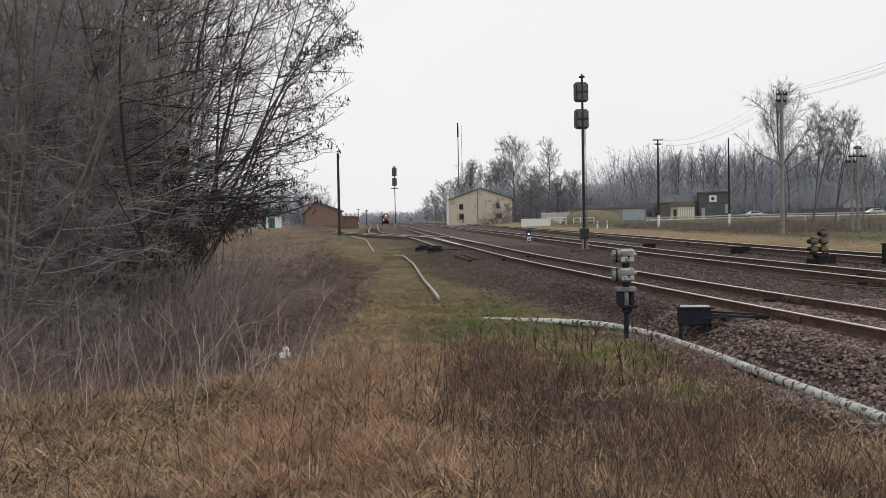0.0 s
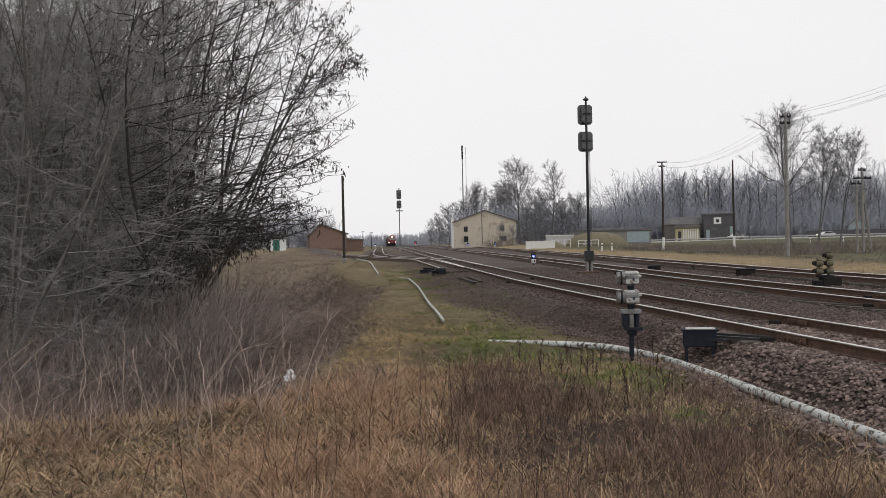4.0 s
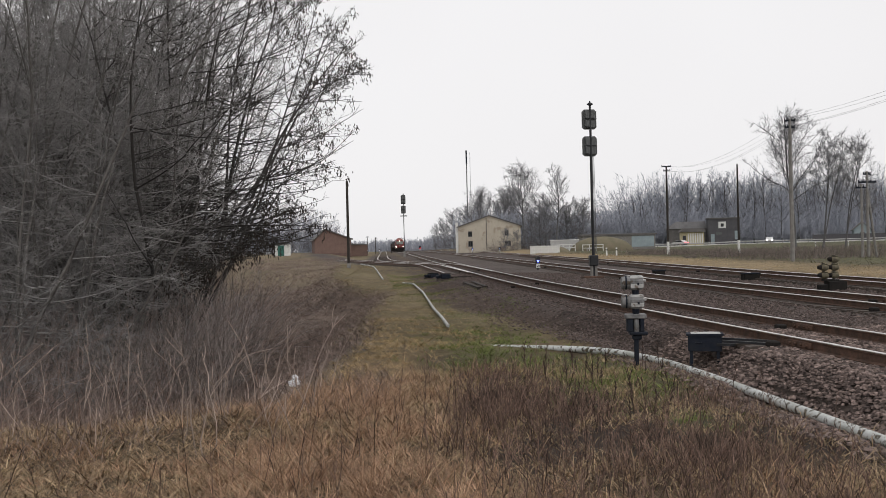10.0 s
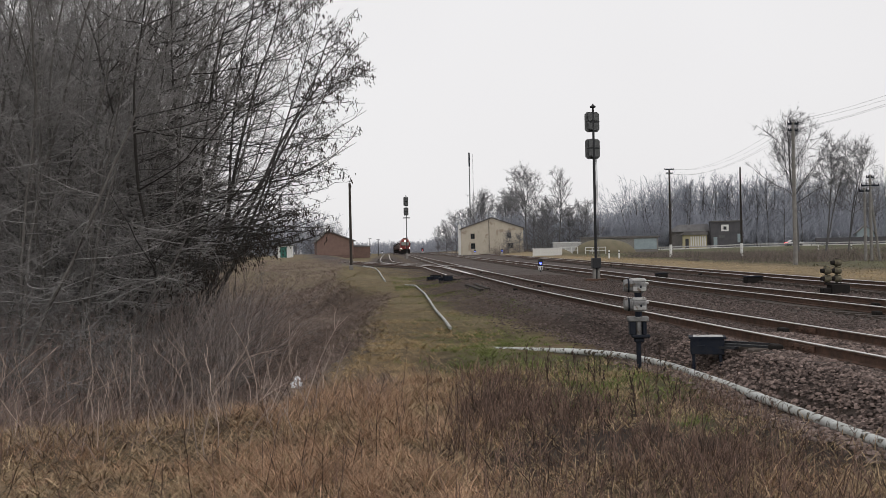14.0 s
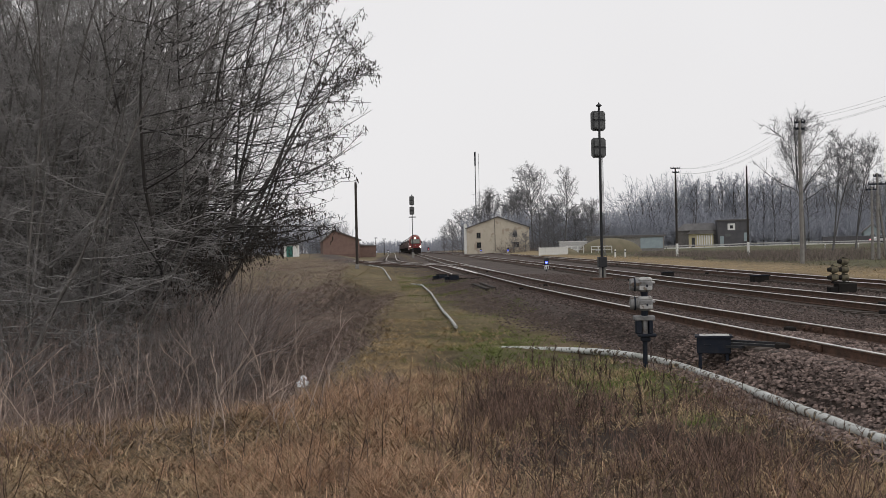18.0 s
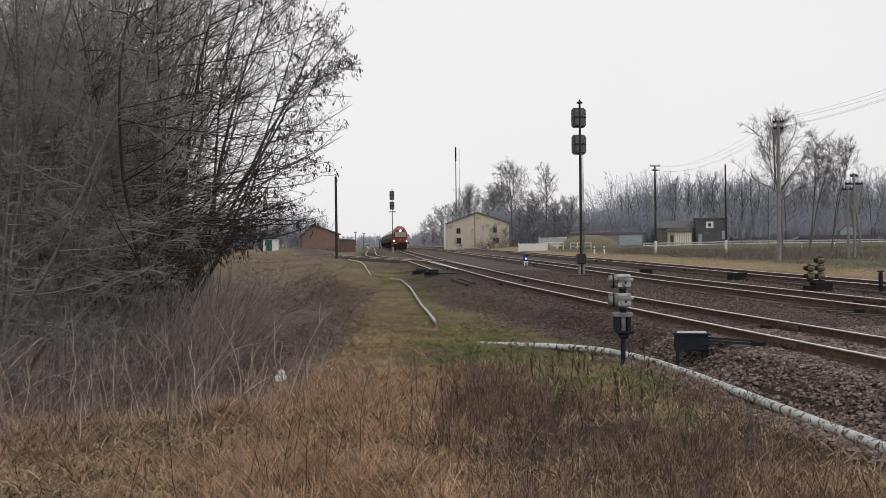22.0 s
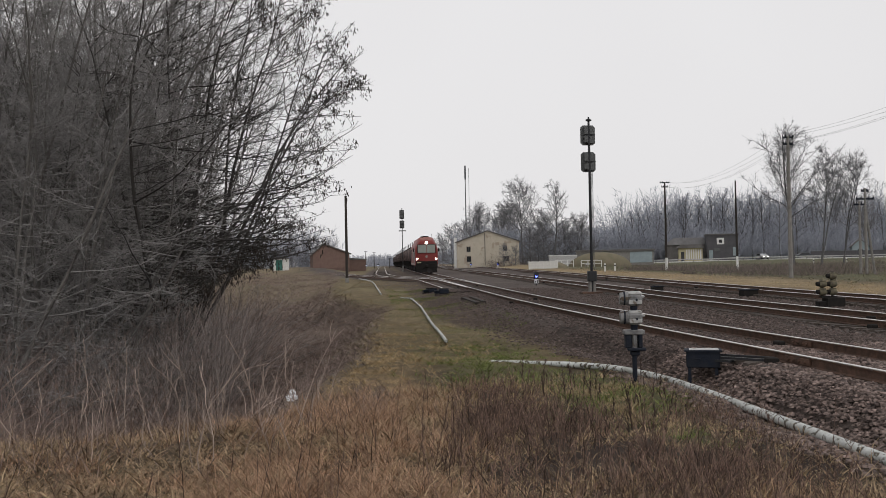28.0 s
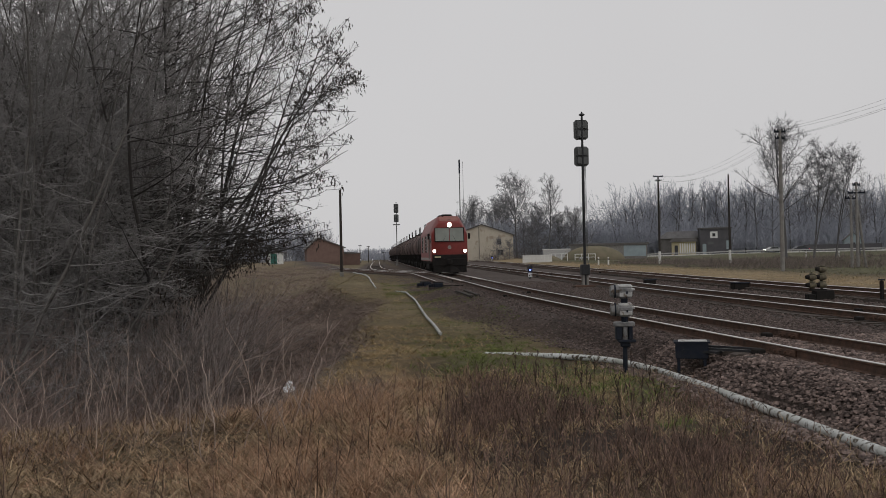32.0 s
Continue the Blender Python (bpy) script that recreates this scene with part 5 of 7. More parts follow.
def crash_barrier(x0, y0, x1, y1, n, label):
    """Posts and one long rail along the road."""
    L = math.hypot(x1 - x0, y1 - y0)
    t = thing("crash_barrier", pose(x0, y0, 0, rz=math.degrees(math.atan2(y1 - y0, x1 - x0))), label, "crash barrier", "barriers of the road")
    post = Shape().box(-0.07, 0.07, -0.07, 0.07, -0.5, 0.72).mesh("post")
    zs = []
    for k in range(n + 1):
        u = k / n
        z = gz(x0 + (x1 - x0) * u, y0 + (y1 - y0) * u)
        zs.append((u * L, 0.0, z + 0.62))
        part("post", post, "concrete", t, at=pose(u * L, 0.1, z))
    r = Shape().tube(zs, 0.17, 6)
    r.v = [(p[0], p[1] * 0.4, p[2]) for p in r.v]
    part("beam", r, "pale_cover", t)
    return t


crash_barrier(41.5, 177, 73, 234.4, 16, "grey steel crash barrier curving towards the crossing")
crash_barrier(73, 234.6, 104, 231, 10, "grey steel crash barrier beside the road")
crash_barrier(104, 231, 132, 227, 9, "grey steel crash barrier beside the road")


def bollard(x, y, h=1.0):
    t = thing("bollard", pose(x, y, gz(x, y)), "white marker post with a dark band", "marker post", "marker posts of the road")
    part("post", Shape().box(-0.09, 0.09, -0.07, 0.07, -0.3, h, 0.02), "white_paint", t)
    part("band", Shape().box(-0.093, 0.093, -0.073, 0.073, h * 0.66, h * 0.8), "black_paint", t, "dark band")
    return t


for bx, by in ((30.6, 120), (31.9, 120), (73.0, 150), (78.6, 150)):
    bollard(bx, by, 1.0)

kerb = road_strip("kerb", -0.5, 0.0, 0.2, "white_paint", "pale kerb along the road")


def point_machine(x, y, turn):
    """A low switch drive beside the turnout: case, lid, cover ribs, two timbers."""
    t = thing("point_machine", pose(x, y, gz(x, y), rz=turn), "low dark steel point machine beside the turnout", "point machine")
    part("case", Shape().box(-0.28, 0.28, -0.45, 0.45, 0.05, 0.32, 0.04), "dark_steel", t)
    part("lid", Shape().box(-0.3, 0.3, -0.4, 0.4, 0.32, 0.37, 0.02), "under_black", t)
    part("crank_box", Shape().box(-0.55, -0.28, -0.2, 0.2, 0.08, 0.26, 0.02), "dark_steel", t)
    part("rod", Shape().box(0.25, 1.6, -0.05, 0.05, 0.1, 0.16), "under_black", t)
    part("timber", Shape().box(-0.5, 1.9, -0.5, -0.28, -0.12, 0.06), "sleeper", t)
    part("timber", Shape().box(-0.5, 1.9, 0.28, 0.5, -0.12, 0.06), "sleeper", t)
    return t


point_machine(4.55, 56.0, 0)
point_machine(4.2, 61.5, 10)
for px_, py_, rz_ in ((4.92, 45.2, 90), (5.3, 45.4, 89)):
    tagged(part("timber", Shape().box(-3.2, 3.2, -0.09, 0.09, -0.25, 0.1, 0.015), "dark_wood", at=pose(px_, py_, gz(px_, py_), rz=rz_)), "long dark timber beam lying beside the track", "timber beam", "loose beams")

# ---- the far trees and woods ----
def crown_tree(h, clear, width, counts, twig_r, steep=0.5, stems_n=1, girth=0.011):
    """A leafless tree with one or more boles that break into rising limbs, branches and fine twigs."""
    n = stems_n
    a = rng.uniform(0, 2 * np.pi, n)
    start = np.stack([np.cos(a) * 0.4 * (n > 1), np.sin(a) * 0.4 * (n > 1), np.full(n, -0.3)], -1)
    way = np.stack([np.cos(a) * 0.16 * (n > 1), np.sin(a) * 0.16 * (n > 1), np.ones(n)], -1)
    r = girth * h * rng.uniform(0.85, 1.1, n) / math.sqrt(n)
    trunk = stems(start, way, h * rng.uniform(0.74, 0.8, n), r, r * 0.16, 12, 0.035, 0.02)
    k = counts[0]
    v = (np.arange(n * k) % k + rng.random(n * k)) / k
    u = (clear + (0.98 - clear) * v) * 11
    who, q = np.arange(n * k) // k, np.minimum(u.astype(int), 10)
    w = (u - q)[:, None]
    at = trunk[0][who, q] * (1 - w) + trunk[0][who, q + 1] * w
    az = np.arange(n * k) * 2.4 + rng.normal(0, 0.4, n * k)
    th = (1.2 - 0.75 * v) * (1.35 - steep)
    way = np.stack([np.cos(az) * np.sin(th), np.sin(az) * np.sin(th), np.cos(th)], -1)
    length = width * (1.02 - 0.5 * v ** 1.4) * (0.65 + 0.35 * np.minimum(1, v * 5)) * rng.uniform(0.75, 1.15, n * k)
    limb_r = np.maximum(twig_r * 2.2, 0.5 * r[who] * (1.05 - u / 11))
    limbs = stems(at, way, length, limb_r, np.full(n * k, twig_r * 1.2), 7, 0.14, 0.03)
    at, way, l = along(limbs, counts[1], 0.12, 1.0, 0.5, 1.1, 0.14 * width, 0.48 * width, 0.5, 0.03)
    branches = stems(at, way, l, np.full(len(l), twig_r * 1.6), np.full(len(l), twig_r), 4, 0.16, 0.05)
    at, way, l = along(branches, counts[2], 0.1, 1.0, 0.5, 1.1, 0.07 * width, 0.22 * width, 0.4, 0.06)
    twigs = stems(at, way, l, np.full(len(l), twig_r * 1.35), np.full(len(l), twig_r * 0.7), 2, 0.1, 0.04)
    out = [branches, twigs]
    if counts[3]:
        at, way, l = along(twigs, counts[3], 0.2, 1.0, 0.5, 1.1, 0.04 * width, 0.1 * width, 0.3, 0.05)
        out.append(stems(at, way, l, np.full(len(l), twig_r), np.full(len(l), twig_r * 0.5), 2, 0.1, 0.0))
    return [trunk, limbs], out


# height, clear bole, limb length, numbers of limbs, branches, twigs, shoots; twig radius, steepness, boles; edge of the wood or not
KINDS = []
for kh, kc, kw, kn, kr, ks, kb, kt in ((20, 0.42, 8.0, (28, 9, 6, 2), 0.015, 0.6, 1, 0), (18, 0.4, 4.4, (24, 7, 4, 2), 0.017, 0.5, 1, 0), (21, 0.42, 7.2, (14, 9, 6, 2), 0.016, 0.6, 2, 0), (16, 0.12, 5.4, (12, 8, 5, 1), 0.018, 0.4, 3, 0), (12, 0.06, 5.6, (38, 8, 5, 1), 0.02, 0.3, 1, 0),
                                       (20, 0.28, 4.6, (20, 6, 5, 0), 0.028, 0.6, 1, 1), (18, 0.2, 4.0, (12, 6, 5, 0), 0.028, 0.6, 2, 1), (21, 0.34, 5.0, (20, 6, 5, 0), 0.028, 0.65, 1, 1)):
    wood, twigs = crown_tree(kh, kc, kw, kn, kr, ks, kb)
    KINDS.append((kh, tree_thing("bare_tree", pose(0, -300, -60), wood, twigs, "leafless tree at the wood's edge, tinted pale for haze" if kt else "tall leafless broad-crowned tree", "tree", bark="bark_far", twig="twig_haze" if kt else "twig_mid", group="trees of the wood" if kt else "bare trees beyond the tracks")))
used_kind = set()


def plant(kind, x, y, h, turn=None, z=None):
    kh, src = KINDS[kind]
    s = h / kh
    m = pose(x, y, gz(x, y) if z is None else z, rz=rng.uniform(0, 360) if turn is None else turn) @ Matrix.Diagonal((s, s, s, 1))
    if kind not in used_kind:
        used_kind.add(kind)
        src.matrix_basis = m
        return src
    o = copy_thing(src, m)
    o.scale = (s, s, s)
    return o


def bearing(deg, y):
    return math.tan(radians(deg)) * y


# trees round the yellow house
for deg, y, h, k in [(4.1, 420, 14, 3), (4.6, 370, 13, 4), (5.2, 320, 15, 4), (5.9, 300, 17, 3), (6.6, 285, 17, 4), (7.1, 290, 21, 0), (7.9, 280, 19, 2), (8.6, 285, 21, 0), (9.45, 262, 26, 0), (9.9, 255, 12, 4), (10.7, 262, 14, 4), (11.35, 235, 25, 1), (10.4, 244, 10, 4), (12.5, 262, 17, 3), (13.0, 272, 15, 4), (12.0, 262, 13, 4), (6.3, 305, 16, 3), (7.5, 300, 19, 3), (8.3, 300, 20, 3), (9.0, 292, 22, 3), (10.1, 290, 20, 3), (10.9, 280, 17, 4)]:
    plant(k, bearing(deg, y), y, h)
for deg, y, h, k in [(8.3, 222, 6.5, 3), (9.0, 223, 5.0, 4)]:
    plant(k, bearing(deg, y), y, h)["label"] = "small brown leafless tree before the yellow house"
# the woods beyond the road
for i, deg in enumerate(np.arange(13.4, 34.0, 0.3)):
    y = 285 + 14 * math.sin(i * 2.4) + (i % 3) * 7
    h = np.interp(deg, [13.6, 15.6, 16.6, 18.2, 20, 24, 28, 34], [14.5, 17, 20, 22.5, 24, 24, 23, 25]) * (0.88 + 0.2 * rng.random())
    plant(int(rng.integers(5, 8)), bearing(deg, y), y, h)
# big trees this side of the road
for deg, y, h, k in [(24.9, 140, 23.0, 0), (26.2, 138, 19.5, 2), (27.4, 140, 18.5, 2), (28.8, 160, 12.0, 2), (32.0, 98, 18.0, 0), (33.0, 116, 20, 2)]:
    plant(k, bearing(deg, y), y, h)
# small trees behind the brick shed and along the far line
for deg, y, h, k in [(-4.4, 250, 10, 3), (-3.5, 260, 9, 4), (-2.6, 270, 10, 3), (-1.9, 300, 9, 4), (-6.0, 240, 11, 3), (-8, 230, 12, 3), (-10, 210, 13, 3), (-12, 220, 14, 0)]:
    plant(k, bearing(deg, y), y, h)


def far_thicket(name, spots, h, per, label, r=0.06, mat="twig_haze", ratio=0.42):
    """Undergrowth too fine and far to count."""
    p = []
    for x0, y0, x1, y1, n in spots:
        u = rng.random(n)
        p.append(np.stack([x0 + (x1 - x0) * u + rng.normal(0, 3, n), y0 + (y1 - y0) * u + rng.normal(0, 5, n)], -1))
    p = np.concatenate(p)
    start = np.column_stack([p, ground_z(p[:, 0], p[:, 1]) - 0.2])
    way = np.column_stack([rng.normal(0, 0.26, (len(p), 2)), np.ones(len(p))])
    st = stems(start, way, h * rng.uniform(0.4, 1.1, len(p)), np.full(len(p), r * 0.9), np.full(len(p), r * 0.4), 4, 0.15, 0.02)
    if "alder" in label:
        inside = (crown_edge(st[0]) > 1.2).all(1)
        st = (st[0][inside], st[1][inside])
    at, w, l, _ = spawn(st, per, 0.1, 1.0, 0.6 if ratio > 0.3 else 0.9, ratio, 0.4, 0.05)
    sh = stems(at, w, l, np.full(len(l), r), np.full(len(l), r * 0.4), 2, 0.2, 0.02)
    v, q = twig_mesh([st, sh], 3)
    return tagged(part(name, fast_mesh(name, v, q), mat), label, "undergrowth", kind="stuff")


# the wood's undergrowth and saplings share the colour that carries the painted haze
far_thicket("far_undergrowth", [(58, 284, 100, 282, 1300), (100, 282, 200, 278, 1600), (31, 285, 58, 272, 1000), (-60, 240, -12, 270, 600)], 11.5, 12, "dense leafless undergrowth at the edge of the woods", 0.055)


far_thicket("wood_mass", [(84, 305, 130, 300, 1100), (130, 300, 205, 296, 1500)], 23, 14, "dense leafless saplings filling the wood beyond the road", 0.075, "twig_haze", 0.2)
far_thicket("alder_thicket", [(-30, 62, -11, 52, 1150), (-26, 48, -14, 46, 560), (-16, 50, -9.5, 45, 420)], 17.5, 40, "close thicket of leafless saplings behind the alders", 0.018, "twig_dark", 0.13)
far_thicket("tall_thicket", [(-34, 66, -15, 60, 620)], 23.0, 40, "tall thin saplings rising behind the alders", 0.02, "twig_dark", 0.12)
# same darkened twig colour, so this thicket reads darker than the one beside it
far_thicket("dark_thicket", [(-13.5, 47, -7.0, 42, 900)], 15.0, 40, "dark close thicket of leafless saplings behind the alders", 0.015, "twig_backlit", 0.13)


def far_wood():
    """The woods on the horizon down the line."""
    n = 2200
    deg = np.concatenate([rng.uniform(-30, -4.0, n // 5), rng.uniform(-4.0, 6.0, n * 3 // 5), rng.uniform(6.0, 50, n // 5)])
    n = len(deg)
    y = rng.uniform(560, 760, n)
    x = np.tan(np.radians(deg)) * y
    start = np.column_stack([x, y, ground_z(x, y)])
    st = stems(start, np.tile([0, 0, 1.0], (n, 1)), rng.uniform(0.6, 1.0, n) * np.interp(deg, [-12, -3, 3, 6, 10], [15, 8, 8, 14, 17]), np.full(n, 0.14), np.full(n, 0.05), 4, 0.06, 0.02)
    at, w, l, _ = spawn(st, 16, 0.05, 1.0, 0.9, 0.34, 0.4, 0.05)
    sh = stems(at, w, l, np.full(len(l), 0.09), np.full(len(l), 0.04), 2, 0.2, 0.02)
    v, q = twig_mesh([st, sh], 3)
    return tagged(part("far_wood", fast_mesh("far_wood", v, q), "twig_haze"), "leafless wood on the horizon, tinted for haze", "wood", kind="stuff")


far_wood()

mast = thing("radio_mast", pose(42.6, 400, 1.0), "thin lattice radio mast above the trees", "radio mast")
part("tower", Shape().tube([(0, 0, 0), (0, 0, 41.5)], [0.3, 0.16], 4), "signal_grey", mast)
part("antenna", Shape().box(-0.3, 0.3, -0.3, 0.3, 36, 41.8), "dark_steel", mast)
part("lightning_rod", Shape().tube([(1.5, 0, 0), (1.5, 0, 41)], 0.07, 4), "signal_grey", mast)


# ---- the train ----
WHEEL_MESH = {}


def tri_wheelset(parent, y, r, name="wheelset"):
    e = part(name, WHEEL_MESH.get(r) or Shape().lathe([(-0.86, r * 0.96), (-0.83, r), (-0.73, r), (-0.725, r + 0.03), (-0.7, r + 0.03), (-0.69, 0.12), (0.69, 0.12), (0.7, r + 0.03), (0.725, r + 0.03), (0.73, r), (0.83, r), (0.86, r * 0.96)], 16, "x"), "under_black", parent, at=pose(0, y, r))
    WHEEL_MESH[r] = e.data
    return e


LOCO_L = 17.6


def section(w, z_top, y):
    """Outline of the body at one place along it."""
    k = (z_top - 1.12) / 3.9
    pts = [(-w, 1.12), (-w, 1.12 + 2.45 * k), (-w * 0.97, 1.12 + 2.75 * k), (-w * 0.66, 1.12 + 3.65 * k), (-w * 0.56, 1.12 + 3.84 * k), (-w * 0.3, z_top)]
    pts += [(-x, z) for x, z in reversed(pts)]
    return [(x, y, z) for x, z in pts]


def locomotive():
    t = thing("locomotive", pose(0, 0, 0), "red diesel locomotive with three lit headlights", "locomotive")
    rows = [section(1.45, 4.36, 0.0), section(1.53, 4.44, 0.06), section(1.57, 4.56, 0.3), section(1.58, 4.94, 0.95), section(1.58, 5.02, 1.3), section(1.58, 5.02, LOCO_L - 1.3), section(1.56, 4.5, LOCO_L - 0.3), section(1.45, 4.3, LOCO_L)]
    k = len(rows[0])
    s = Shape().add([p for r in rows for p in r], [(a * k + i, a * k + (i + 1) % k, a * k + k + (i + 1) % k, a * k + k + i) for a in range(len(rows) - 1) for i in range(k)] + [tuple(range(k)), tuple(range(len(rows) * k - 1, (len(rows) - 1) * k - 1, -1))])
    part("body", s, "loco_red", t, smooth=True)
    for sx in (-1, 1):
        for q in range(6):
            grille = part("side_grille", Shape().box(sx * 1.58 - 0.012, sx * 1.58 + 0.012, 2.7 + q * 2.05, 4.6 + q * 2.05, 1.9, 3.4), ("loco_pale_red", "loco_grey", "under_black")[q % 3], t, ("dusty red side panel", "pale grey louvred panel", "dark louvred side grille")[q % 3])
            for e in range(4):
                part("louvre", Shape().box(sx * 1.595 - 0.01, sx * 1.595 + 0.01, 2.75 + q * 2.05, 4.55 + q * 2.05, 2.05 + e * 0.34, 2.12 + e * 0.34), ("loco_red", "loco_pale_red", "loco_grey")[q % 3], grille)
        part("side_stripe", Shape().box(sx * 1.58 - 0.01, sx * 1.58 + 0.01, 0.5, LOCO_L - 0.5, 1.2, 1.42), "loco_grey", t, "pale grey stripe along the sill")
        door = part("cab_door", Shape().box(sx * 1.585 - 0.014, sx * 1.585 + 0.014, 1.5, 2.2, 1.3, 3.25), "loco_grey", t)
        part("door_window", Shape().box(sx * 1.6 - 0.012, sx * 1.6 + 0.012, 1.6, 2.1, 2.45, 3.1), "glass_dark", door)
        part("side_window", Shape().box(sx * 1.58 - 0.012, sx * 1.58 + 0.012, 0.55, 1.3, 2.7, 3.35), "glass_dark", t)
        for dy in (1.42, 2.28):
            part("handrail", Shape().tube([(sx * 1.64, dy, 1.3), (sx * 1.64, dy, 3.1)], 0.02, 5), "loco_grey", t)
        part("step", Shape().box(sx * 1.3 - 0.12, sx * 1.3 + 0.12, 1.5, 2.2, 0.55, 0.6).box(sx * 1.3 - 0.12, sx * 1.3 + 0.12, 1.5, 2.2, 0.85, 0.9), "under_black", t)
        part("mirror", Shape().box(sx * 1.74 - 0.1, sx * 1.74 + 0.1, 0.5, 0.6, 3.0, 3.5, 0.02), "under_black", t)
        lamp = part("marker_lamp", Shape().lathe([(-0.1, 0.2), (-0.02, 0.24), (0.2, 0.24)], 16, "y", (sx * 1.12 * 1.18, 0.0, 1.98)), "loco_red", t)
        part("lens", Shape().lathe([(-0.13, 0.06), (-0.12, 0.12), (-0.095, 0.145)], 16, "y", (sx * 1.12 * 1.18, 0.0, 1.98)), "lamp_white", lamp, "lit headlight lens")
        for k2, (a, b) in enumerate(((0.03, 1.2),)):
            x0, x1 = (a, b) if sx > 0 else (-b, -a)
            part("windscreen", Shape().add([(x0, -0.06, 2.84), (x1, -0.06, 2.84), (x1 * 0.97, -0.03, 3.96), (x0, -0.03, 3.96), (x0, 0.03, 2.84), (x1, 0.03, 2.84), (x1 * 0.97, 0.08, 3.96), (x0, 0.08, 3.96)], [(0, 1, 2, 3), (4, 7, 6, 5), (0, 4, 5, 1), (1, 5, 6, 2), (2, 6, 7, 3), (3, 7, 4, 0)]), "windscreen", t, "greenish windscreen half")
            part("wiper", Shape().tube([(sx * 0.55, -0.06, 2.84), (sx * 0.15, -0.02, 3.55)], 0.015, 4), "under_black", t)
    part("windscreen_frame", Shape().box(-1.27, 1.27, -0.075, 0.02, 2.77, 2.84).box(-1.27, -1.2, -0.075, 0.04, 2.84, 3.97).box(1.2, 1.27, -0.075, 0.04, 2.84, 3.97).box(-1.27, 1.27, -0.06, 0.02, 3.95, 3.99), "under_black", t)
    head = part("headlight", Shape().lathe([(-0.1, 0.2), (-0.05, 0.26), (0.5, 0.26)], 16, "y", (0.0, 0.05, 4.22)), "loco_red", t)
    part("lens", Shape().lathe([(-0.14, 0.06), (-0.12, 0.18), (-0.09, 0.2)], 16, "y", (0.0, 0.05, 4.22)), "lamp_white", head, "lit headlight lens")
    part("emblem", Shape().lathe([(-0.05, 0.15), (0.02, 0.16)], 16, "y", (0.0, -0.02, 2.3)), "loco_grey", t, "round plain emblem")
    part("plate", Shape().box(-1.3, -0.75, -0.13, -0.1, 1.42, 1.54), "yellow_paint", t, "small pale yellow plate")
    part("buffer_beam", Shape().box(-1.5, 1.5, -0.18, 0.25, 0.72, 1.34, 0.03), "under_black", t)
    part("front_sill", Shape().box(-1.48, 1.48, -0.11, 0.02, 1.34, 1.68, 0.03), "under_black", t, "dark sill under the headlights")
    part("front_rail", Shape().tube([(-1.3, -0.3, 1.3), (1.3, -0.3, 1.3)], 0.022, 5), "under_black", t)
    part("coupler", Shape().box(-0.2, 0.2, -0.75, -0.15, 0.88, 1.22, 0.05).box(-0.28, 0.08, -0.9, -0.6, 0.85, 1.26, 0.04), "under_black", t)
    part("skirt_plate", Shape().box(-1.4, 1.4, -0.12, 0.0, 0.2, 0.74, 0.02), "under_black", t)
    part("rail_guard", Shape().add([(-1.45, 0.1, 0.16), (1.45, 0.1, 0.16), (0.0, -0.5, 0.16), (-1.45, 0.25, 0.74), (1.45, 0.25, 0.74), (0, -0.2, 0.74)], [(0, 2, 5, 3), (2, 1, 4, 5), (0, 3, 4, 1), (3, 5, 4), (0, 1, 2)]), "under_black", t)
    for k2, (a, b, w, h) in enumerate(((2.4, 4.2, 0.45, 0.22), (5.6, 7.4, 0.5, 0.28), (9.0, 12.0, 0.55, 0.2))):
        part("roof_vent", Shape().box(-w, w, a, b, 4.97, 5.0 + h, 0.05), "under_black", t)
    part("horn", Shape().lathe([(0.9, 0.09), (1.2, 0.03)], 8, "y", (-0.5, 0, 5.02)), "under_black", t)
    # front slope paler than the body: the sky's sheen is put into its colour
    part("roof_panel", Shape().add([(-0.85, 0.34, 4.585), (0.85, 0.34, 4.585), (0.8, 0.96, 4.965), (-0.8, 0.96, 4.965), (-0.85, 0.4, 4.5), (0.85, 0.4, 4.5), (0.8, 1.0, 4.9), (-0.8, 1.0, 4.9)], [(0, 1, 2, 3), (4, 7, 6, 5), (0, 4, 5, 1), (1, 5, 6, 2), (2, 6, 7, 3), (3, 7, 4, 0)]), "loco_pale_red", t, "dusty reddish-grey front roof panel, paled for the sky's sheen")
    part("roof_aerial", Shape().tube([(0.75, 1.2, 4.8), (0.82, 1.2, 5.5)], 0.02, 4), "under_black", t)
    part("underframe", Shape().box(-1.4, 1.4, 0.2, LOCO_L - 0.2, 0.9, 1.14), "under_black", t)
    part("fuel_tank", Shape().box(-1.35, 1.35, 7.0, 10.6, 0.3, 0.92, 0.1), "under_black", t)
    for by in (3.6, LOCO_L - 3.6):
        bog = part("bogie", Shape().box(-1.12, -0.96, -2.4, 2.4, 0.45, 0.85, 0.04).box(0.96, 1.12, -2.4, 2.4, 0.45, 0.85, 0.04).box(-1.0, 1.0, -0.3, 0.3, 0.5, 0.8), "under_black", t, at=pose(0, by, 0))
        for wy in (-2.1, 0, 2.1):
            tri_wheelset(bog, wy, 0.525)
    return t


M["windscreen"] = material("windscreen", (0.2, 0.22, 0.195), (0.27, 0.285, 0.255), 1.0, 0.12, spec=0.5)
LOCO = locomotive()
WAGON_L = 12.02


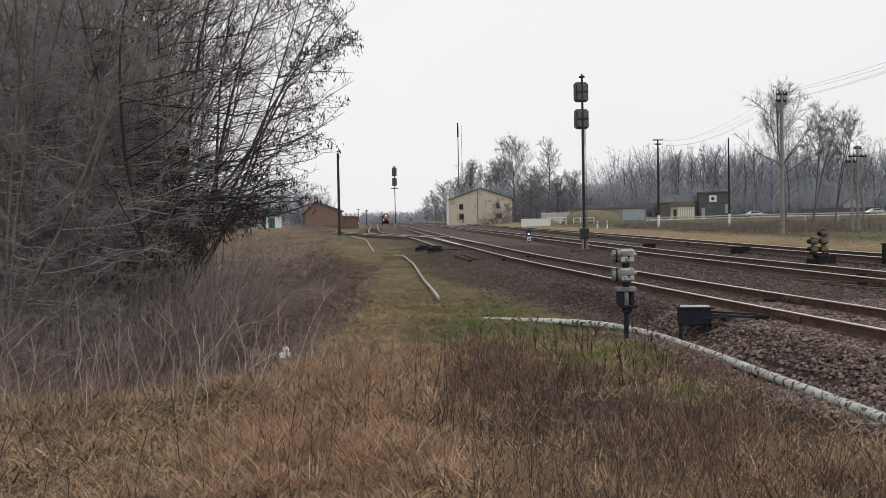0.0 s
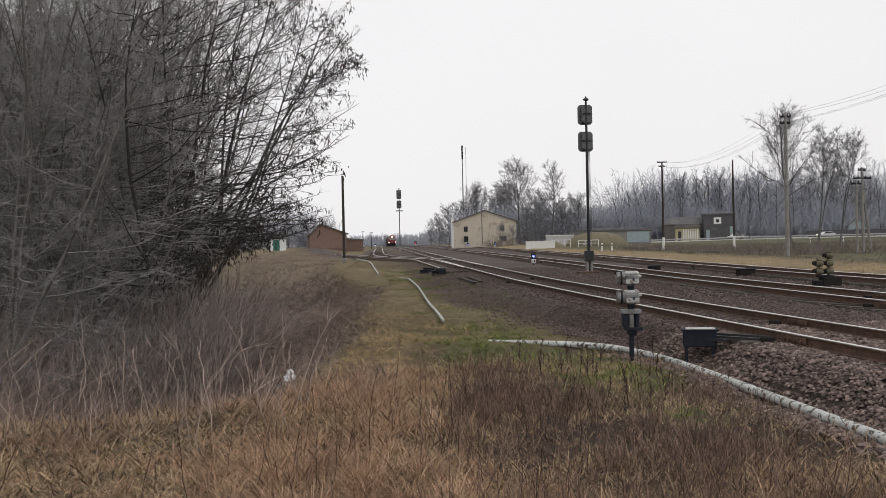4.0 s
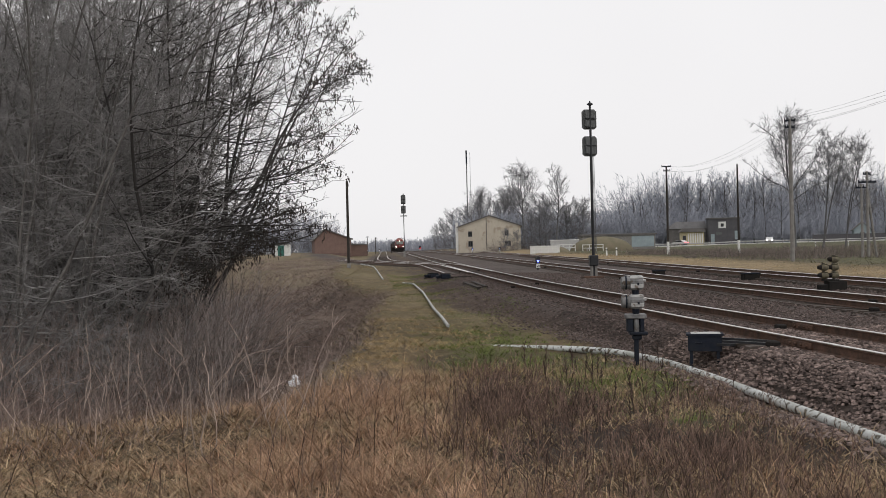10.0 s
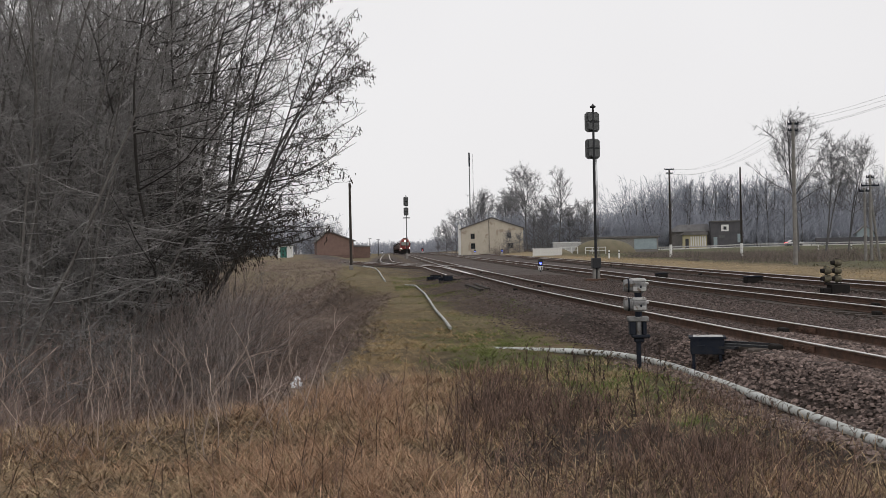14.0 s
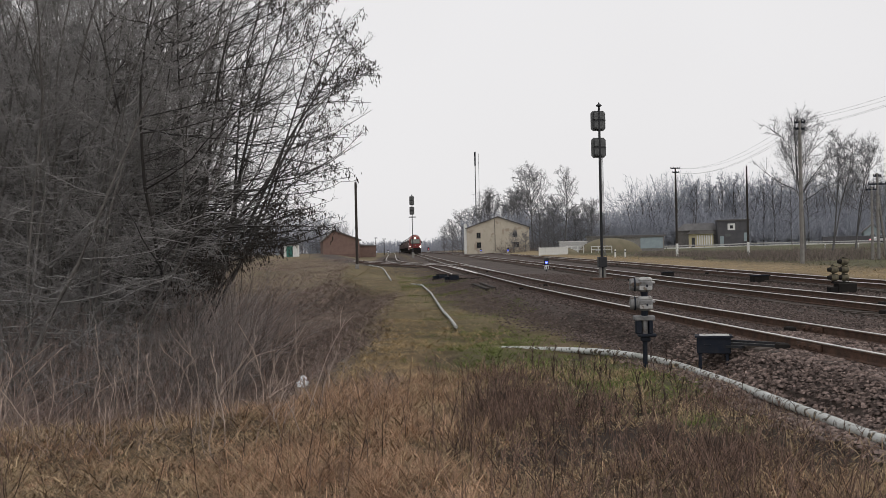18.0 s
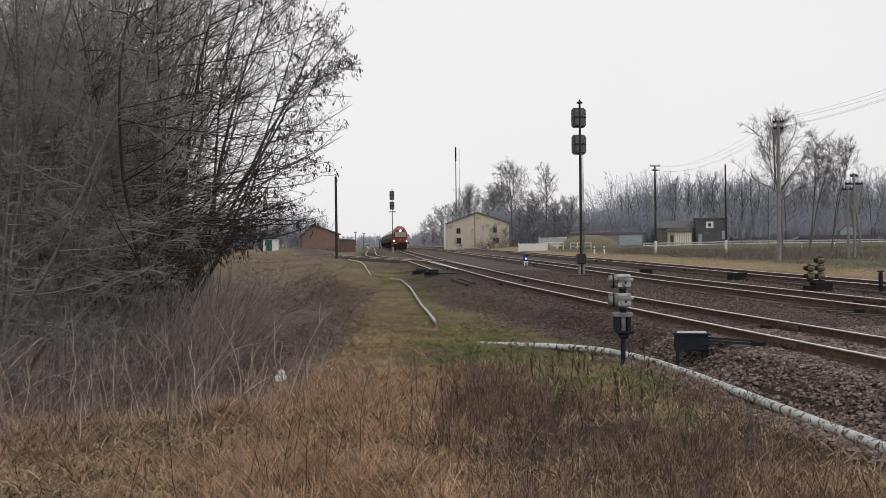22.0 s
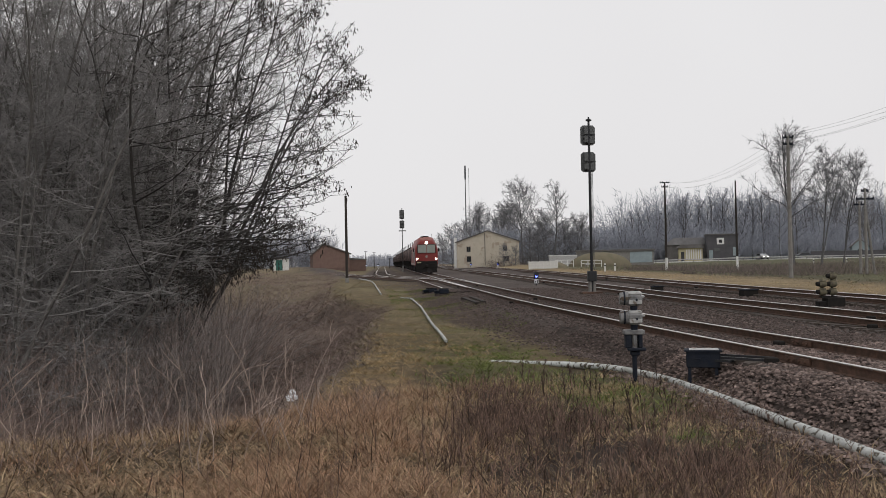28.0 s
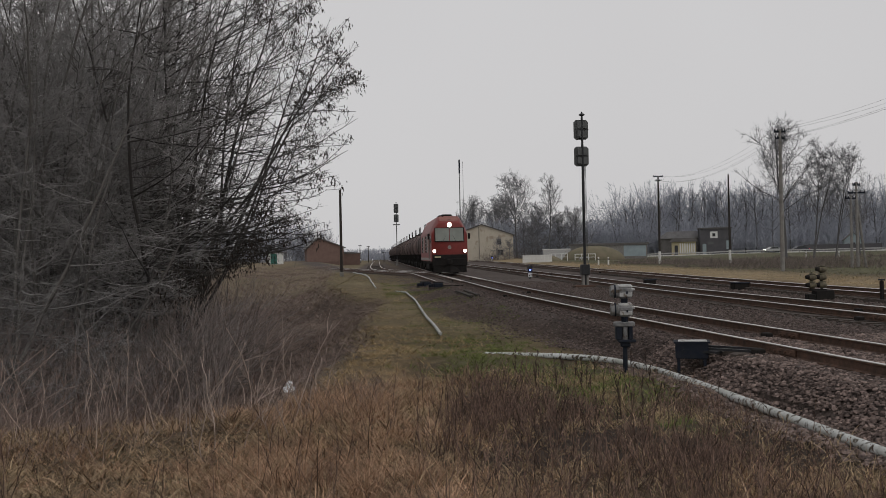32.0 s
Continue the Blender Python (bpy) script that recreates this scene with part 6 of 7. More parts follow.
def tank_wagon():
    t = thing("tank_wagon", pose(0, 0, 0), "dirty dark brown railway tank wagon", "tank wagon", "wagons of the train")
    L = WAGON_L
    part("tank", Shape().lathe([(0.55, 0.3), (0.6, 0.9), (0.8, 1.32), (1.05, 1.5), (L - 1.05, 1.5), (L - 0.8, 1.32), (L - 0.6, 0.9), (L - 0.55, 0.3)], 24, "y", (0, 0, 2.75)), "tank_brown", t, smooth=True)
    part("frame", Shape().box(-0.3, 0.3, 0.3, L - 0.3, 0.9, 1.25).box(-1.45, 1.45, 0.3, 0.7, 0.9, 1.2).box(-1.45, 1.45, L - 0.7, L - 0.3, 0.9, 1.2), "under_black", t)
    for yy in (2.2, L - 2.2):
        part("saddle", Shape().box(-1.3, 1.3, yy - 0.2, yy + 0.2, 1.2, 1.75), "under_black", t)
        bog = part("bogie", Shape().box(-1.12, -0.98, -1.4, 1.4, 0.4, 0.75, 0.04).box(0.98, 1.12, -1.4, 1.4, 0.4, 0.75, 0.04).box(-1.0, 1.0, -0.25, 0.25, 0.45, 0.85), "under_black", t, at=pose(0, yy, 0))
        for wy in (-0.925, 0.925):
            tri_wheelset(bog, wy, 0.475)
    for yy in (3.3, L / 2, L - 3.3):
        band = Shape()
        n = 24
        v = [((1.515 if j else 1.49) * math.cos(2 * math.pi * i / n), yy + o, 2.75 + (1.515 if j else 1.49) * math.sin(2 * math.pi * i / n)) for i in range(n) for o in (-0.06, 0.06) for j in (1,)]
        band.add(v, [(2 * i, 2 * i + 1, (2 * i + 3) % (2 * n), (2 * i + 2) % (2 * n)) for i in range(n)])
        part("strap", band, "tank_brown", t)
    part("dome", Shape().lathe([(4.15, 0.42), (4.42, 0.42), (4.5, 0.3)], 14, at=(0, L / 2, 0)), "tank_brown", t)
    part("walkway", Shape().box(-0.75, -0.2, L / 2 - 1.6, L / 2 + 1.6, 4.3, 4.34).box(0.2, 0.75, L / 2 - 1.6, L / 2 + 1.6, 4.3, 4.34), "under_black", t)
    for yy in (L / 2 - 1.6, L / 2, L / 2 + 1.6):
        for sx in (-0.75, 0.75):
            part("railing_post", Shape().tube([(sx, yy, 4.25), (sx, yy, 5.05)], 0.03, 4), "under_black", t)
    for sx in (-0.75, 0.75):
        part("railing", Shape().tube([(sx, L / 2 - 1.6, 5.0), (sx, L / 2 + 1.6, 5.0)], 0.03, 4), "under_black", t)
        lad = Shape().tube([(sx * 2.05, L / 2 - 0.2, 0.9), (sx * 2.05, L / 2 - 0.2, 3.2), (sx, L / 2 - 0.2, 4.3)], 0.025, 4).tube([(sx * 2.05, L / 2 + 0.2, 0.9), (sx * 2.05, L / 2 + 0.2, 3.2), (sx, L / 2 + 0.2, 4.3)], 0.025, 4)
        for q in range(8):
            lad.tube([(sx * 2.05, L / 2 - 0.2, 1.0 + q * 0.28), (sx * 2.05, L / 2 + 0.2, 1.0 + q * 0.28)], 0.018, 4)
        part("ladder", lad, "under_black", t)
    for yy, d in ((0.0, 1), (L, -1)):
        part("coupler", Shape().box(-0.18, 0.18, min(yy, yy + d * 0.4) - 0.02, max(yy, yy + d * 0.4) + 0.02, 0.9, 1.2, 0.04), "under_black", t)
    part("end_plate", Shape().box(-1.2, 1.2, 0.42, 0.46, 1.2, 1.6), "loco_grey", t, "pale end plate")
    return t


WAGONS = [tank_wagon()]
for k in range(1, 20):
    WAGONS.append(copy_thing(WAGONS[0], pose(0, 0, 0)))
for k in (1, 4, 5, 9):
    WAGONS[k]["label"] = "soot-stained dark railway tank wagon"


# ---- cars on the road ----
def car(mat, label, lamps=False):
    t = thing("car", pose(0, 0, 0), label, "car", "cars on the road")
    body = [(-2.15, 0.35), (-2.2, 0.75), (-1.3, 0.92), (-0.6, 1.4), (0.95, 1.42), (1.7, 0.95), (2.15, 0.85), (2.2, 0.4)]
    part("body", Shape().prism(body, -0.85, 0.85), mat, t)
    part("side_glass", Shape().prism([(-1.15, 0.94), (-0.55, 1.33), (0.9, 1.34), (1.45, 0.96)], -0.87, 0.87), "glass_dark", t)
    for wx in (-1.35, 1.35):
        for wy in (-0.8, 0.8):
            w = part("wheel", Shape().lathe([(-0.1, 0.28), (-0.08, 0.31), (0.08, 0.31), (0.1, 0.28)], 14, "y", (0, 0, 0)), "rubber", t, at=pose(wx, wy, 0.31))
            part("rim", Shape().lathe([(-0.11, 0.18), (0.11, 0.18)], 10, "y"), "galvanised", w)
    for wy in (-0.6, 0.6):
        part("headlight", Shape().box(-2.23, -2.16, wy - 0.18, wy + 0.18, 0.6, 0.76), "lamp_white" if lamps else "galvanised", t, "lit headlight" if lamps else "")
        part("tail_light", Shape().box(2.16, 2.23, wy - 0.15, wy + 0.15, 0.65, 0.8), "lamp_red", t, "red tail light")
    return t


# ---- ballast stones ----
def stones(name, n, region, size, label, seed, mat="stone"):
    r = np.random.default_rng(seed)
    x, y = region(r, n)
    keep = np.ones(len(x), bool)
    z = ground_z(x, y)
    base = np.array([(1, 0, 0), (-0.5, 0.87, 0), (-0.5, -0.87, 0), (0.6, 0.4, 0.7), (-0.6, 0.45, 0.75), (0.05, -0.75, 0.65)])
    k = len(x)
    v = base[None] * (1 + r.normal(0, 0.22, (k, 6, 3)))
    ang = r.uniform(0, 2 * np.pi, k)
    ca, sa = np.cos(ang), np.sin(ang)
    v = np.stack([v[..., 0] * ca[:, None] - v[..., 1] * sa[:, None], v[..., 0] * sa[:, None] + v[..., 1] * ca[:, None], v[..., 2]], -1)
    s = size * r.uniform(0.6, 1.35, (k, 1, 1)) * np.array([1, 0.8, 0.75])
    v = v * s + np.stack([x, y, z + size * 0.25 + (0.03 if size < 0.05 else 0.0)], -1)[:, None]
    tri = np.array([(0, 1, 4), (0, 4, 3), (1, 2, 4), (2, 5, 4), (2, 0, 5), (0, 3, 5), (3, 4, 5)])
    f = (tri[None] + (np.arange(k) * 6)[:, None, None]).reshape(-1, 3)
    return tagged(part(name, fast_mesh(name, v.reshape(-1, 3), f), mat), label, "ballast", kind="stuff")


def near_bed(r, n, y0=8.0, y1=25.0):
    y = y0 + (y1 - y0) * r.random(n) ** 1.25
    c = np.interp(y, *TRACK["main"])
    x = c - 3.2 + r.random(n) * 6.6
    on = (np.abs(np.abs(x - c) - 0.8) > 0.08)
    tie = np.abs(((y + 20) / 0.543 + 0.5) % 1 - 0.5) < 0.2
    on &= ~(tie & (np.abs(x - c) < 1.3) & (r.random(n) < 0.7))
    on &= r.random(n) < sstep(-3.2, -2.2, x - c + 0.25 * (vnoise(x, y, 1.0, 3) - 0.5))
    return x[on], y[on]


def middle_bed(r, n):
    x, y = near_bed(r, n, 25.0, 62.0)
    x = x + (r.random(len(x)) - 0.5) * 2.5
    return x, y


def far_bed(r, n):
    y = 14 + 46 * r.random(n)
    c2 = np.interp(y, *TRACK["second"])
    x = c2 - 3 + r.random(n) * 8.5
    return x, y


stones("ballast_stones", 42000, lambda r, n: near_bed(r, n, 8.0, 18.5), 0.04, "loose brown-grey ballast stones along the track", 3)
stones("shoulder_stones", 15000, lambda r, n: near_bed(r, n, 18.5, 25.0), 0.036, "dirty dark stones on the shoulder of the track", 5, "stone_dark")
stones("middle_ballast_stones", 18000, middle_bed, 0.042, "dirty dark ballast stones along the track further off", 8, "stone_dark")
stones("far_ballast_stones", 13000, far_bed, 0.05, "dirty dark ballast stones between the further tracks", 4, "stone_dark")


# ---- grasses and weeds ----
def blades(name, x, y, h, lean, mat, label, r=0.004, seed=5, n=3, curl=0.25, z_off=-0.03):
    """Single dry blades: bent strips with two sides of a thin wedge."""
    g = np.random.default_rng(seed)
    k = len(x)
    z = ground_z(x, y) + z_off
    pts = np.empty((k, n, 3))
    pts[:, 0] = np.stack([x, y, z], -1)
    a = g.uniform(0, 2 * np.pi, k)
    d = np.stack([np.cos(a) * lean, np.sin(a) * lean, np.ones(k)], -1)
    d = unit(d)
    bend = np.stack([np.cos(a), np.sin(a), -0.6 * np.ones(k)], -1) * curl * g.uniform(0.2, 1.6, k)[:, None]
    for i in range(1, n):
        d = unit(d + bend * (1.4 * i / n) + g.normal(0, 0.07, (k, 3)))
        pts[:, i] = pts[:, i - 1] + d * (h / (n - 1))[:, None]
    wide = np.stack([-np.sin(a), np.cos(a), np.zeros(k)], -1)
    b = g.uniform(0, np.pi, k)
    wide = unit(wide * np.cos(b)[:, None] + np.stack([np.cos(a), np.sin(a), np.zeros(k)], -1) * np.sin(b)[:, None])
    u = np.array([1.0, 0.8, 0.12])
    w = wide[:, None] * (r * g.uniform(0.6, 1.4, k))[:, None, None] * u[None, :, None]
    v = np.stack([pts - w, pts + w], 2).reshape(-1, 3)
    i = (np.arange(k)[:, None] * n + np.arange(n - 1)) * 2
    q = np.stack([i, i + 1, i + 3, i + 2], -1).reshape(-1, 4)
    return tagged(part(name, fast_mesh(name, v, q), mat), label, "grass", kind="stuff")


def scatter(n, x0, x1, y0, y1, weight, seed):
    g = np.random.default_rng(seed)
    x, y = g.uniform(x0, x1, n), g.uniform(y0, y1, n)
    keep = g.random(n) < np.clip(weight(x, y), 0, 1)
    return x[keep], y[keep]


def patchy(x, y, s=1.0, ph=0.0):
    return np.clip(0.5 + 1.9 * (patches(x, y, 1.6 / s, int(ph * 3) + 20) - 0.5), 0, 1)


# foreground: tufts of rust-red and straw grass before the ditch
def tufts(n, x0, x1, y0, y1, weight, per, spread, seed):
    """Blades in clumps: their places and how far each stands from its clump's middle."""
    g = np.random.default_rng(seed)
    cx, cy = scatter(n, x0, x1, y0, y1, weight, seed)
    size = g.uniform(0.5, 1.4, len(cx))
    who = np.repeat(np.arange(len(cx)), per)
    a, d = g.uniform(0, 2 * np.pi, len(who)), np.abs(g.normal(0, spread, len(who))) * size[who]
    return cx[who] + np.cos(a) * d, cy[who] + np.sin(a) * d, size[who] * (1.15 - np.clip(d / (spread * 2.6), 0, 0.7))


fx = lambda x, y: np.maximum((1 - sstep(0.6, 1.6, x - 0.1 * (y - 10))) * (1 - sstep(14.2, 17.2, y - 0.6 * x)), 0.85 * (1 - sstep(8.6, 10.4, y)) * (1 - sstep(4.6, 5.6, x)))
x, y, k = tufts(8600, -7.5, 5.6, 4.5, 17, lambda x, y: fx(x, y) * (0.3 + 0.8 * patchy(x, y, 0.8)) * (0.4 + 0.7 * np.exp(-((x + 0.1) / 1.6) ** 2)), 34, 0.14, 11)
g = np.random.default_rng(12)
blades("red_grass", x, y, g.uniform(0.14, 0.46, len(x)) * k * (0.62 + 0.38 * np.exp(-((x + 0.1) / 1.5) ** 2)) * (0.45 + 1.0 * patchy(x, y, 2.4, 3)), 0.45, "grass_red", "tall rust-red dry grass", 0.0038, 13, curl=0.7)
x, y, k = tufts(6600, -7.5, 7.0, 4.5, 17, lambda x, y: (0.35 + 0.65 * patchy(x, y, 1.0, 4)) * (1 - 0.9 * sstep(14.2, 17.0, y - 0.6 * x)) * (1 - 0.93 * sstep(8.6, 10.4, y) * sstep(0.8, 1.6, x)) * (1 - sstep(4.6, 5.4, x)), 26, 0.13, 14)
g = np.random.default_rng(15)
blades("pale_grass", x, y, g.uniform(0.08, 0.32, len(x)) * k * (0.65 + 0.7 * patchy(x, y, 2.4, 7)), 0.6, "grass_pale", "pale bleached grass blades", 0.0052, 16, curl=0.95)
x, y, k = tufts(4600, -7.5, 4.0, 4.5, 16.5, lambda x, y: fx(x, y) * np.maximum(1 - patchy(x, y, 0.8), 0.9 * sstep(-1.0, -2.2, x)), 24, 0.12, 46)
g = np.random.default_rng(47)
blades("brown_grass", x, y, g.uniform(0.1, 0.36, len(x)) * k, 0.8, "grass_brown", "matted brown grass and dead leaves", 0.008, 48, curl=0.9)
x, y, k = tufts(12500, -2.6, 5.2, 11, 62, lambda x, y: sstep(ditch_edge(y) - 0.3, ditch_edge(y) + 0.4, x) * (1 - sstep(1.4, 3.4, x + 0.8 * np.sin(y * 0.7))) * (0.25 + 0.75 * patchy(x, y)) * (1.2 - y / 75), 20, 0.14, 17)
g = np.random.default_rng(18)
blades("straw_grass", x, y, g.uniform(0.08, 0.34, len(x)) * k * (0.6 + 0.7 * patchy(x, y, 1.8, 16)) * (1 - 0.5 * sstep(20, 36, y)), 0.9, "grass_straw", "short yellow-brown matted grass on the path", 0.0055, 19, curl=0.6)
x, y, k = tufts(5200, 0.4, 6.0, 11.0, 30, lambda x, y: lush(x, y) * (1 - sstep(5.0, 5.4, x)), 24, 0.09, 20)
g = np.random.default_rng(21)
blades("green_grass", x, y, g.uniform(0.06, 0.26, len(x)) * k, 0.8, "grass_green", "patches of fresh green grass and moss", 0.006, 22, curl=0.5)
x, y = scatter(38000, 1.4, 5.2, 30, 72, lambda x, y: sstep(0.3, 0.85, patchy(x, y, 0.5, 3)), 23)
g = np.random.default_rng(24)
blades("far_green_grass", x, y, g.uniform(0.06, 0.2, len(x)), 0.6, "grass_green", "thin green grass beside the track", 0.006, 25)
x, y, k = tufts(2200, 0.6, 5.7, 6.5, 19, lambda x, y: 0.2 + 0.8 * sstep(0.5, 0.9, patchy(x, y, 1.3, 15)), 22, 0.1, 85)
g = np.random.default_rng(86)
blades("thin_straw", x, y, g.uniform(0.08, 0.36, len(x)) * k, 0.7, "grass_pale", "thin pale straw between the weeds", 0.005, 87, curl=0.6)
# dark weeds between the path and the pipe
wx = lambda x, y: sstep(0.6, 1.4, x - 0.1 * (y - 10.6)) * (0.2 + 0.8 * sstep(8.2, 10.0, y)) * (1 - sstep(4.9, 5.6, x)) * (1 - sstep(15.5, 18.0, y + 0.3 * np.sin(x * 3)))
x, y = scatter(40000, -0.5, 6.2, 5.5, 20, lambda x, y: wx(x, y) * (0.12 + 0.95 * sstep(0.25, 0.75, patchy(x, y, 0.9, 5))) * (1 - 0.95 * np.clip(lush(x, y) * 2.2, 0, 1)), 26)
tall = rng.uniform(0.12, 0.55, len(x)) * (0.6 + 0.6 * patchy(x, y, 1.6, 12)) * (1.1 - 0.55 * sstep(3.6, 5.2, x))
st = stems(np.column_stack([x, y, ground_z(x, y) - 0.05]), np.column_stack([rng.normal(0, 0.38, (len(x), 2)), np.ones(len(x))]), tall, np.full(len(x), 0.0052), np.full(len(x), 0.002), 5, 0.1, 0.02)
at, w, l, _ = spawn(st, 5, 0.3, 1.0, 0.6, 0.35, 0.4, 0.2)
sh = stems(at, w, l, np.full(len(l), 0.0035), np.full(len(l), 0.002), 2, 0.15, 0.05)
v, q = twig_mesh([st, sh], 3)
tagged(part("dead_weeds", fast_mesh("dead_weeds", v, q), "weed"), "dark brown dead weed stalks", "weeds", kind="stuff")
x, y = scatter(120000, -6.0, 5.6, 26, 110, lambda x, y: (1 - sstep(3.4, 5.2, x)) * (0.25 + 0.75 * patchy(x, y, 0.45, 6)) * (1 - 0.6 * sstep(60, 110, y)) * sstep(ditch_edge(y) - 3.0, ditch_edge(y), x), 51)
g = np.random.default_rng(52)
blades("olive_grass", x, y, g.uniform(0.06, 0.22, len(x)), 0.8, "grass_olive", "short olive-brown winter grass on the slope", 0.007, 53, curl=0.5)
# dead leaves and broken stalks on the bank of the ditch
x, y = scatter(30000, -8.5, 0.6, 11.0, 26, lambda x, y: (1 - sstep(ditch_edge(y), ditch_edge(y) + 0.6, x)) * (0.3 + 0.7 * patchy(x, y, 1.5, 2)) * (1.15 - y / 30) * sstep(14.5, 17.0, y - 0.6 * x), 41)
g = np.random.default_rng(42)
blades("leaf_litter", x, y, g.uniform(0.05, 0.16, len(x)), 2.0, "pale_litter", "grey-brown fallen leaves and broken stalks", 0.014, 43, curl=0.5, z_off=0.01)
x, y = scatter(30000, -6.0, 1.5, 24, 75, lambda x, y: sstep(ditch_edge(y) - 4.5, ditch_edge(y) - 2.5, x) * (1 - sstep(ditch_edge(y) - 0.2, ditch_edge(y) + 0.5, x)) * (0.25 + 0.75 * patchy(x, y, 0.8, 9)), 55)
g = np.random.default_rng(56)
blades("bank_litter", x, y, g.uniform(0.08, 0.35, len(x)), 1.4, "litter", "brown dead stalks and leaves on the ditch bank", 0.012, 57, curl=0.5, z_off=0.0)
x, y = scatter(560, -6.5, 5.0, 5.0, 13.5, lambda x, y: 0.25 + 0.6 * patchy(x, y, 1.2, 8), 61)
st = stems(np.column_stack([x, y, ground_z(x, y) - 0.05]), np.column_stack([rng.normal(0.0, 0.22, (len(x), 2)), np.ones(len(x))]), rng.uniform(0.35, 1.0, len(x)), np.full(len(x), 0.0045), np.full(len(x), 0.002), 7, 0.08, 0.0)
at, w, l, _ = spawn(st, 4, 0.4, 1.0, 0.5, 0.25, 0.5, 0.2)
sh = stems(at, w, l, np.full(len(l), 0.003), np.full(len(l), 0.0018), 3, 0.15, 0.02)
v, q = twig_mesh([st, sh], 3)
tagged(part("brown_stalks", fast_mesh("brown_stalks", v, q), "weed"), "single dark stalks standing in the dry grass", "weeds", kind="stuff")
x, y = scatter(70, 2.6, 5.2, 12.0, 17.5, lambda x, y: 0.25 + 0.75 * patchy(x, y, 1.4, 18), 63)
st = stems(np.column_stack([x, y, ground_z(x, y) - 0.05]), np.column_stack([rng.normal(0.0, 0.12, (len(x), 2)), np.ones(len(x))]), rng.uniform(0.25, 0.62, len(x)), np.full(len(x), 0.006), np.full(len(x), 0.003), 6, 0.05, 0.0)
at, w, l, _ = spawn(st, 9, 0.35, 1.0, 0.45, 0.22, 0.5, 0.3)
sh = stems(at, w, l, np.full(len(l), 0.008), np.full(len(l), 0.004), 3, 0.15, 0.02)
v, q = twig_mesh([st, sh], 3)
tagged(part("seed_stalks", fast_mesh("seed_stalks", v, q), "seed_head"), "dark standing stalks with dry seed heads", "weeds", kind="stuff")
# low purple-brown scrub on the bank of the ditch
x, y = scatter(70000, -9.5, 1.2, 15.5, 80, lambda x, y: sstep(ditch_edge(y) - 8.0, ditch_edge(y) - 5.0, x) * (1 - sstep(ditch_edge(y) - 0.8, ditch_edge(y) + 0.2, x)) * (0.2 + 0.8 * patchy(x, y, 0.7, 10)) * (1.05 - y / 95), 71)
st = stems(np.column_stack([x, y, ground_z(x, y) - 0.04]), np.column_stack([rng.normal(0, 0.75, (len(x), 2)), np.ones(len(x))]), rng.uniform(0.15, 0.6, len(x)) * (0.6 + 0.9 * patchy(x, y, 0.5, 13)) * (1 - 0.6 * sstep(28, 48, y)), np.full(len(x), 0.0065), np.full(len(x), 0.0035), 4, 0.24, -0.2)
v, q = twig_mesh([st], 3)
tagged(part("bank_scrub", fast_mesh("bank_scrub", v, q), "scrub"), "low purple-brown brambles and dead stems on the bank", "undergrowth", kind="stuff")
x, y = scatter(60000, -17, 0.5, 52, 150, lambda x, y: (0.15 + 0.85 * patchy(x, y, 0.3, 14)) * (1 - sstep(ditch_edge(y) - 1.0, ditch_edge(y) + 0.5, x)) * (1.1 - y / 200), 73)
g = np.random.default_rng(74)
blades("brown_scrub", x, y, g.uniform(0.15, 0.6, len(x)), 0.9, "scrub", "brown dead stems and scrub behind the thicket", 0.016, 75, curl=0.5)
# pale tall stalks at the edge of the ditch
x, y = scatter(150, -6.6, 0.2, 10.8, 17.0, lambda x, y: (1 - sstep(ditch_edge(y) - 0.2, ditch_edge(y) + 0.8, x)) * 0.75, 44)
st = stems(np.column_stack([x, y, ground_z(x, y) - 0.05]), np.column_stack([rng.normal(0.06, 0.2, (len(x), 2)), np.ones(len(x))]), rng.uniform(0.5, 1.6, len(x)) ** 1.15, np.full(len(x), 0.007), np.full(len(x), 0.0035), 8, 0.16, -0.005)
at, w, l, _ = spawn(st, 3, 0.3, 1.0, 0.5, 0.3, 0.5, 0.2)
sh = stems(at, w, l, np.full(len(l), 0.0045), np.full(len(l), 0.002), 4, 0.15, 0.02)
v, q = twig_mesh([st, sh], 4)
tagged(part("pale_stalks", fast_mesh("pale_stalks", v, q), "pale_stalk"), "tall pale dead stalks before the thicket", "weeds", kind="stuff")
# thin grey-brown stems where the dry grass meets the ditch
x, y = scatter(9000, -7.0, 0.4, 9.8, 17.0, lambda x, y: sstep(12.4, 14.0, y - 0.6 * x) * (1 - sstep(15.6, 17.2, y - 0.6 * x)) * (0.25 + 0.75 * patchy(x, y, 1.3, 21)), 96)
g = np.random.default_rng(97)
blades("dead_stems", x, y, g.uniform(0.12, 0.55, len(x)), 0.35, "litter", "thin grey-brown dead stems along the edge of the ditch", 0.0045, 98, curl=0.4)
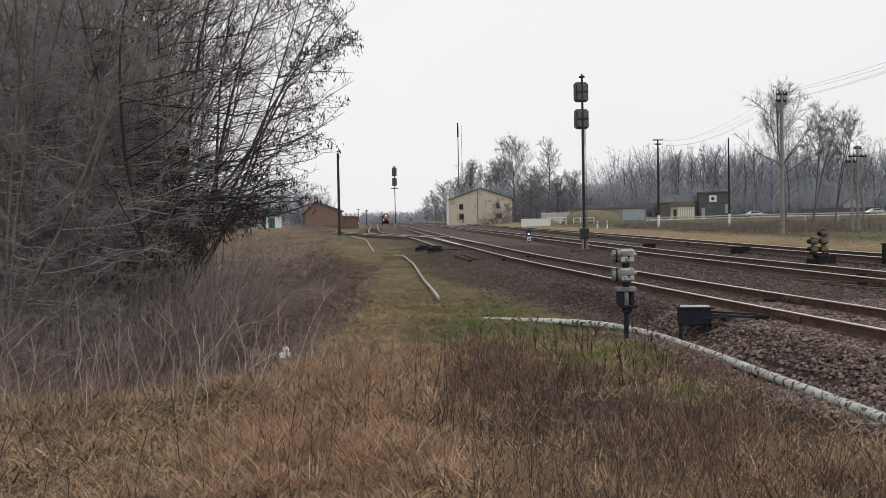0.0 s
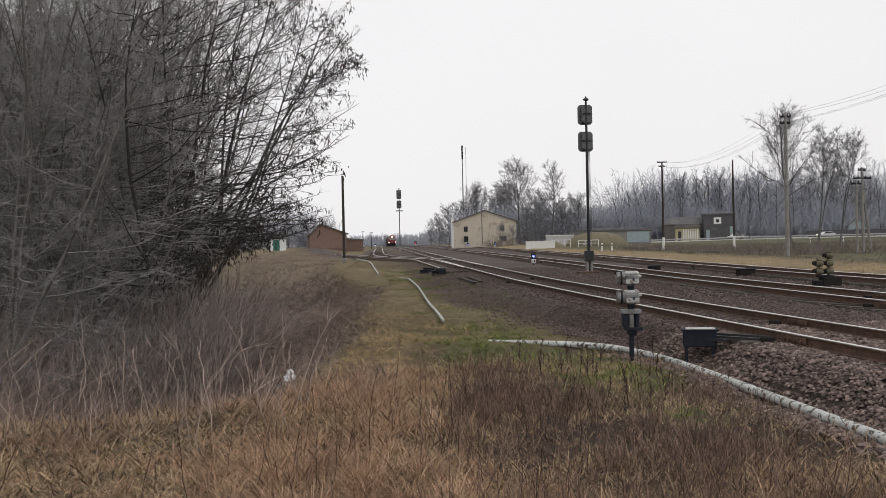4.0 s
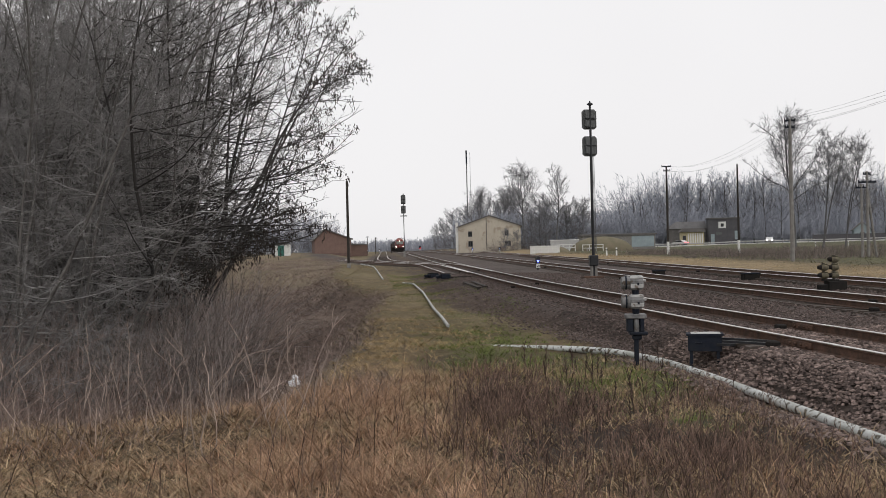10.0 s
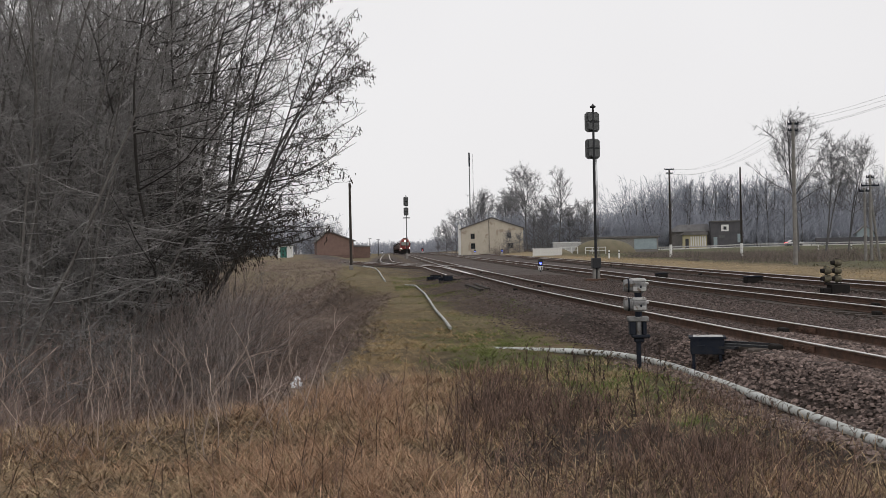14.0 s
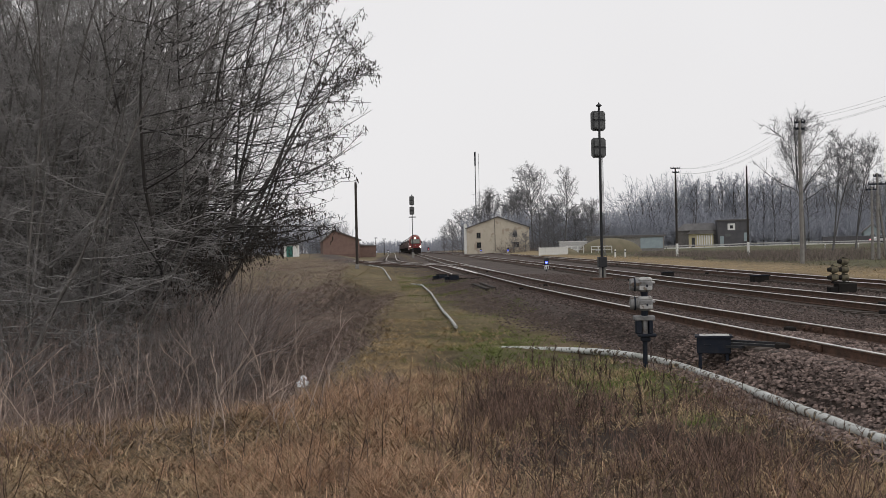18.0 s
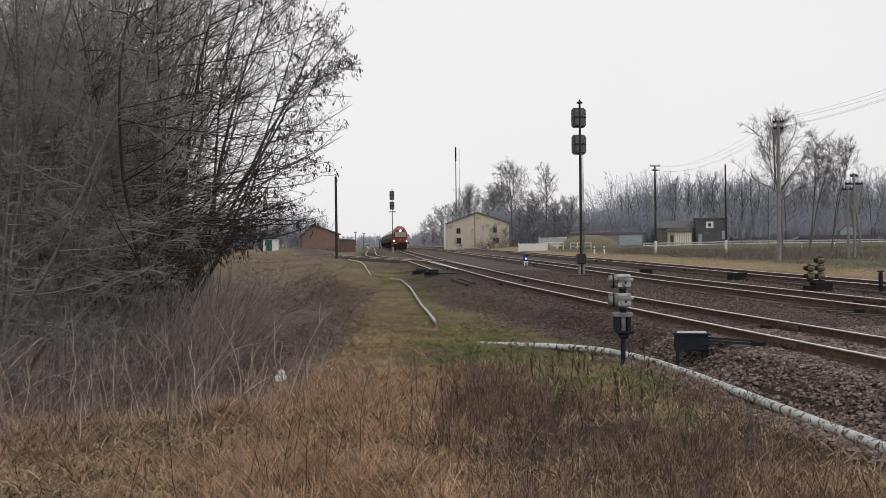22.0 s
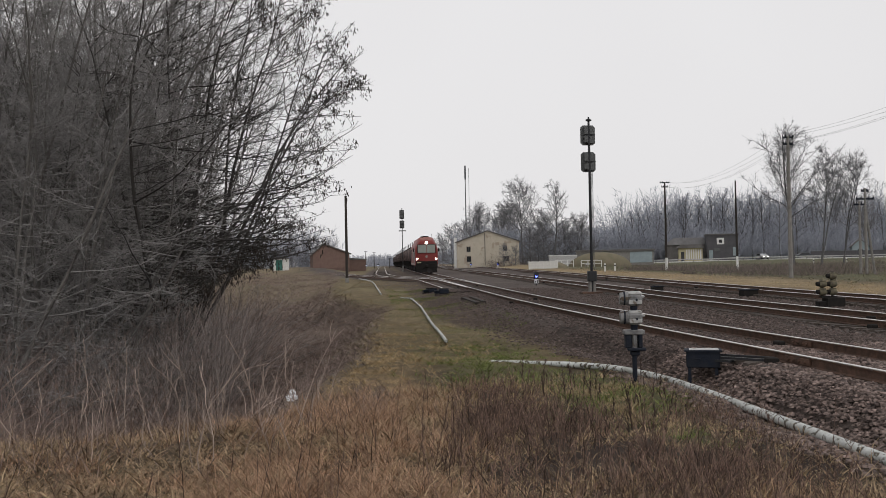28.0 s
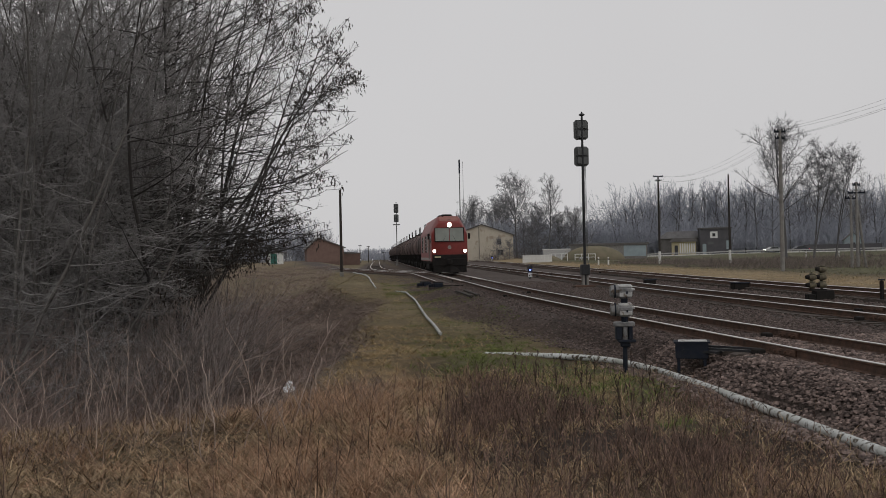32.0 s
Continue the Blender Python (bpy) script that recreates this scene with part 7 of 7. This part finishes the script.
# broken branches lying along the edge of the ditch
for bx0, by0, bx1, by1 in ((-2.45, 15.9, -1.35, 17.4), (-5.35, 13.5, -4.45, 12.75), (-3.5, 14.9, -2.6, 15.2), (-4.5, 13.9, -3.7, 13.6)):
    start, end = np.array([bx0, by0, gz(bx0, by0) + 0.05]), np.array([bx1, by1, gz(bx1, by1) + 0.07])
    run = np.linalg.norm(end - start)
    st = stems(start[None], (end - start)[None] / run, np.array([run]), np.array([0.021]), np.array([0.008]), 9, 0.05, 0.0)
    at, w, l, _ = spawn(st, 6, 0.25, 0.95, 0.6, 0.3, 0.5, 0.25)
    sh = stems(at, w, l, np.full(len(l), 0.008), np.full(len(l), 0.003), 4, 0.2, 0.0)
    v, q = twig_mesh([st, sh], 5)
    tagged(part("fallen_branch", fast_mesh("fallen_branch", v, q), "pale_stalk"), "bleached broken branch lying at the ditch edge", "branch", group="fallen branches by the ditch")
# the golden strip beyond the tracks
x, y = scatter(150000, 18, 75, 20, 150, lambda x, y: sstep(0.4, 1.5, x - np.interp(y, *TRACK["third"]) - 2.6) * (1 - sstep(4, 9, x - np.interp(y, *TRACK["third"]) - 2.6)), 27)
g = np.random.default_rng(28)
blades("golden_grass", x, y, g.uniform(0.06, 0.3, len(x)) * (0.4 + 0.9 * patchy(x, y, 0.4, 17)), 0.8, "grass_straw", "golden dry grass along the outer track", 0.009, 29, curl=0.5)
# the field between the outer track and the road
beyond = lambda x, y: x - np.interp(y, *TRACK["third"]) - 2.6
x, y = scatter(90000, 24, 95, 40, 170, lambda x, y: sstep(3, 9, beyond(x, y)) * (0.2 + 0.8 * patchy(x, y, 0.12, 19)), 91)
g = np.random.default_rng(92)
blades("field_grass", x, y, g.uniform(0.06, 0.3, len(x)), 0.8, "grass_field", "short green and brown winter grass of the field", 0.02, 93, curl=0.4)
x, y = scatter(26000, 28, 80, 70, 150, lambda x, y: sstep(6, 12, beyond(x, y)) * sstep(0.5, 0.72, patches(x, y, 16.0, 95)), 94)
st = stems(np.column_stack([x, y, ground_z(x, y) - 0.04]), np.column_stack([rng.normal(0, 0.4, (len(x), 2)), np.ones(len(x))]), rng.uniform(0.3, 1.1, len(x)), np.full(len(x), 0.016), np.full(len(x), 0.008), 4, 0.15, -0.03)
v, q = twig_mesh([st], 3)
tagged(part("field_scrub", fast_mesh("field_scrub", v, q), "pale_litter"), "grey-brown dead stems in patches over the field", "undergrowth", kind="stuff")


# ---- what moves ----
def on_track(y, length):
    """Pose of a vehicle whose front stands at y on the main track, by its two ends."""
    a = Vector((track_x("main", y), y, float(rise(y))))
    b = Vector((track_x("main", y + length), y + length, float(rise(y + length))))
    d = b - a
    return Matrix.Translation(a) @ Matrix.Rotation(math.atan2(-d.x, d.y), 4, "Z") @ Matrix.Rotation(math.atan2(d.z, length), 4, "X")


TRAIN = [(0, 478), (5, 415.5), (10, 353), (15, 291), (20, 230), (23, 193.5), (25, 168.5), (27.5, 137.5), (29, 118), (30, 105.5), (31, 93), (32, 80.5)]


def train_front(t):
    return float(np.interp(t, [p[0] for p in TRAIN], [p[1] for p in TRAIN]))


def road_pose(bear, y, heading):
    x = math.tan(radians(bear)) * y
    y = y - 3.5 - 0.105 * max(0.0, x - 75)
    x = math.tan(radians(bear)) * y
    return pose(x, y, gz(x, y) + 0.14, rz=heading)


def road_car(mat, label, y, heading, rows):
    c = car(mat, label, "lit" in label)
    return c, [(r[0], road_pose(r[1], r[3] if len(r) > 3 else y, r[2] if len(r) > 2 else heading)) for r in rows]


# bearings along the road, seen from where the camera stands
CARS = [
    road_car("car_white", "white saloon car driving along the road", 243, 0, [(0, 23.15), (1, 22.85), (2, 22.55), (3, 22.3), (6, 20.95), (7, 20.4), (8, 20.0), (9, 19.5), (9.6, 18.9, -30, 247), (10.4, 18.3, -75, 262), (12.5, 18.1, -90, 300), (32, 18.0, -90, 310)]),
    road_car("car_white", "white estate car with lit headlights turning on the road", 243, 0, [(0, 29.5), (3, 27.4), (6, 25.7), (7, 25.2), (8, 24.9), (9, 24.3), (9.5, 23.85, 20), (10, 23.5, 70, 242), (11, 23.6, 100, 240), (12, 23.75, 145, 239), (13, 24.15, 180, 239), (14, 24.7, 180, 239), (17, 27.35, 180, 239), (18, 28.7, 180, 239), (20, 31.5, 180, 239), (26, 39, 180, 239), (32, 45, 180, 239)]),
    road_car("car_silver", "grey car with lit headlights on the road", 239, 180, [(0, 20.6, 180, 284), (25.4, 20.6, 180, 284), (26.7, 22.6, 160, 264), (27.6, 23.2, 110, 246), (28, 23.2, 92), (29, 23.0, 90), (30.2, 23.35, 80), (31.1, 23.8, 30), (32, 24.15, 2)]),
    road_car("car_dark", "dark car driving along the road", 243, 0, [(0, 45), (10, 36), (20, 27.5), (23, 25.2), (25, 24.6), (28, 25.4), (32, 25.6)]),
]


def roll_wheels(vehicle, r):
    """Each wheelset turns on its bogie as the train rolls."""
    for bogie in [o for o in vehicle.children if o.name.startswith("bogie")]:
        for w in bogie.children:
            y = w.matrix_basis.translation.y
            walk(w, [(k / 30, pose(0, y, r, rx=math.degrees((TRAIN[0][1] - train_front(k / 30)) / r))) for k in range(961)])


def motions():
    times = [k * 1.0 for k in range(33)]
    for c, rows in CARS:
        walk(c, rows)
    roll_wheels(LOCO, 0.525)
    walk(LOCO, [(t, on_track(train_front(t), LOCO_L)) for t in times])
    for k, wagon in enumerate(WAGONS):
        if k < 2:
            roll_wheels(wagon, 0.475)
        walk(wagon, [(t, on_track(train_front(t) + LOCO_L + 0.6 + k * WAGON_L, WAGON_L)) for t in times])


motions()
